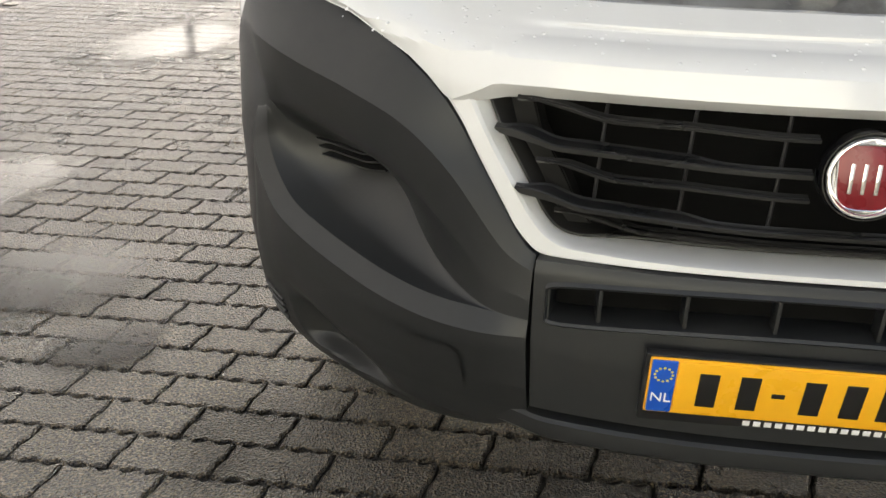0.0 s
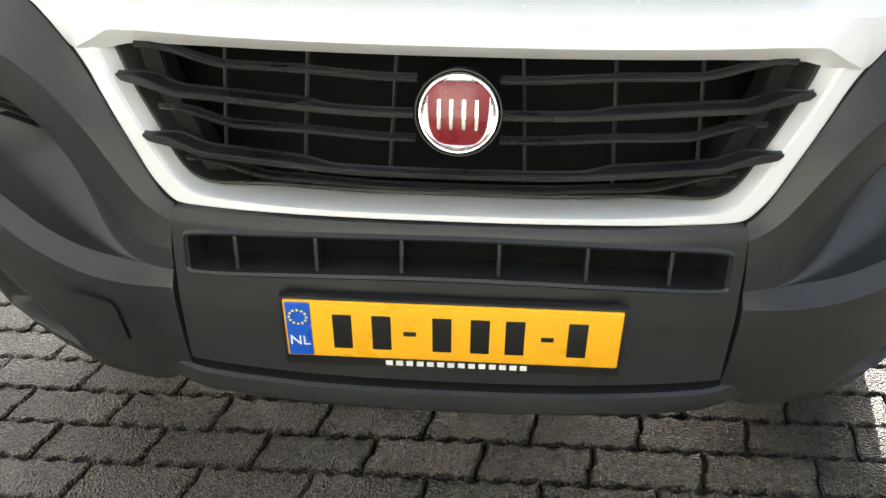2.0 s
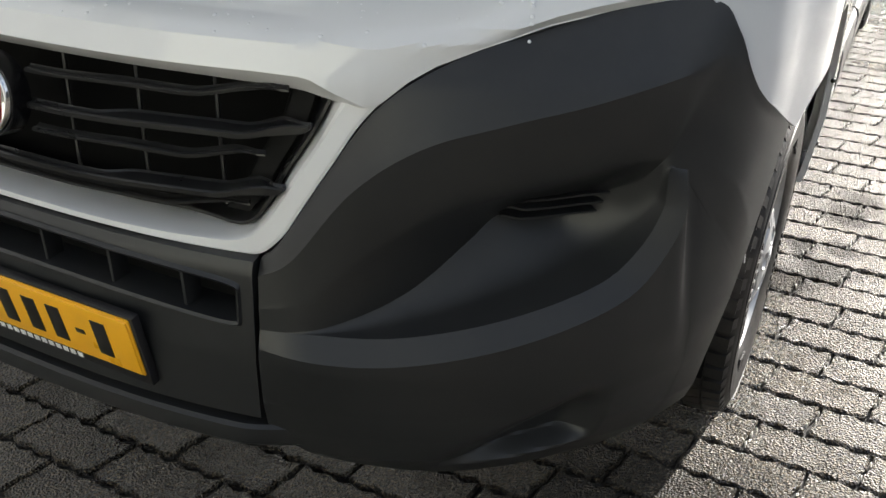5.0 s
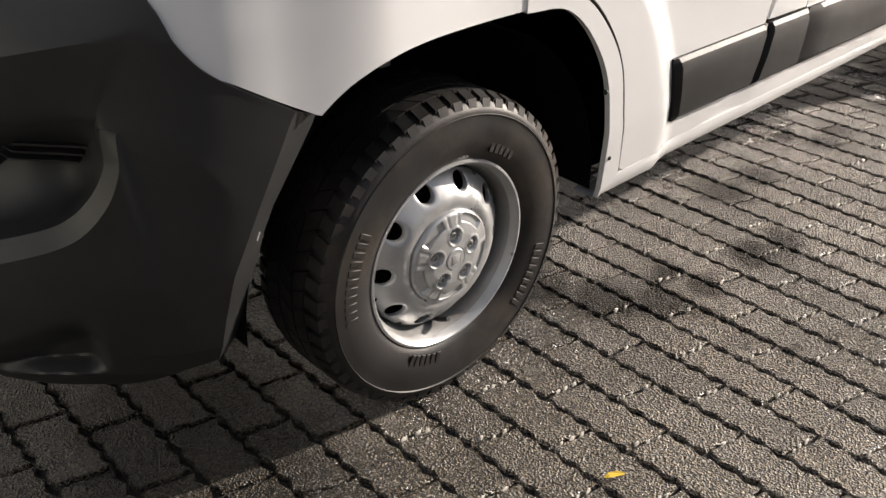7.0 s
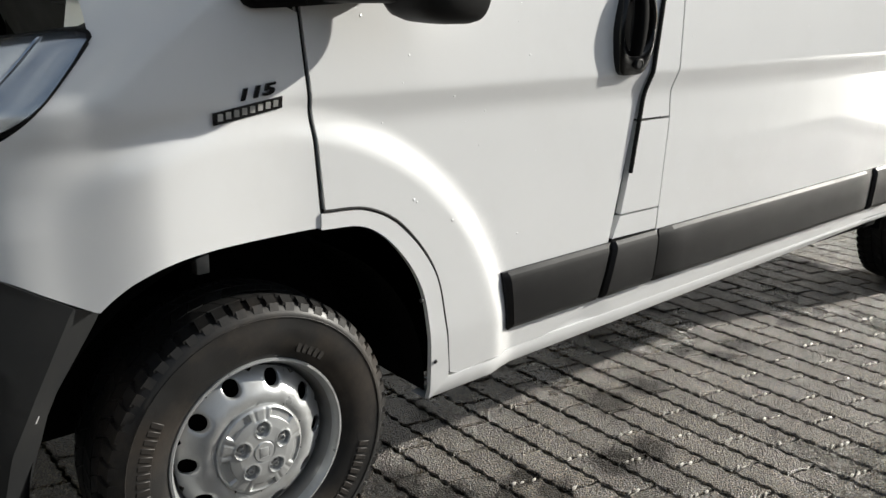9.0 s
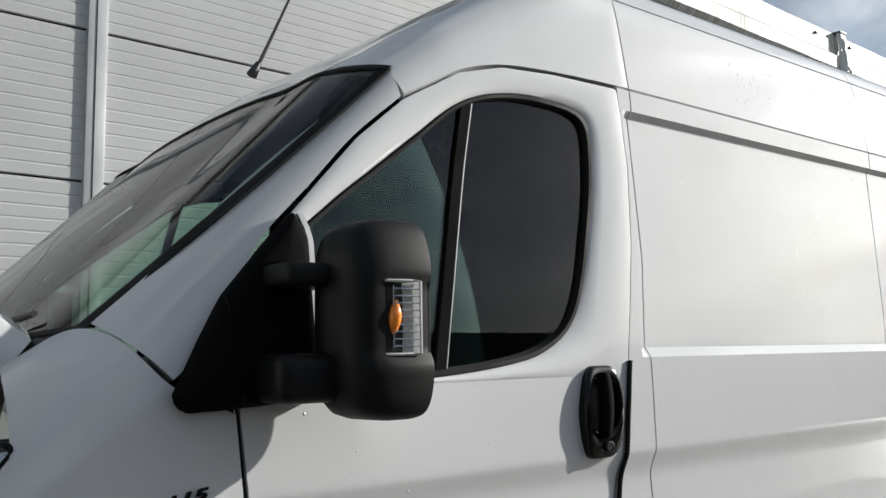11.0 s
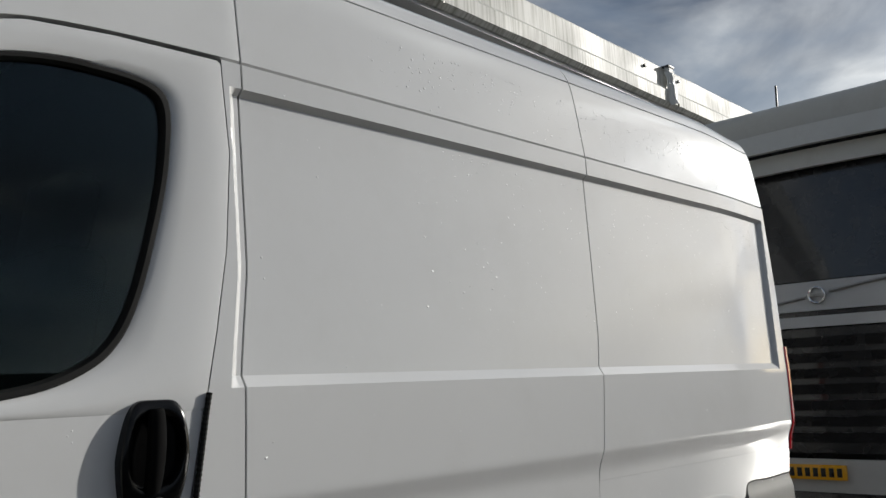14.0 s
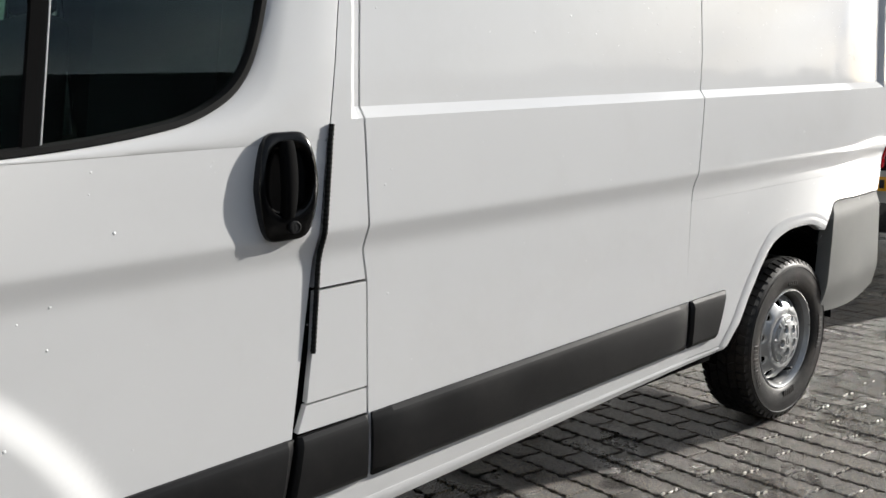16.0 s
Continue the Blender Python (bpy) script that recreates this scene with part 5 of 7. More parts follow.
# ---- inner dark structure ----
# near-black backing sheets added behind the panels, painting shade into gaps and openings
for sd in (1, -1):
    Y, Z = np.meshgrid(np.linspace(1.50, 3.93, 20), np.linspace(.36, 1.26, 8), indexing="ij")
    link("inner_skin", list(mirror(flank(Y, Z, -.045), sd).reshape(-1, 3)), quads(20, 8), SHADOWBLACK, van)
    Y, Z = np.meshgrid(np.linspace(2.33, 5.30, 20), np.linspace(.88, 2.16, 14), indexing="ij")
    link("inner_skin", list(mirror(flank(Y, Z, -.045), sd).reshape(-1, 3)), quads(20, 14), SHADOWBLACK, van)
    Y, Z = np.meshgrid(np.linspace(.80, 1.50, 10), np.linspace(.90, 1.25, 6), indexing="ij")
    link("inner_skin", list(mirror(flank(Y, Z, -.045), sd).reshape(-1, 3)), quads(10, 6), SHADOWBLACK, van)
    # wheel housings
    for (wy, wz), r, x in ((WHEEL_F, .465, .97), (WHEEL_R, .465, .95)):
        a = np.linspace(-.02, math.pi + .02, 40)
        P = np.stack([np.stack([a * 0 + xx, wy + r * np.cos(a), wz + r * .985 * np.sin(a)], -1) for xx in (x, .62)])
        P = np.concatenate([P, np.stack([np.stack([a * 0 + .62, wy + .05 * np.cos(a), wz + .05 * np.sin(a)], -1)])])
        link("wheel_housing", list(mirror(P, sd).reshape(-1, 3)), quads(3, 40), SHADOWBLACK, van)
    o = part("damper_bracket", box((.80, .935, .700), (.83, .965, .80), .004), STEEL, van)
    if sd < 0:
        o.location.x = -1.63
Y, PH = np.meshgrid(np.linspace(2.34, 5.38, 16), np.linspace(0, 1, 16), indexing="ij")
for sd in (1, -1):
    link("inner_roof", list(mirror(section(Y, PH) * np.array([.955, 1, 1]) - np.array([0, 0, .03]), sd).reshape(-1, 3)), quads(16, 16), SHADOWBLACK, van)
# floors, bulkhead and lining are near-black, with shade put into their colour
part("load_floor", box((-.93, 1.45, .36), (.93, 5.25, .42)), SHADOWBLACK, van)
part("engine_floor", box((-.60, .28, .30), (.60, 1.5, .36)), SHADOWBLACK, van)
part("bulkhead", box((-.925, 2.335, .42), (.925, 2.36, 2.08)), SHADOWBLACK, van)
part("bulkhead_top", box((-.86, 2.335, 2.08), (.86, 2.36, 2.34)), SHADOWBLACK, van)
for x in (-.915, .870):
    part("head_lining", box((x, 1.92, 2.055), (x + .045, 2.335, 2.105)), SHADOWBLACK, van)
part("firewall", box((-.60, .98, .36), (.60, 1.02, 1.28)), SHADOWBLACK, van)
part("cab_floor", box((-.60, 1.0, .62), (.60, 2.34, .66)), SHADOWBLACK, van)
part("rear_beam", box((-.9, 5.15, .40), (.9, 5.33, .56), .02), REARPLASTIC, van)
for y in (2.05, 2.62):
    o = part("jacking_bracket", box((.72, y, .24), (.78, y + .10, .36), .012), STEEL, van)
vv, ff = tube([(.55, 1.6, .27), (.57, 2.4, .25), (.60, 3.3, .26), (.50, 3.9, .30)], .032, 12)
link("exhaust_pipe", vv, ff, STEEL, van)
vv, ff = tube([(-.9, 4.445, .34), (0, 4.445, .33), (.9, 4.445, .34)], .045, 10)
link("rear_axle", vv, ff, SHADOWBLACK, van)

# ---- cab interior ----
def seat(x):
    e = thing("cab_seat", "dark cloth cab seat behind the glass", "seat", group="cab seats", at=(x, 1.72, .66))
    part("cushion", box((-.25, -.28, .24), (.25, .24, .40), .05, 3), SEATCLOTH, e)
    part("seat_base", box((-.22, -.22, 0), (.22, .2, .25), .02), DASH, e)
    part("backrest", box((-.25, -.07, 0), (.25, .07, .66), .05, 3, Matrix.Translation((0, .24, .36)) @ Matrix.Rotation(radians(-10), 4, "X")), SEATCLOTH, e)
    part("headrest", box((-.13, -.05, 0), (.13, .05, .20), .04, 3, Matrix.Translation((0, .37, 1.02)) @ Matrix.Rotation(radians(-10), 4, "X")), SEATCLOTH, e)


seat(.52)
seat(-.52)
P = []
for z, y in ((1.02, 1.10), (1.30, 1.00), (1.36, 1.10), (1.34, 1.26), (1.22, 1.36), (.95, 1.38)):
    P.append([(x, y - .12 * (1 - (x / .9) ** 2), z) for x in np.linspace(-.88, .88, 24)])
link("dashboard", list(np.array(P).reshape(-1, 3)), quads(6, 24), DASH, van, "dark dashboard")
a = np.linspace(0, 2 * np.pi, 41)
ring = np.stack([.52 + .20 * np.cos(a), 1.43 + .08 * np.sin(a), 1.20 + .18 * np.sin(a)], -1)
vv, ff = tube(ring, .014, 8)
link("steering_wheel", vv, ff, DASH, van)

# ---- bonnet, raised ----
hinge = Matrix.Translation((0, .790, 1.435)) @ Matrix.Rotation(radians(-39), 4, "X")
wv, lv = np.linspace(-1, 1, 41), np.linspace(0, .80, 24)
Wg, Lg = np.meshgrid(wv, lv)
half = .865 - .05 * (Lg / .8) ** 2


def bonnet_pt(w, l, drop, shrink=0.0):
    h = .865 - .06 * (l / .8) ** 3 - shrink
    y = -l + .10 * w ** 2 * (l / .8) * 1.6
    z = -.055 * np.abs(w) ** 5 - .05 * (l / .8) ** 3 - drop
    return np.stack([w * h, y, z], -1)


bonnet = new("bonnet")
bonnet.parent = van
bonnet["label"] = "white bonnet propped open"
bonnet.matrix_local = hinge
P = bonnet_pt(Wg, Lg, 0.0)
link("outer_skin", list(P.reshape(-1, 3)), quads(24, 41), PAINT, bonnet)
rimP = np.stack([bonnet_pt(np.full(24, 1.0), lv, d, s) for d, s in ((0, 0), (.006, -.003), (.074, -.004), (.082, .004), (.082, .05))])
for sg in (1, -1):
    link("rim", list((rimP * np.array([sg, 1, 1])).reshape(-1, 3)), quads(5, 24), PAINT, bonnet)
rimF = np.stack([bonnet_pt(wv, np.full(41, .80), d, 0) + np.array([0, s, 0]) for d, s in ((0, 0), (.03, -.004), (.045, .01), (.045, .05))])
link("rim", list(rimF.reshape(-1, 3)), quads(4, 41), PAINT, bonnet)
P = bonnet_pt(Wg * .97, Lg * .97 + .01, .035)
link("inner_skin", list(P.reshape(-1, 3)), quads(24, 41), BLACK, bonnet)
pts = spline([(.80, .79, 1.25), (.80, .755, 1.268), (.80, .713, 1.277), (.80, .668, 1.298), (.80, .644, 1.337), (.80, .632, 1.397), (.80, .60, 1.46)], 22)
for sg in (1, -1):
    vv, ff = tube(mirror(pts, sg), .018, 10)
    link("bonnet_hinge", vv, ff, STEEL, van, "grey steel bonnet hinge")
    P = np.array([[(.86, .70, 1.20), (.885, .715, 1.22), (.90, .73, 1.23)], [(.86, .715, 1.28), (.875, .735, 1.28), (.90, .745, 1.29)], [(.85, .735, 1.345), (.865, .75, 1.35), (.885, .76, 1.355)]])
    link("wing_flange", list(mirror(P, sg).reshape(-1, 3)), quads(3, 3), PAINT, van)

# ---- under the bonnet ----
ls = np.linspace(-.80, .80, 60)
hump = .010 * np.sign(np.sin(ls * 22)) * (np.abs(np.sin(ls * 22)) > .45)
P = np.stack([nose(ls, .974, -.010), nose(ls, .984 + hump * .3, -.012), nose(ls, .998 + hump, -.025), nose(ls, 1.000 + hump, -.065), nose(ls, .985 + hump * 0, -.08), nose(ls, .93 + 0 * ls, -.10)])
link("slam_panel", list(P.reshape(-1, 3)), quads(6, 60), STEEL, van, "dirty steel slam panel", angle=20)
for x in (-.50, -.36, -.20, -.02, .16, .33, .52):
    q = nose(x, 1.002, -.045)
    bm = bmesh.new()
    bmesh.ops.create_cone(bm, cap_ends=True, segments=16, radius1=.014, radius2=.012, depth=.012, matrix=Matrix.Translation(Vector(q) + Vector((0, 0, .004))))
    part("rubber_stop", bm, BLACK, van)
part("latch", box((-.06, .30, 1.0), (.06, .36, 1.05), .008), STEEL, van)
part("battery", box((.30, .42, .86), (.62, .62, 1.06), .012), BLACK, van, "black battery")
part("engine_cover", box((-.42, .40, .80), (.22, .86, 1.06), .05, 3), BLACK, van, "black engine cover")
part("fuse_box", box((.60, .58, .95), (.80, .78, 1.12), .02), BLACK, van)
part("air_box", box((-.70, .48, .82), (-.46, .74, 1.06), .03), BLACK, van)
part("engine_tray", box((-.62, .30, .60), (.62, .98, .80)), SHADOWBLACK, van)
for i in range(7):
    rr = random.Random(i)
    pts = spline([(rr.uniform(.1, .8), rr.uniform(.40, .6), 1.05), (rr.uniform(.2, .8), rr.uniform(.5, .75), 1.13 + .03 * i / 7), (rr.uniform(.3, .82), rr.uniform(.6, .8), 1.10), (rr.uniform(.1, .8), rr.uniform(.75, .95), 1.08)], 20)
    vv, ff = tube(pts, rr.uniform(.006, .014), 8)
    link("hose", vv, ff, BLACK, van, "black hose")

# ---- headlamps ----
LAMP_LOW = [(.66, 1.000), (.80, 1.003), (.95, 1.010), (1.05, 1.022), (1.11, 1.038), (1.15, 1.062), (1.17, 1.10), (1.175, 1.165), (1.172, 1.20)]
LAMP_HIGH = [(.66, 1.012), (.72, 1.07), (.80, 1.14), (.88, 1.182), (.95, 1.202), (1.03, 1.214), (1.10, 1.222), (1.15, 1.222), (1.170, 1.21)]


def headlamp(sd):
    e = new("headlamp")
    e.parent = van
    SIDE[0] = sd
    e["label"] = "clear headlamp with chrome reflector and amber indicator"
    us, vs = np.linspace(0, 1, 50), np.linspace(0, 1, 24)
    a, b = spline(LAMP_LOW, us), spline(LAMP_HIGH, us)
    S = a[None] * (1 - vs[:, None, None]) + b[None] * vs[:, None, None]
    skin("lamp_housing", S, nose, GLOSSBLACK, e, d=-.07, side=sd)
    k = 30
    S2 = S[3:20, 6:38]
    skin("reflector", S2, nose, CHROME, e, d=lambda s, z: -.055 - .02 * np.sin((s - .7) * 30) * np.sin((z - 1.0) * 60), side=sd)
    bend = spline([(1.000, 1.075), (1.022, 1.105), (1.036, 1.140), (1.040, 1.172)], 14)
    vv, ff = tube(mirror(nose(bend[:, 0], bend[:, 1], -.032), sd), .0065, 8)
    link("indicator", vv, ff, AMBER, e, "amber indicator strip")
    edge = spline([(1.030, 1.035), (1.052, 1.095), (1.066, 1.150), (1.070, 1.212)], 16)
    vv, ff = tube(mirror(nose(edge[:, 0], edge[:, 1], -.014), sd), .0032, 6)
    link("bezel_edge", vv, ff, CHROME, e)
    skin("lamp_trim", S[1:23, 33:49], nose, LAMPTRIM, e, d=-.016, side=sd)
    for q in range(8):
        s = np.linspace(.80, 1.02, 14)
        P = nose(s, 1.03 + .018 * q, -.042)
        vv, ff = tube(mirror(P, sd), .003, 6)
        link("reflector_rib", vv, ff, CHROME, e)
    g = skin("lens", S, nose, CLEAR, e, "clear lens", d=.001, depth=.003, side=sd)
    g.visible_shadow = False
    rimc = np.concatenate([a, b[::-1]])
    P = np.stack([nose(rimc[:, 0], rimc[:, 1], q) for q in (-.03, .002)])
    cen = rimc.mean(0)
    r2 = cen + (rimc - cen) * .975
    P = np.concatenate([P, nose(r2[:, 0], r2[:, 1], .003)[None]])
    link("lamp_seal", list(mirror(P, sd).reshape(-1, 3)), quads(3, 100, wrap=True), SEAL, e)


for sd in (1, -1):
    headlamp(sd)


SIDE[0] = 1


# ---- door handles ----
def door_handle(sd):
    e = new("door_handle")
    e.parent = van
    e["label"] = "black door handle with a key lock"
    cy, cz = 2.105, 1.200
    a = np.linspace(0, 2 * np.pi, 64, endpoint=False)

    def ring(fy, fz, d, dz=0.0, power=6, taper=.27, dy=0.0):
        """Upright outline, widest at the middle, with straight tapering sides."""
        k = (np.abs(np.cos(a)) ** power + np.abs(np.sin(a)) ** power) ** (-1 / power)
        zz = fz * .118 * k * np.sin(a)
        yy = fy * .0755 * (1 - taper * np.abs(zz / (fz * .118)) ** 1.4) * k * np.cos(a) + .09 * (zz + dz) + dy
        zz = zz + dz
        return flank(cy + yy, cz + zz, d * (1 - .42 * np.clip(np.abs(zz) / .118, 0, 1) ** 3))

    P = np.stack([ring(1.0, 1.0, -.004), ring(1.0, 1.0, .019), ring(.985, .987, .0245), ring(.95, .965, .0270), ring(.845, .68, .0285, .018, 2.8, .1), ring(.815, .655, .0262, .018, 2.8, .1), ring(.72, .58, .004, .016, 2.6, .1), ring(.2, .3, .002, .014, 2.4, .1)])
    link("handle_cup", list(mirror(P, sd).reshape(-1, 3)), quads(8, 64, wrap=True) + [tuple(7 * 64 + i for i in range(64))], HANDLE, e, angle=50)
    # bowed grip, thicker along its middle, running into the cup above and below
    zz = np.linspace(-.066, .100, 22)
    out = .031 + .013 * np.clip(np.sin((zz + .066) / .166 * np.pi), 0, 1) ** .6
    slim = 1 - .22 * np.abs((zz - .017) / .083) ** 2
    rows = []
    for yy, dd in ((-.017, -.022), (-.017, .000), (-.013, .004), (-.002, .006), (.010, .004), (.015, -.001), (.015, -.022)):
        rows.append(flank(cy - .004 + yy * slim + .09 * zz, cz + zz, out + dd))
    P = np.stack(rows + rows[:1])
    link("grip", list(mirror(P, sd).reshape(-1, 3)), quads(8, 22) + [tuple(r * 22 for r in range(7)), tuple(r * 22 + 21 for r in range(7))], MATTEBLACK, e, angle=40)
    q = flank(cy + .003, cz - .088, .0215)
    v, f = revolve([(.0005, .0070), (.0088, .0070), (.0094, .0050), (.0112, .0050), (.0118, .0090), (.0138, .0085), (.0142, -.006)], 28)
    lock = link("lock", list(mirror(np.array(v) + q, sd)), f, BLACK, e)
    part("keyhole", box((-.001, -.0012, -.005), (.0082, .0012, .005), .0005, 1, Matrix.Translation(Vector(mirror(q, sd)) + Vector((.0 if sd > 0 else -.0082, 0, 0)))), INK, lock)


for sd in (1, -1):
    door_handle(sd)


# ---- wing badge: model figure and a word that is drawn as a bar ----
sign = new("wing_badge")
sign.parent = van
sign["label"] = "dark chrome wing lettering"
P = np.stack([flank(np.linspace(.895, 1.045, 12), 1.060 + np.linspace(0, .022, 12) + h, d) for h, d in ((-.011, 0), (-.011, .004), (.012, .004), (.012, 0))])
link("word_bar", list(P.reshape(-1, 3)), quads(4, 12), GLOSSBLACK, sign)
for q in range(8):
    y = .905 + q * .017
    P = np.stack([flank(np.array([y, y + .011]), 1.0615 + (y - .895) * .147 + h, d) for h, d in ((-.006, .0035), (-.006, .0055), (.007, .0055), (.007, .0035))])
    link("word_bar", list(P.reshape(-1, 3)), quads(4, 2), STEEL, sign)
cu = bpy.data.curves.new("figure_lettering", "FONT")
cu.body, cu.size, cu.align_x, cu.align_y, cu.extrude, cu.shear, cu.offset = "115", .036, "CENTER", "CENTER", .003, .25, .0012
o = new("figure_lettering", cu)
o.data.materials.append(GLOSSBLACK)
o.parent = sign
pq = flank(.985, 1.104, .003)
o.matrix_local = Matrix.Translation(Vector(pq)) @ Matrix.Rotation(radians(90), 4, "Z") @ Matrix.Rotation(radians(90), 4, "X") @ Matrix.Rotation(radians(8), 4, "Z") @ Matrix.Diagonal((1.5, .8, 1, 1))


# ---- mirrors ----
def wing_mirror(sd):
    e = new("wing_mirror")
    e.parent = van
    SIDE[0] = sd
    e["label"] = "large black wing mirror with clear repeater lamp"
    tri = [(.962, 1.290), (.968, 1.266), (.990, 1.256), (1.06, 1.258), (1.17, 1.264), (1.255, 1.270), (1.252, 1.40), (1.244, 1.60), (1.222, 1.655), (1.150, 1.575), (1.062, 1.472), (1.012, 1.385)]
    n = 72
    c = spline(tri, n, closed=True, straight=True)
    m = c.mean(0)
    rows = [flank(*(m + (c - m) * g).T, d) for g, d in ((1.0, -.002), (1.0, .016), (.985, .030), (.93, .043), (.80, .050), (.4, .054))]
    P = np.stack(rows)
    link("mirror_base", list(mirror(P, sd).reshape(-1, 3)), quads(6, n, wrap=True) + [tuple(5 * n + i for i in range(n))], MATTEBLACK, e)
    # joint across the base and, behind it, a strip coloured pale as if sunlit
    P = flank(np.linspace(1.062, 1.085, 12), np.linspace(1.472, 1.262, 12), .0475)
    v, f = tube(mirror(P, sd), .0022, 6)
    link("base_joint", v, f, SEAL, e)
    zz = np.linspace(1.285, 1.650, 14)
    yy = np.interp(zz, [1.285, 1.40, 1.60, 1.65], [1.259, 1.258, 1.250, 1.232])
    P = np.stack([flank(yy, zz, .002), flank(yy, zz, .020), flank(yy + .012, zz, .020), flank(yy + .014, zz, .002)])
    link("sunlit_strip", list(mirror(P, sd).reshape(-1, 3)), quads(4, 14), TRIM, e, "strip behind the mirror base, pale to imitate sun on it")
    # arms: a slim bar above, a deep foot below
    bm = box((1.000, 1.130, 1.488), (1.14, 1.260, 1.534), .016, 3)
    o = part("mirror_arm", bm, MIRRORBLACK, e)
    o2 = part("mirror_foot", box((.995, 1.11, 1.268), (1.15, 1.27, 1.362), .030, 4), MIRRORBLACK, e)
    if sd < 0:
        for q in (o, o2):
            q.matrix_local = Matrix.Scale(-1, 4, (1, 0, 0))
    # head: rounded shell, deeper below, with a notch for the lamp
    a = np.linspace(0, 2 * np.pi, 96, endpoint=False)
    k = (np.abs(np.cos(a)) ** 4.2 + np.abs(np.sin(a)) ** 4.2) ** (-1 / 4.2)
    rows = []
    for yy, g, gz in ((1.376, .90, .93), (1.379, .98, .985), (1.363, 1.0, 1.0), (1.321, 1.0, 1.0), (1.283, .975, .98), (1.255, .91, .935), (1.233, .78, .84), (1.222, .55, .60), (1.219, .2, .2)):
        x = 1.146 + .077 * g * k * np.cos(a)
        z = 1.426 + .196 * gz * k * np.sin(a)
        low = 1 - step(1.33, 1.36, z)
        notch = step(1.345, 1.352, z) * (1 - step(1.500, 1.507, z)) * step(.60, .86, np.cos(a))
        crown = step(1.52, 1.63, z) * step(.3, .9, np.cos(a))
        rows.append(np.stack([x + .008 * low * np.clip(np.cos(a), 0, 1) - .007 * notch * (g > .95) - .010 * crown, yy + .022 * (x - 1.146) / .077 + 0 * a, z], -1))
    P = np.stack(rows)
    P = np.concatenate([np.stack([P[0] * .0 + P[0].mean(0) * .12 + P[0] * .88 - np.array([0, .012, 0])]), P])
    link("mirror_shell", list(mirror(P, sd).reshape(-1, 3)), quads(len(P), 96, wrap=True) + [tuple((len(P) - 1) * 96 + i for i in range(96))], MIRRORBLACK, e, angle=45)
    g = P[0] + np.array([0, -.004, 0])
    link("mirror_glass", list(mirror(g, sd)), [tuple(range(96))], CHROME, e, "mirror glass")
    # repeater lamp wrapped round the outer edge
    col = np.array([(1.206, 1.287), (1.2125, 1.298), (1.2165, 1.313), (1.2195, 1.332), (1.2215, 1.353), (1.2225, 1.371)])

    def lamp_sheet(z0, z1, out, rows_=10, cols=slice(None)):
        zq = np.linspace(z0, z1, rows_)
        cc = col[cols]
        return np.stack([np.stack([zq * 0 + x + out, zq * 0 + y - out * .4, zq], -1) for x, y in cc])

    P = lamp_sheet(1.362, 1.492, .003)
    link("repeater_lens", list(mirror(P, sd).reshape(-1, 3)), quads(6, 10), CLEAR, e, "clear ribbed repeater lens")
    P = lamp_sheet(1.358, 1.496, -.004)
    link("repeater_back", list(mirror(P, sd).reshape(-1, 3)), quads(6, 10), LENSGREY, e)
    q = np.linspace(0, 1, 12)
    core = np.stack([1.2145 + 0 * q, 1.313 + .006 * q, 1.395 + .065 * q], -1)
    v, f = tube(mirror(core, sd), .004 + .010 * np.sin(q * np.pi), 10)
    link("amber_core", v, f, AMBER, e, "amber bulb")
    ring = [(x, y, 1.357) for x, y in col] + [(x, y, 1.497) for x, y in col[::-1]] + [(*col[0], 1.357)]
    v, f = tube(mirror(np.array(ring) + np.array([.003, -.001, 0]), sd), .0034, 6)
    link("lamp_frame", v, f, TRIM, e)
    for q in range(9):
        zq = 1.372 + .0137 * q
        pts = np.array([(x + .0035, y - .0015, zq) for x, y in col[2:]])
        v, f = tube(mirror(pts, sd), .0016, 5)
        link("lens_rib", v, f, CLEAR, e)
    for x, y in col[2:]:
        v, f = tube(mirror(np.array([(x + .0035, y - .0015, 1.368), (x + .0035, y - .0015, 1.43), (x + .0035, y - .0015, 1.488)]), sd), .0016, 5)
        link("lens_rib", v, f, CLEAR, e)


for sd in (1, -1):
    wing_mirror(sd)

SIDE[0] = 1
# aerial on the roof's front edge
vv, ff = tube([(.02, 1.595, 2.27), (.02, 1.62, 2.315)], [.018, .010], 10)
aerial = link("aerial", vv, ff, BLACK, van, "black whip aerial")
vv, ff = tube(spline([(.02, 1.615, 2.30), (.02, 1.70, 2.49), (.02, 1.79, 2.695)], 30), [.0062 - .0001 * i + .0008 * (i % 2) for i in range(30)], 6)
link("whip", vv, ff, BLACK, aerial)


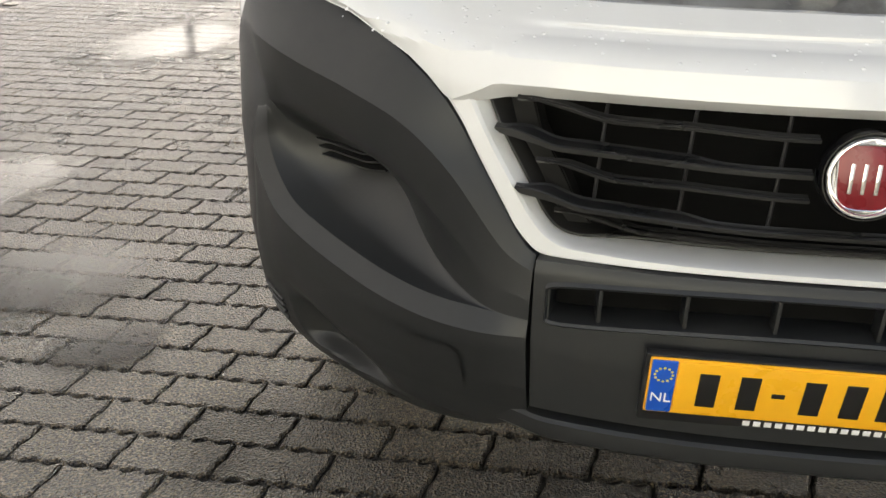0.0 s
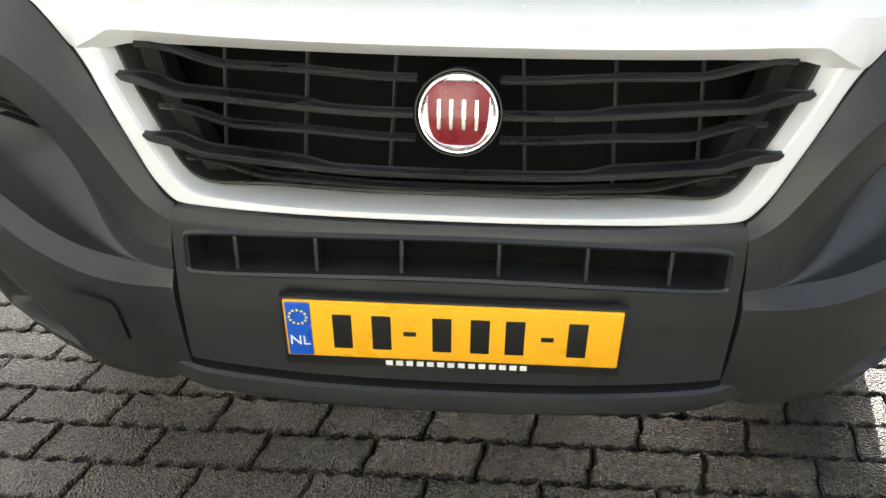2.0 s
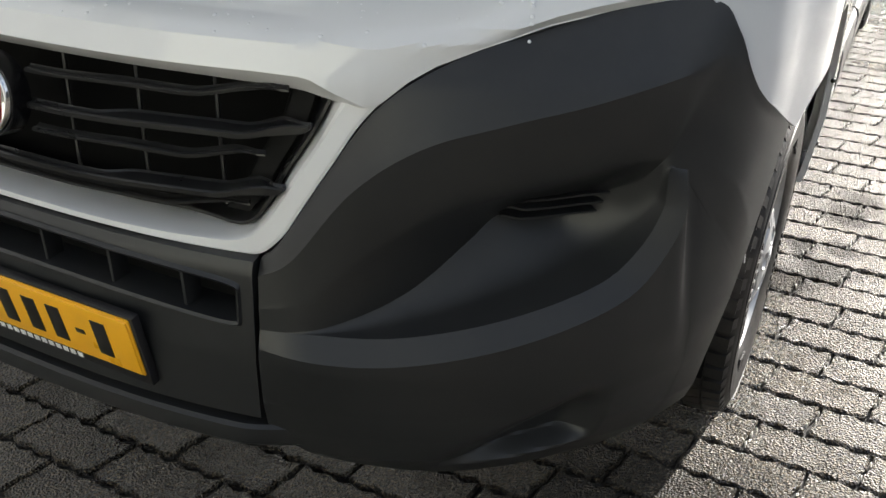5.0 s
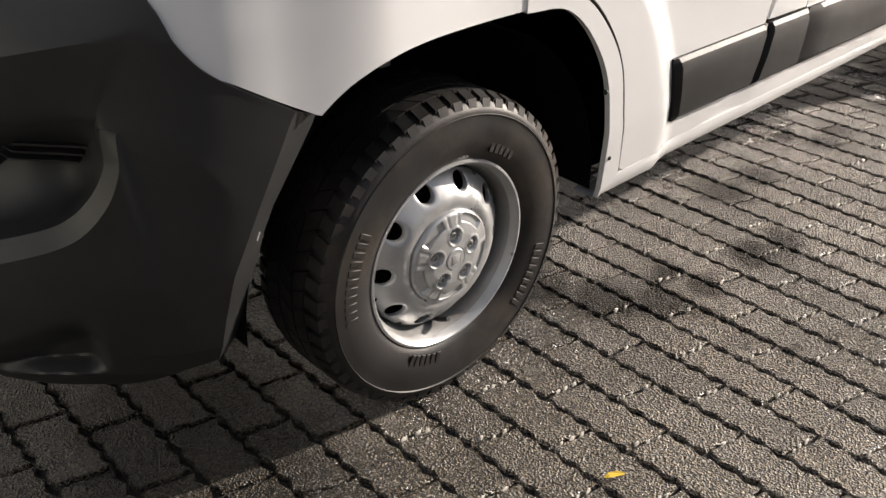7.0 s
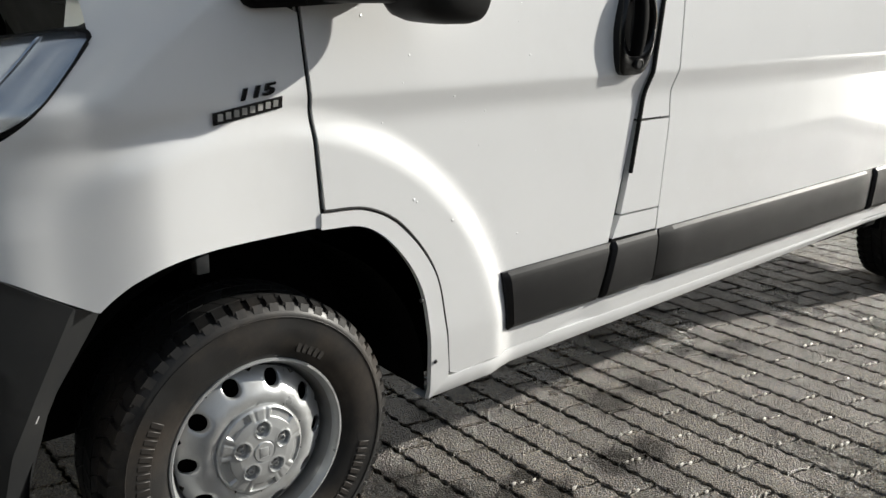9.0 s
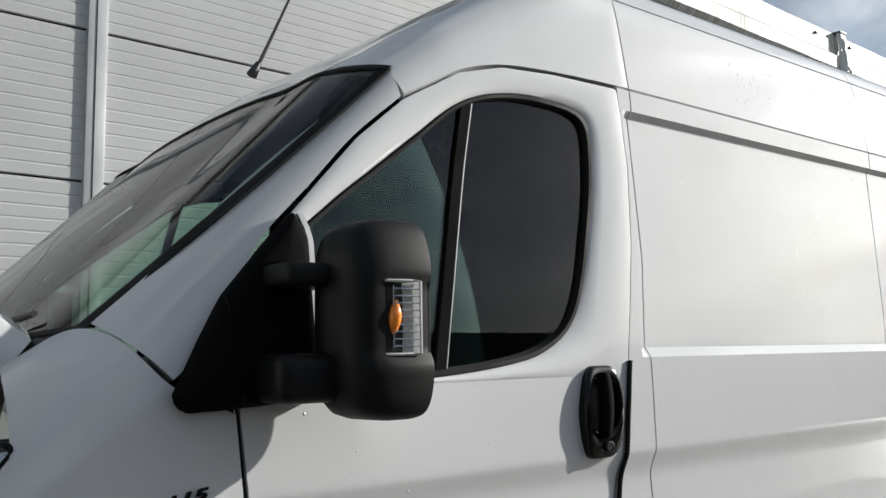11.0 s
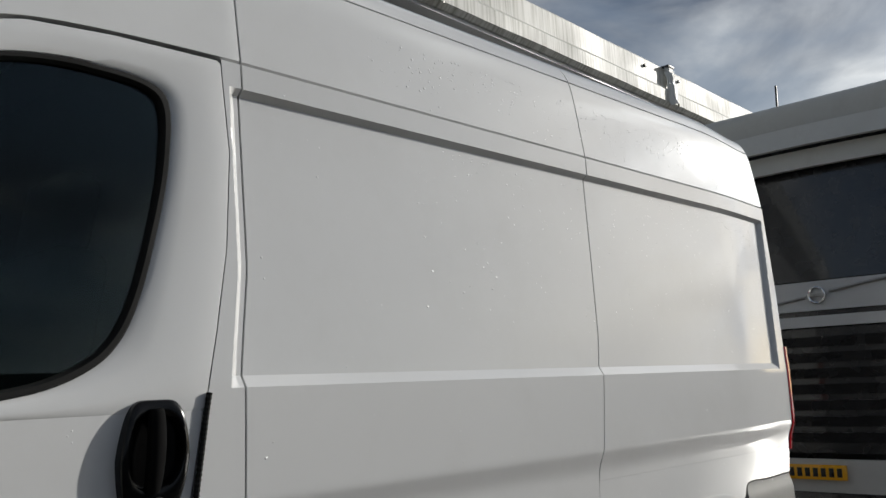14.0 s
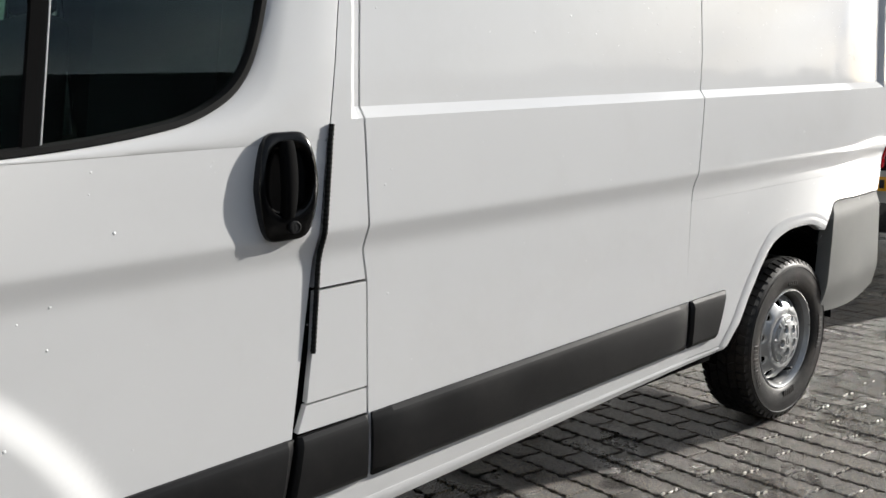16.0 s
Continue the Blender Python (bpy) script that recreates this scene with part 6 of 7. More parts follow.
# ---- wheels ----
def wheel(x, y, side, spin):
    """Steel wheel with a silver cap; outwards is local +x."""
    e = new("wheel")
    e.parent = van
    e["label"] = "silver steel wheel with a muddy tyre"
    e.matrix_local = Matrix.Translation((side * x, y, .338)) @ Matrix.Rotation(0 if side > 0 else math.pi, 4, "Z") @ Matrix.Rotation(spin, 4, "X")
    R = .338
    prof = [(.198, .070), (.205, .088), (.222, .098), (.250, .106), (.282, .1075), (.300, .105), (.304, .1055), (.312, .101), (.322, .094), (.326, .088),
            (.3285, .06), (.3295, .0), (.3285, -.06), (.326, -.088), (.300, -.104), (.25, -.105), (.205, -.088), (.198, -.07)]
    v, f = revolve(prof, 96)
    tyre = link("tyre", v, f, RUBBER, e, "black tyre with mud-brown dust", angle=60)
    # tread: shoulder lugs and three broken ribs in one mesh
    V, Fc = [], []

    def block(a0, a1, x0, x1, r0, r1, skew=0.0, drop=0.0):
        s = len(V)
        for r in (r0, r1):
            for xx, w, dr in ((x0, 0, 0), (x1, 1, drop)):
                for a in (a0, a1):
                    t = a + skew * w
                    rr = r - (dr if r == r1 else 0)
                    V.append((xx, rr * math.cos(t), rr * math.sin(t)))
        Fc.extend([(s + 4, s + 5, s + 7, s + 6), (s, s + 4, s + 6, s + 2), (s + 1, s + 3, s + 7, s + 5), (s + 2, s + 6, s + 7, s + 3), (s, s + 1, s + 5, s + 4)])

    nl = 54
    for i in range(nl):
        a = 2 * math.pi * i / nl
        w = 2 * math.pi / nl
        for sx in (1, -1):
            block(a, a + w * .64, sx * .062, sx * .094, .318, R, sx * .02, .007)
            block(a + w * .10, a + w * .66, sx * .094, sx * .1005, .306, R - .008, 0, .018)
            block(a + w * .3, a + w * 1.22, sx * .024, sx * .058, .32, R, sx * -.05)
        block(a, a + w * .93, -.019, .019, .32, R, .06)
    link("tread", V, Fc, RUBBER, tyre, smooth=False)
    # raised lettering too worn to read, as bars round the sidewall
    for base, count, rad in ((2.6, 11, .266), (5.5, 9, .266), (.9, 5, .240), (4.2, 6, .232)):
        for q in range(count):
            a = base + q * .066
            bm = box((.1040 if rad > .25 else .1000, rad - .014, -.0058), (.1086 if rad > .25 else .1048, rad + .014, .0058), .001, 1)
            o = part("sidewall_bar", bm, RUBBER, tyre)
            o.matrix_local = Matrix.Rotation(a, 4, "X")
    v, f = revolve([(.300, .1052), (.3015, .1075), (.303, .1052)], 96)
    link("sidewall_ring", v, f, RUBBER, tyre)
    # rim
    rim_p = [(.206, .075), (.2085, .086), (.206, .0925), (.201, .0935), (.197, .089), (.192, .074), (.186, .062), (.184, .045), (.181, .028), (.178, .025), (.174, .032)]
    v, f = revolve(rim_p[:6], 96)
    rim = link("rim", v, f, SILVER, e, "dusty silver steel rim")
    v, f = revolve(rim_p[5:], 96)
    link("rim_barrel", v, f, RIMSHADE, rim)
    holes = 10
    dish = lambda r: np.interp(r, [.100, .112, .124, .140, .155, .176], [.050, .056, .053, .044, .032, .014])
    V, Fc = [], []
    m = 28
    for h in range(holes):
        c = 2 * math.pi * h / holes
        w = math.pi / holes
        t = np.linspace(0, 2 * np.pi, m, endpoint=False)
        k = np.maximum(np.abs(np.cos(t)), np.abs(np.sin(t)))
        outer = np.stack([c + w * np.cos(t) / k, .138 + .038 * np.sin(t) / k], -1)
        outer[:, 1] = np.clip(outer[:, 1], .100, .176)
        hole = np.stack([c + .0185 * np.cos(t) / .153, .1530 + .0178 * np.sin(t)], -1)
        s = len(V)
        for g, lift in ((0, 0), (.35, 0), (.7, 0), (.93, 0), (1, -.002), (1, -.012)):
            p = outer + (hole - outer) * g
            for ang, r in p:
                V.append((float(dish(r)) + .032 + lift, r * math.cos(ang), r * math.sin(ang)))
        Fc += [tuple(s + q for q in fc) for fc in quads(6, m, wrap=True)]
    bm = bmesh.new()
    vs_ = [bm.verts.new(q) for q in V]
    for fc in Fc:
        bm.faces.new([vs_[q] for q in fc])
    bmesh.ops.remove_doubles(bm, verts=bm.verts, dist=1e-4)
    part("wheel_disc", bm, SILVER, e, "silver steel disc with round holes", angle=50)
    v, f = revolve([(.166, .012), (.10, .005), (.02, .005)], 48)
    link("drum", v, f, SHADOWBLACK, e)
    # cap with five bolt wells
    cap = new("wheel_cap")
    cap.parent = e
    cap.matrix_local = Matrix.Translation((.025, 0, 0)) @ Matrix.Diagonal((1, .88, .88, 1))
    prof_r = [0, .026, .0265, .0285, .030, .064, .086, .096, .1075, .112, .1155, .1175, .1176]
    prof_x = [.0825, .0822, .0795, .0795, .0805, .0790, .0745, .0725, .0705, .0680, .0640, .058, .048]
    rr_ = np.unique(np.concatenate([np.linspace(.001, .1176, 54), [.0262, .0283, .0878, .0885, .1085, .1092]]))
    aa_ = np.linspace(0, 2 * np.pi, 180, endpoint=False)
    RR, AA = np.meshgrid(rr_, aa_, indexing="ij")
    H = np.interp(RR, prof_r, prof_x)
    bolts = [math.pi / 2 + 2 * math.pi * h / 5 for h in range(5)]
    for b in bolts:
        far_ = np.hypot(RR * np.cos(AA) - .058 * math.cos(b), RR * np.sin(AA) - .058 * math.sin(b))
        H = H - .012 * (1 - step(.0155, .0200, far_)) + .0012 * np.exp(-((far_ - .0215) / .0025) ** 2)
        turn = np.abs((AA - b - math.pi / 5 + math.pi) % (2 * math.pi) - math.pi)
        H = H - .0055 * (1 - step(.30, .36, turn)) * step(.0875, .0890, RR) * (1 - step(.1080, .1095, RR))
        turn = np.abs((AA - b + math.pi) % (2 * math.pi) - math.pi)
        H = H - .003 * np.exp(-((turn - .155) / .02) ** 2) * step(.080, .083, RR) * (1 - step(.1095, .112, RR))
    P = np.stack([H, RR * np.cos(AA), RR * np.sin(AA)], -1)
    link("cap_plate", list(P.reshape(-1, 3)), quads(len(rr_), 180, wrap=True), SILVER, cap, "silver wheel cap", angle=40)
    for b in bolts:
        M = Matrix.Translation((-.010, .058 * math.cos(b), .058 * math.sin(b)))
        v, f = revolve([(.0098, .0765), (.0098, .0835), (.0060, .0850), (.0052, .081), (.0005, .081)], 6)
        o = link("wheel_bolt", v, f, STEEL, cap)
        o.matrix_local = M
    part("cap_emblem", box((.080, -.013, -.013), (.0835, .013, .013), .003), SILVER, cap)
    v, f = tube([(.040, .0, -.178), (.062, .002, -.172), (.085, .004, -.160)], .0055, 8)
    link("valve", v, f, BLACK, e, "black valve stem")


for y, sp in ((.985, .0), (4.445, .45)):
    for sd in (1, -1):
        wheel(.895 if y < 2 else .89, y, sd, sp)

# ---- ground ----
ground = link("ground", [(-300, -300, -.011), (300, -300, -.011), (300, 300, -.011), (-300, 300, -.011)], [(0, 1, 2, 3)], JOINT, smooth=False)
tagged(ground, "dark wet sand bed under the paving", "ground", kind="structure")
GX, GY, SL, SWID = 1.053, 1.680, .2225, .1125
X0, X1, Y0, Y1 = -4.2, 4.0, -2.6, 9.6
far = []
B = 250
for lo, hi in (((-B, -B), (B, Y0)), ((-B, Y1), (B, B)), ((-B, Y0), (X0, Y1)), ((X1, Y0), (B, Y1))):
    far.append((lo, hi))
V, Fc = [], []
for lo, hi in far:
    s = len(V)
    V += [(lo[0], lo[1], 0), (hi[0], lo[1], 0), (hi[0], hi[1], 0), (lo[0], hi[1], 0)]
    Fc.append((s, s + 1, s + 2, s + 3))
tagged(link("pavement", V, Fc, FARPAVING, smooth=False), "wet grey block paving reaching into the distance", "pavement", kind="structure")


def wave(x):
    """The toothed long joint; every row shares it, so that the blocks interlock."""
    q = x / (SL / 4)
    tri = 2 * np.abs(2 * (q - np.floor(q + .5))) - 1
    return .0055 * np.clip(tri * 1.25, -1, 1)


def cut(v):
    """The short joint leans and steps once."""
    return .010 * (v - .5) + .005 * np.clip((v - .5) * 8, -1, 1)


def block_mesh(seed):
    """One paver about its middle: toothed outline, worn chamfer, sides down into the joint."""
    rr = np.random.RandomState(seed)
    g = .0031
    xs = np.linspace(-SL / 2, SL / 2, 17)
    vs = np.linspace(0, 1, 6)[1:-1]
    low = [(x + cut(0.0), -SWID / 2 + wave(x + SL / 8) + g) for x in xs]
    high = [(x + cut(1.0), SWID / 2 + wave(x + SL / 8) - g) for x in xs[::-1]]
    right = [(SL / 2 + cut(q), -SWID / 2 + SWID * q) for q in vs]
    left = [(-SL / 2 + cut(q), -SWID / 2 + SWID * q) for q in vs[::-1]]
    ring = np.array(low + right + high + left)
    c = ring * np.array([1 - 2 * g / SL, 1.0])
    c = c + rr.normal(0, .0006, c.shape)
    inner = c * np.array([1 - .010 / SL, 1 - .011 / SWID])
    n = len(c)
    V = [(x, y, -.018) for x, y in c] + [(x, y, -.0042) for x, y in c] + [(x, y, rr.normal(0, .0003)) for x, y in inner]
    return V, quads(3, n, wrap=True) + [tuple(range(2 * n, 3 * n))], n


MESHES = []
for sdn in range(6):
    Vb, Fb, nb = block_mesh(sdn)
    me = bpy.data.meshes.new("paver")
    me.from_pydata(Vb, [], Fb)
    me.materials.append(PAVER)
    MESHES.append((me, np.array(Vb), Fb))

NEAR = []
JV, JF, jn = [], [], 0
rg = np.random.RandomState(5)
k0, k1 = int(math.floor((Y0 - GY) / SWID)) + 1, int(math.floor((Y1 - GY) / SWID))
for k in range(k0, k1):
    yc = GY + (k + .5) * SWID
    off = GX + (SL / 2 if k % 2 else 0)
    i0, i1 = int(math.ceil((X0 - off) / SL)), int(math.floor((X1 - off) / SL))
    for i in range(i0, i1):
        xc = off + (i + .5) * SL
        idx = rg.randint(6)
        z, tx, ty = rg.normal(0, .0009), rg.normal(0, .006), rg.normal(0, .004)
        front = -.95 < xc < .95 and -.12 < yc < .52
        beside = 1.02 < xc < 1.95 and .62 < yc < 2.05
        left = -1.9 < xc < -.95 and .1 < yc < .95
        if (front or beside or left) and len(NEAR) < 300:
            NEAR.append((idx, xc, yc, z, tx, ty))
            continue
        Vb = MESHES[idx][1]
        P = Vb + np.array([xc, yc, z])
        P[:, 2] += tx * Vb[:, 0] + ty * Vb[:, 1]
        JV.append(P)
        JF += [tuple(q + jn for q in fc) for fc in MESHES[idx][2]]
        jn += len(Vb)
tagged(link("block_paving", list(np.concatenate(JV)), JF, PAVER, smooth=False), "wet grey interlocking concrete paving blocks", "paving", kind="stuff")

# pale crumbs that imitate sun glints in the short joints beside the van
GLINTCRUMB = mat("pale_glint_crumb", (0.52, 0.49, 0.44), 0.40, var=0.12, scale=60)
rc = np.random.RandomState(12)
CV, CF = [], []
for k in range(int((.7 - GY) / SWID), int((8.6 - GY) / SWID)):
    off = GX + (SL / 2 if k % 2 else 0)
    for i in range(-1, 14):
        for q in (.27, .50, .74):
            if rc.uniform() < .22:
                continue
            x, y = off + i * SL + cut(q) + rc.normal(0, .003), GY + (k + q) * SWID + rc.normal(0, .004)
            if x < 1.0:
                continue
            r = rc.uniform(.0030, .0052) * (.6 + .4 * float(step(1.2, 3.2, y)))
            s = len(CV)
            for z, g in ((-.006, 1.0), (.0012, 1.0), (.0040, .5)):
                for u in range(6):
                    a = u * math.pi / 3 + rc.uniform(-.3, .3)
                    CV.append((x + r * g * rc.uniform(.6, 1.2) * math.cos(a), y + r * g * rc.uniform(1.8, 3.6) * math.sin(a), z))
            CF += [tuple(s + w for w in fc) for fc in quads(3, 6, wrap=True)] + [tuple(s + 12 + u for u in range(6))]
tagged(link("lime_crumbs", CV, CF, GLINTCRUMB), "pale crumbs that imitate sun glints in the joints of the paving", "crumbs", kind="stuff")

# film of water lying on the blocks
def puddle(cx, cy, rx, ry, turn):
    a = np.linspace(0, 2 * np.pi, 60, endpoint=False)
    o = link("puddle", [(math.cos(q), math.sin(q), 0) for q in a], [tuple(range(60))], WATER, smooth=False)
    o.matrix_world = Matrix.Translation((cx, cy, .0022)) @ Matrix.Rotation(turn, 4, "Z") @ Matrix.Diagonal((rx, ry, 1, 1))
    o.visible_shadow = False
    tagged(o, "thin film of rain water on the paving", "puddle", group="puddles", kind="structure")


puddle(-1.82, .98, .46, .30, .3)
puddle(-2.40, 1.62, .42, .32, 1.0)
puddle(-1.50, .66, .24, .14, .5)
puddle(-2.62, 3.75, .75, .50, 1.2)

# oil-dark wet spots and painted shade are in the blocks' own colour; a fallen leaf lies beside the front wheel
P = np.array([(-.022, -.004, .004), (-.01, -.007, .006), (.012, -.006, .007), (.026, 0, .005), (.012, .007, .008), (-.01, .006, .007)])
leaf = link("fallen_leaf", [tuple(p) for p in P], [(0, 1, 2, 3, 4, 5)], LEAF, smooth=False)
leaf.modifiers.new("thick", "SOLIDIFY").thickness = .0008
leaf.matrix_world = Matrix.Translation((1.404, 1.039, .002)) @ Matrix.Rotation(1.0, 4, "Z")
tagged(leaf, "small yellow fallen leaf lying on paving", "leaf")

# ---- unseen plain walls added round the yard: pale bounces light, dark blocks it ----
tagged(part("bounce_wall_south", box((-14, -7.8, -.02), (2.5, -7.5, 5.2)), BOUNCEWALL, smooth=False), "unseen plain pale green wall added to bounce light onto the van", "wall", kind="structure")
tagged(part("blocker_wall_southeast", box((2.5, -7.8, -.02), (13.3, -7.5, 5.2)), BLOCKERWALL, smooth=False), "unseen plain dark wall added facing the van to block light", "wall", kind="structure")
tagged(part("blocker_wall_east", box((13.0, -7.5, -.02), (13.3, 70, 3.7)), BLOCKERWALL, smooth=False), "unseen plain dark wall added beside the van to block light", "wall", kind="structure")

# ---- workshop behind the van ----
YAW = math.atan(.036)
hall = thing("workshop_building", "grey ribbed panel building with a white roof gutter", "building", at=(-4.0, 4.5, 0))
hall.rotation_euler = (0, 0, YAW)
# local: y along the wall, x towards the van, wall face at x = -.35
Y_A, Y_B = -16.0, 15.2
part("wall_core", box((-6.0, Y_A, 0), (-.42, Y_B, 6.25)), SHADOWBLACK, hall)
cols = [-13.9, -8.0, -2.13, 3.78, 9.75, 15.1]
heights = [0, 1.50, 2.70, 3.90, 5.15, 6.30]


def wall_panel(y0, y1, z0, z1):
    """A panel with shallow ribs across it every nine centimetres."""
    zs, xs = [z0 + .006], [-.372]
    n = max(1, int((z1 - z0) / .094))
    for q in range(n):
        z = z0 + .012 + (z1 - z0 - .024) * q / n
        h = (z1 - z0 - .024) / n
        for u, x in ((0, -.352), (.80, -.350), (.86, -.3555), (.94, -.3555)):
            zs.append(z + u * h)
            xs.append(x)
    zs.append(z1 - .006)
    xs.append(-.372)
    P = np.stack([np.stack([np.array(xs), np.full(len(xs), y), np.array(zs)], -1) for y in (y0 + .004, y1 - .004)])
    me_v, me_f = list(P.reshape(-1, 3)), quads(2, len(xs))
    s = len(me_v)
    me_v += [(-.42, y0 + .004, z0 + .006), (-.42, y0 + .004, z1 - .006), (-.42, y1 - .004, z1 - .006), (-.42, y1 - .004, z0 + .006)]
    k = len(xs)
    me_f += [(s, s + 1, k - 1, 0), (s + 3, s + 2, 2 * k - 1, k)]
    return link("wall_panel", me_v, me_f, WALLPANEL, hall, smooth=False)


for a, b in zip(cols[:-1], cols[1:]):
    for lo, hi in zip(heights[:-1], heights[1:]):
        wall_panel(a + .06, b - .06, lo, hi)
for c in cols:
    part("column_trim", box((-.37, c - .075, 0), (-.315, c + .075, 6.2), .006), TRIM, hall, "silver column trim")
    part("trim_groove", box((-.33, c - .02, 0), (-.312, c - .008, 6.2)), DARKTRIM, hall)
part("soffit", box((-.42, Y_A, 6.02), (.0, Y_B, 6.06)), DARKTRIM, hall)
prof = [(-.02, 5.80), (.02, 5.80), (.085, 5.86), (.085, 6.06), (.020, 6.13), (.010, 6.47), (-.02, 6.50), (-.30, 6.52)]
ys = np.linspace(Y_A, Y_B, 140)
P = np.stack([np.stack([np.full(140, x), ys, z + .004 * np.sin(ys * 3.1 + i)], -1) for i, (x, z) in enumerate(prof)])
link("gutter", list(P.reshape(-1, 3)), quads(len(prof), 140), GUTTER, hall, "white gutter with dirty streaks", angle=25)
part("gutter_underside", box((-.36, Y_A, 5.75), (-.01, Y_B, 5.80)), WALLPANEL, hall)
part("roof", box((-6.0, Y_A, 6.45), (-.25, Y_B, 6.53)), TRIM, hall)
for c in (-8.0, -2.13, 3.80, 9.75):
    # crumpled white wrap over each gutter outlet, and its dark clip
    rr = np.random.RandomState(int(c * 10) + 200)
    n1, n2 = 9, 8
    V = []
    for q in range(n2):
        z = 6.48 - .66 * q / (n2 - 1)
        for r in range(n1):
            y = c - .13 + .26 * r / (n1 - 1)
            V.append((.05 + .075 * math.sin(math.pi * r / (n1 - 1)) + .06 * q / n2 + rr.uniform(-.02, .02), y + .05 * q / n2 + rr.uniform(-.012, .012), z + rr.uniform(-.015, .015)))
    link("outlet_wrap", V, quads(n2, n1), CLOTH, hall, "crumpled white wrap over the gutter outlet", angle=20)
    part("clip", box((-.02, c - .11, 6.47), (.13, c + .10, 6.505), .008), BLACK, hall)
    for off in (-.75, .42):
        part("gutter_bolt", box((.0, c + off - .03, 6.33), (.05, c + off + .03, 6.37), .01), BLACK, hall)
    for off in (-.10, .06):
        part("downpipe_strap", box((-.33, c + off - .045, 5.5), (-.24, c + off + .02, 5.78), .006), TRIM, hall)

# ---- lorry parked behind the van ----
lorry = thing("lorry", "dark lorry cab with silver panel and black grille", "lorry", at=(.05, 8.0, 0))


def cab_face(x0, x1, z0, z1, y0, mat_, nm, lean=.0, bow=.10, parent=None, label="", thick=.05):
    xs, zs = np.linspace(x0, x1, 24), np.linspace(z0, z1, 8)
    X, Z = np.meshgrid(xs, zs)
    Yv = y0 + bow * (X / 1.25) ** 2 + lean * (Z - z0)
    P = np.stack([X, Yv, Z], -1)
    return sheet(nm, P, P + np.array([0, thick, 0]), mat_, parent or lorry, label)


part("cab_body", box((-1.22, .22, .55), (1.22, 2.2, 3.25), .08, 3), TRUCKPAINT, lorry, "dark lorry cab")
part("roof_cap", box((-1.18, .35, 3.2), (1.18, 2.1, 3.55), .10, 3), TRUCKWHITE, lorry)
cab_face(-1.14, 1.14, 2.01, 2.90, .06, TRUCKPAINT, "windscreen", lean=.12, bow=.13, label="dark lorry windscreen")
cab_face(-1.2, 1.2, 2.90, 3.05, .06, TRUCKWHITE, "screen_header", lean=.12, bow=.13)
cab_face(-1.2, 1.2, 3.06, 3.24, -.04, TRUCKWHITE, "sun_visor", lean=.5, bow=.12, label="off-white sun visor")
cab_face(-1.2, 1.2, 1.775, 2.0, .04, TRUCKSILVER, "upper_panel", bow=.12, label="silver panel under the windscreen")
cab_face(-1.2, 1.2, 1.735, 1.770, .06, TRUCKPAINT, "panel_gap", bow=.12)
cab_face(-1.2, 1.2, 1.650, 1.733, .03, TRUCKSILVER, "lower_panel", bow=.12)
gr = cab_face(-1.0, 1.0, .70, 1.64, .10, TRUCKPAINT, "grille_back", bow=.12, label="black lorry grille")
for q in range(7):
    z = .78 + .12 * q
    cab_face(-.98, .98, z, z + .075, .045, TRUCKPAINT, "slat", lean=-.25, bow=.12, parent=gr, thick=.06)
for sx in (-1, 1):
    cab_face(*((1.0, 1.22) if sx > 0 else (-1.22, -1.0)), .70, 1.64, .04, TRUCKPAINT, "corner_panel", bow=.12)
    part("headlight", box((.78 * sx - .18, .10, .72), (.78 * sx + .18, .2, .92), .03), GLOSSBLACK, lorry)
cab_face(-1.22, 1.22, .42, .66, .02, TRUCKWHITE, "front_bumper", bow=.13, label="off-white lorry bumper")
part("bumper_valance", box((-1.15, .16, .16), (1.15, .6, .42), .03), TRUCKPAINT, lorry)
# round emblem with a slanting bar
a = np.linspace(0, 2 * np.pi, 40, endpoint=False)
v, f = tube(np.array([(.09 + .060 * math.cos(q), .02, 1.89 + .060 * math.sin(q)) for q in np.append(a, a[0])]), .010, 8)
em = link("emblem_ring", v, f, CHROME, lorry, "round chrome emblem")
part("emblem_plate", box((-.054, -.01, -.014), (.054, .012, .014), .004, 2, Matrix.Translation((.09, .018, 1.89))), STEEL, em)
v, f = tube([(-.55, .05, 1.795), (.0, .03, 1.88)], .014, 6)
link("slanting_bar", v, f, STEEL, lorry)
v, f = tube([(.18, .03, 1.915), (.78, .06, 2.0)], .014, 6)
link("slanting_bar", v, f, STEEL, lorry)
lp = part("lorry_plate", box((-.33, -.03, .515), (.19, -.005, .625), .004), YELLOW, lorry, "orange-yellow number plate")
for q in range(8):
    part("plate_bar", box((-.29 + .059 * q, -.035, .538), (-.255 + .059 * q, -.028, .602), .001), INK, lp)
for x in (-.9, .9):
    v, f = revolve([(.50, -.14), (.50, .14), (.36, .15), (.30, .10)], 40)
    o = link("front_tyre", v, f, RUBBER, lorry, "black lorry tyre")
    o.location = (x * 1.1, 1.35, .50)
part("chassis", box((-.45, 1.0, .55), (.45, 7.5, .95)), TRUCKPAINT, lorry)
part("box_body", box((-1.25, 2.6, 1.05), (1.25, 9.0, 3.5), .05), TRUCKSILVER, lorry, "grey lorry body")
for x in (-.9, .9):
    v, f = revolve([(.50, -.2), (.50, .2), (.36, .2), (.30, .10)], 40)
    o = link("rear_tyre", v, f, RUBBER, lorry, "black lorry tyre")
    o.location = (x * 1.1, 6.3, .50)
v, f = tube([(-.30, .6, 3.5), (-.30, .62, 3.80)], .010, 6)
link("aerial", v, f, BLACK, lorry)

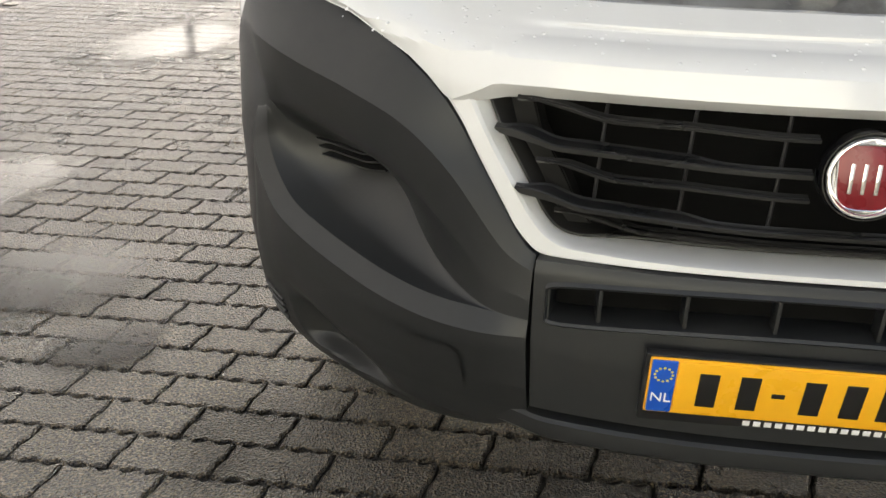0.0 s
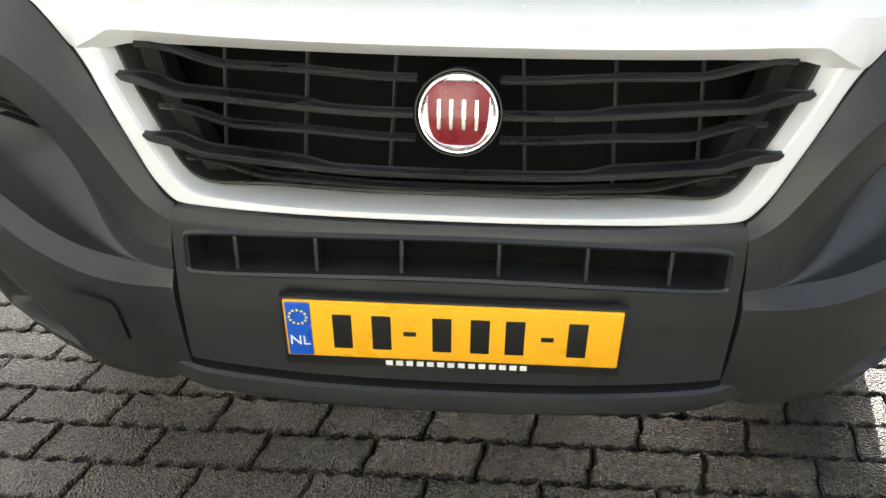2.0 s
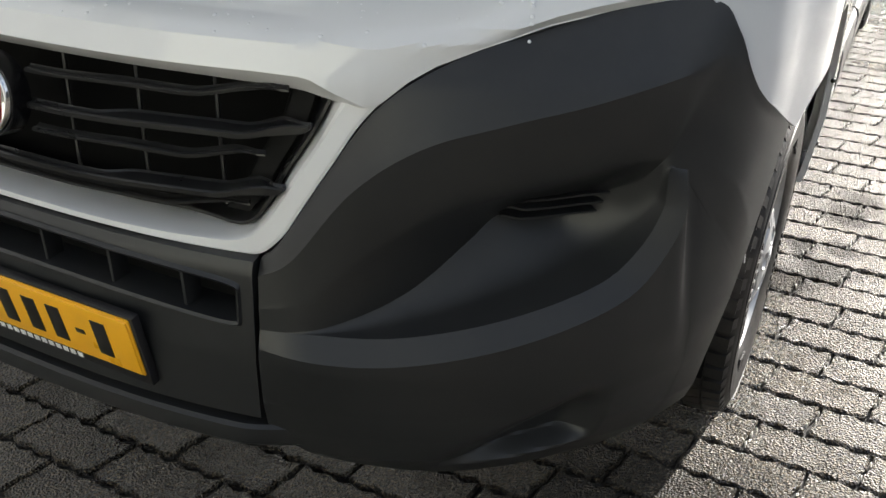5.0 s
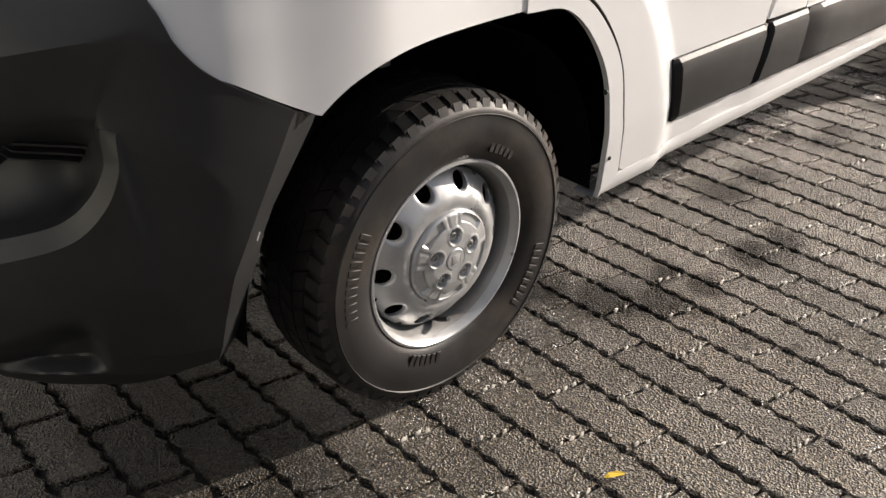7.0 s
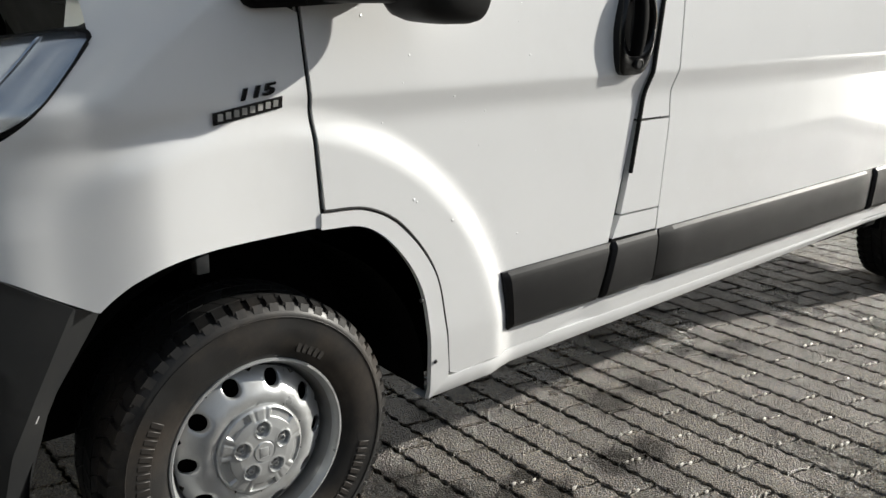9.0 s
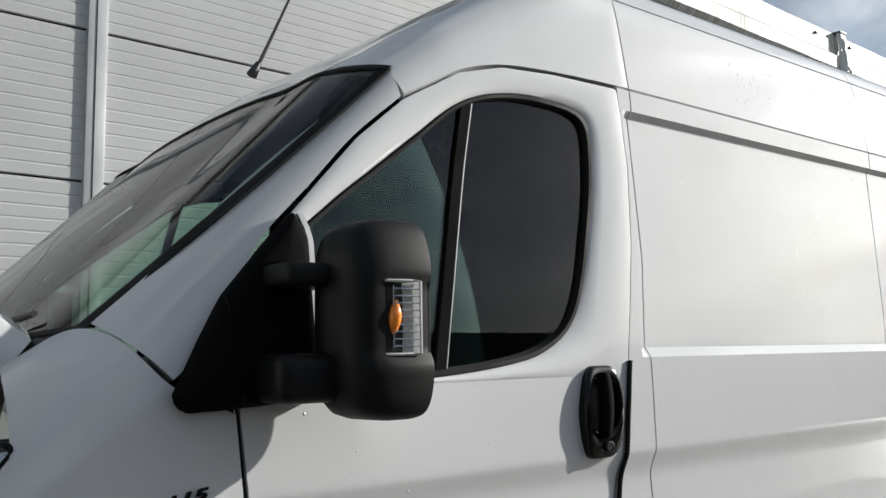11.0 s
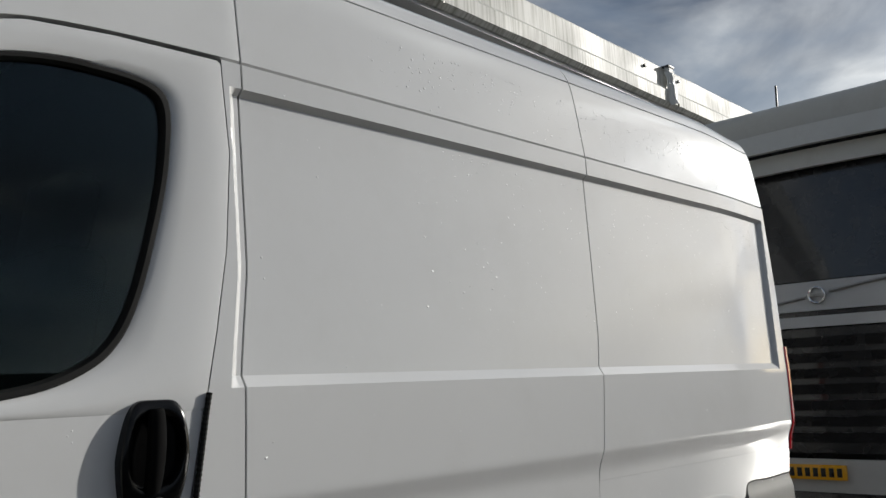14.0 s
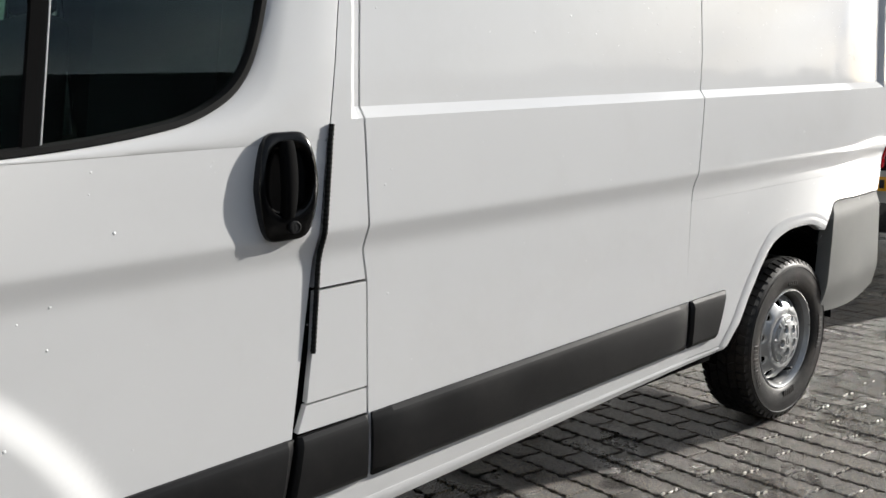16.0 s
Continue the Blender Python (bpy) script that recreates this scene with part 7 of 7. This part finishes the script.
# ---- small marks and rain ----
pts = []
scr_v, scr_f = [], []
for s0, z0, s1, z1 in ((1.197, .553, 1.206, .558), (1.190, .532, 1.199, .537), (1.213, .548, 1.219, .560)):
    ss2, zz2 = np.linspace(s0, s1, 5), np.linspace(z0, z1, 5)
    v, f = tube(nose(ss2, zz2, np.linspace(.001, -.003, 5)), .0011, 5)
    k = len(scr_v)
    scr_v += v
    scr_f += [tuple(q + k for q in fc) for fc in f]
link("scuff_mark", scr_v, scr_f, MARK, van, "pale scuffs on the bumper edge")


def drops(count, place, seed, size):
    rr = np.random.RandomState(seed)
    V, Fc = [], []
    for _ in range(count):
        p, nrm = place(rr)
        r = size * rr.uniform(.45, 1.3) ** 1.5
        t1 = np.cross(nrm, (0.31, .2, .93))
        t1 /= np.linalg.norm(t1)
        t2 = np.cross(nrm, t1)
        s = len(V)
        for h, g in ((0, 1.0), (.16, .8), (.25, .4)):
            for q in range(7):
                a2 = 2 * math.pi * q / 7
                V.append(p + r * g * (math.cos(a2) * t1 + math.sin(a2) * t2) + nrm * r * h)
        V.append(p + nrm * r * .29)
        for h in range(2):
            for q in range(7):
                Fc.append((s + 7 * h + q, s + 7 * h + (q + 1) % 7, s + 7 * h + 7 + (q + 1) % 7, s + 7 * h + 7 + q))
        for q in range(7):
            Fc.append((s + 14 + q, s + 14 + (q + 1) % 7, s + 21))
    return V, Fc


def on_shelf(rr):
    s, z = rr.uniform(-.8, .8), rr.uniform(.926, .985)
    p, q, r = nose(s, z, .001), nose(s + .004, z, .001), nose(s, z + .004, .001)
    n = np.cross(q - p, r - p)
    return p + 0 * n, n / np.linalg.norm(n) * (1 if n[2] > 0 else -1)


def on_side(rr):
    while True:
        y, z = rr.uniform(1.2, 5.3), rr.uniform(.7, 2.1)
        if rr.uniform() < .25 + .75 * (y > 3.7) * (z > 1.4) and not (y < 2.25 and z > 1.28):
            break
    return flank(y, z, float(inset(y, z)) if y > 2.35 else 0.0), np.array([.995, 0, .1])


def on_rear(rr):
    y = 5.25 - 2.3 * rr.uniform() ** 1.3
    z = 2.03 - .62 * rr.uniform() ** 1.6
    return flank(y, z, float(inset(y, z))), np.array([.97, .15, .15])


def on_roof(rr):
    y, ph = 5.3 - 2.5 * rr.uniform() ** 1.4, rr.uniform(.0, .22) ** 2
    p = section(np.array([y]), np.array([ph]))[0]
    return p, np.array([.95, 0, .3])


BEAD = mat("water_bead", (0.74, 0.745, 0.75), 0.27, var=.02, rough_var=.02, spec=1.0)
for place, count, seed, size in ((on_shelf, 220, 3, .0024), (on_side, 420, 4, .0026), (on_roof, 520, 6, .0034), (on_rear, 620, 9, .0030)):
    v, f = drops(count, place, seed, size)
    tagged(link("rain_water", v, f, BEAD, van, "beads of rain water"), kind="stuff")

# ---- paving blocks nearest the walk, one by one ----
for idx, xc, yc, z, tx, ty in NEAR:
    o = new("paver", MESHES[idx][0])
    o.parent = ground
    o.matrix_local = Matrix.Translation((xc, yc, z)) @ Euler((ty, -tx, 0)).to_matrix().to_4x4()
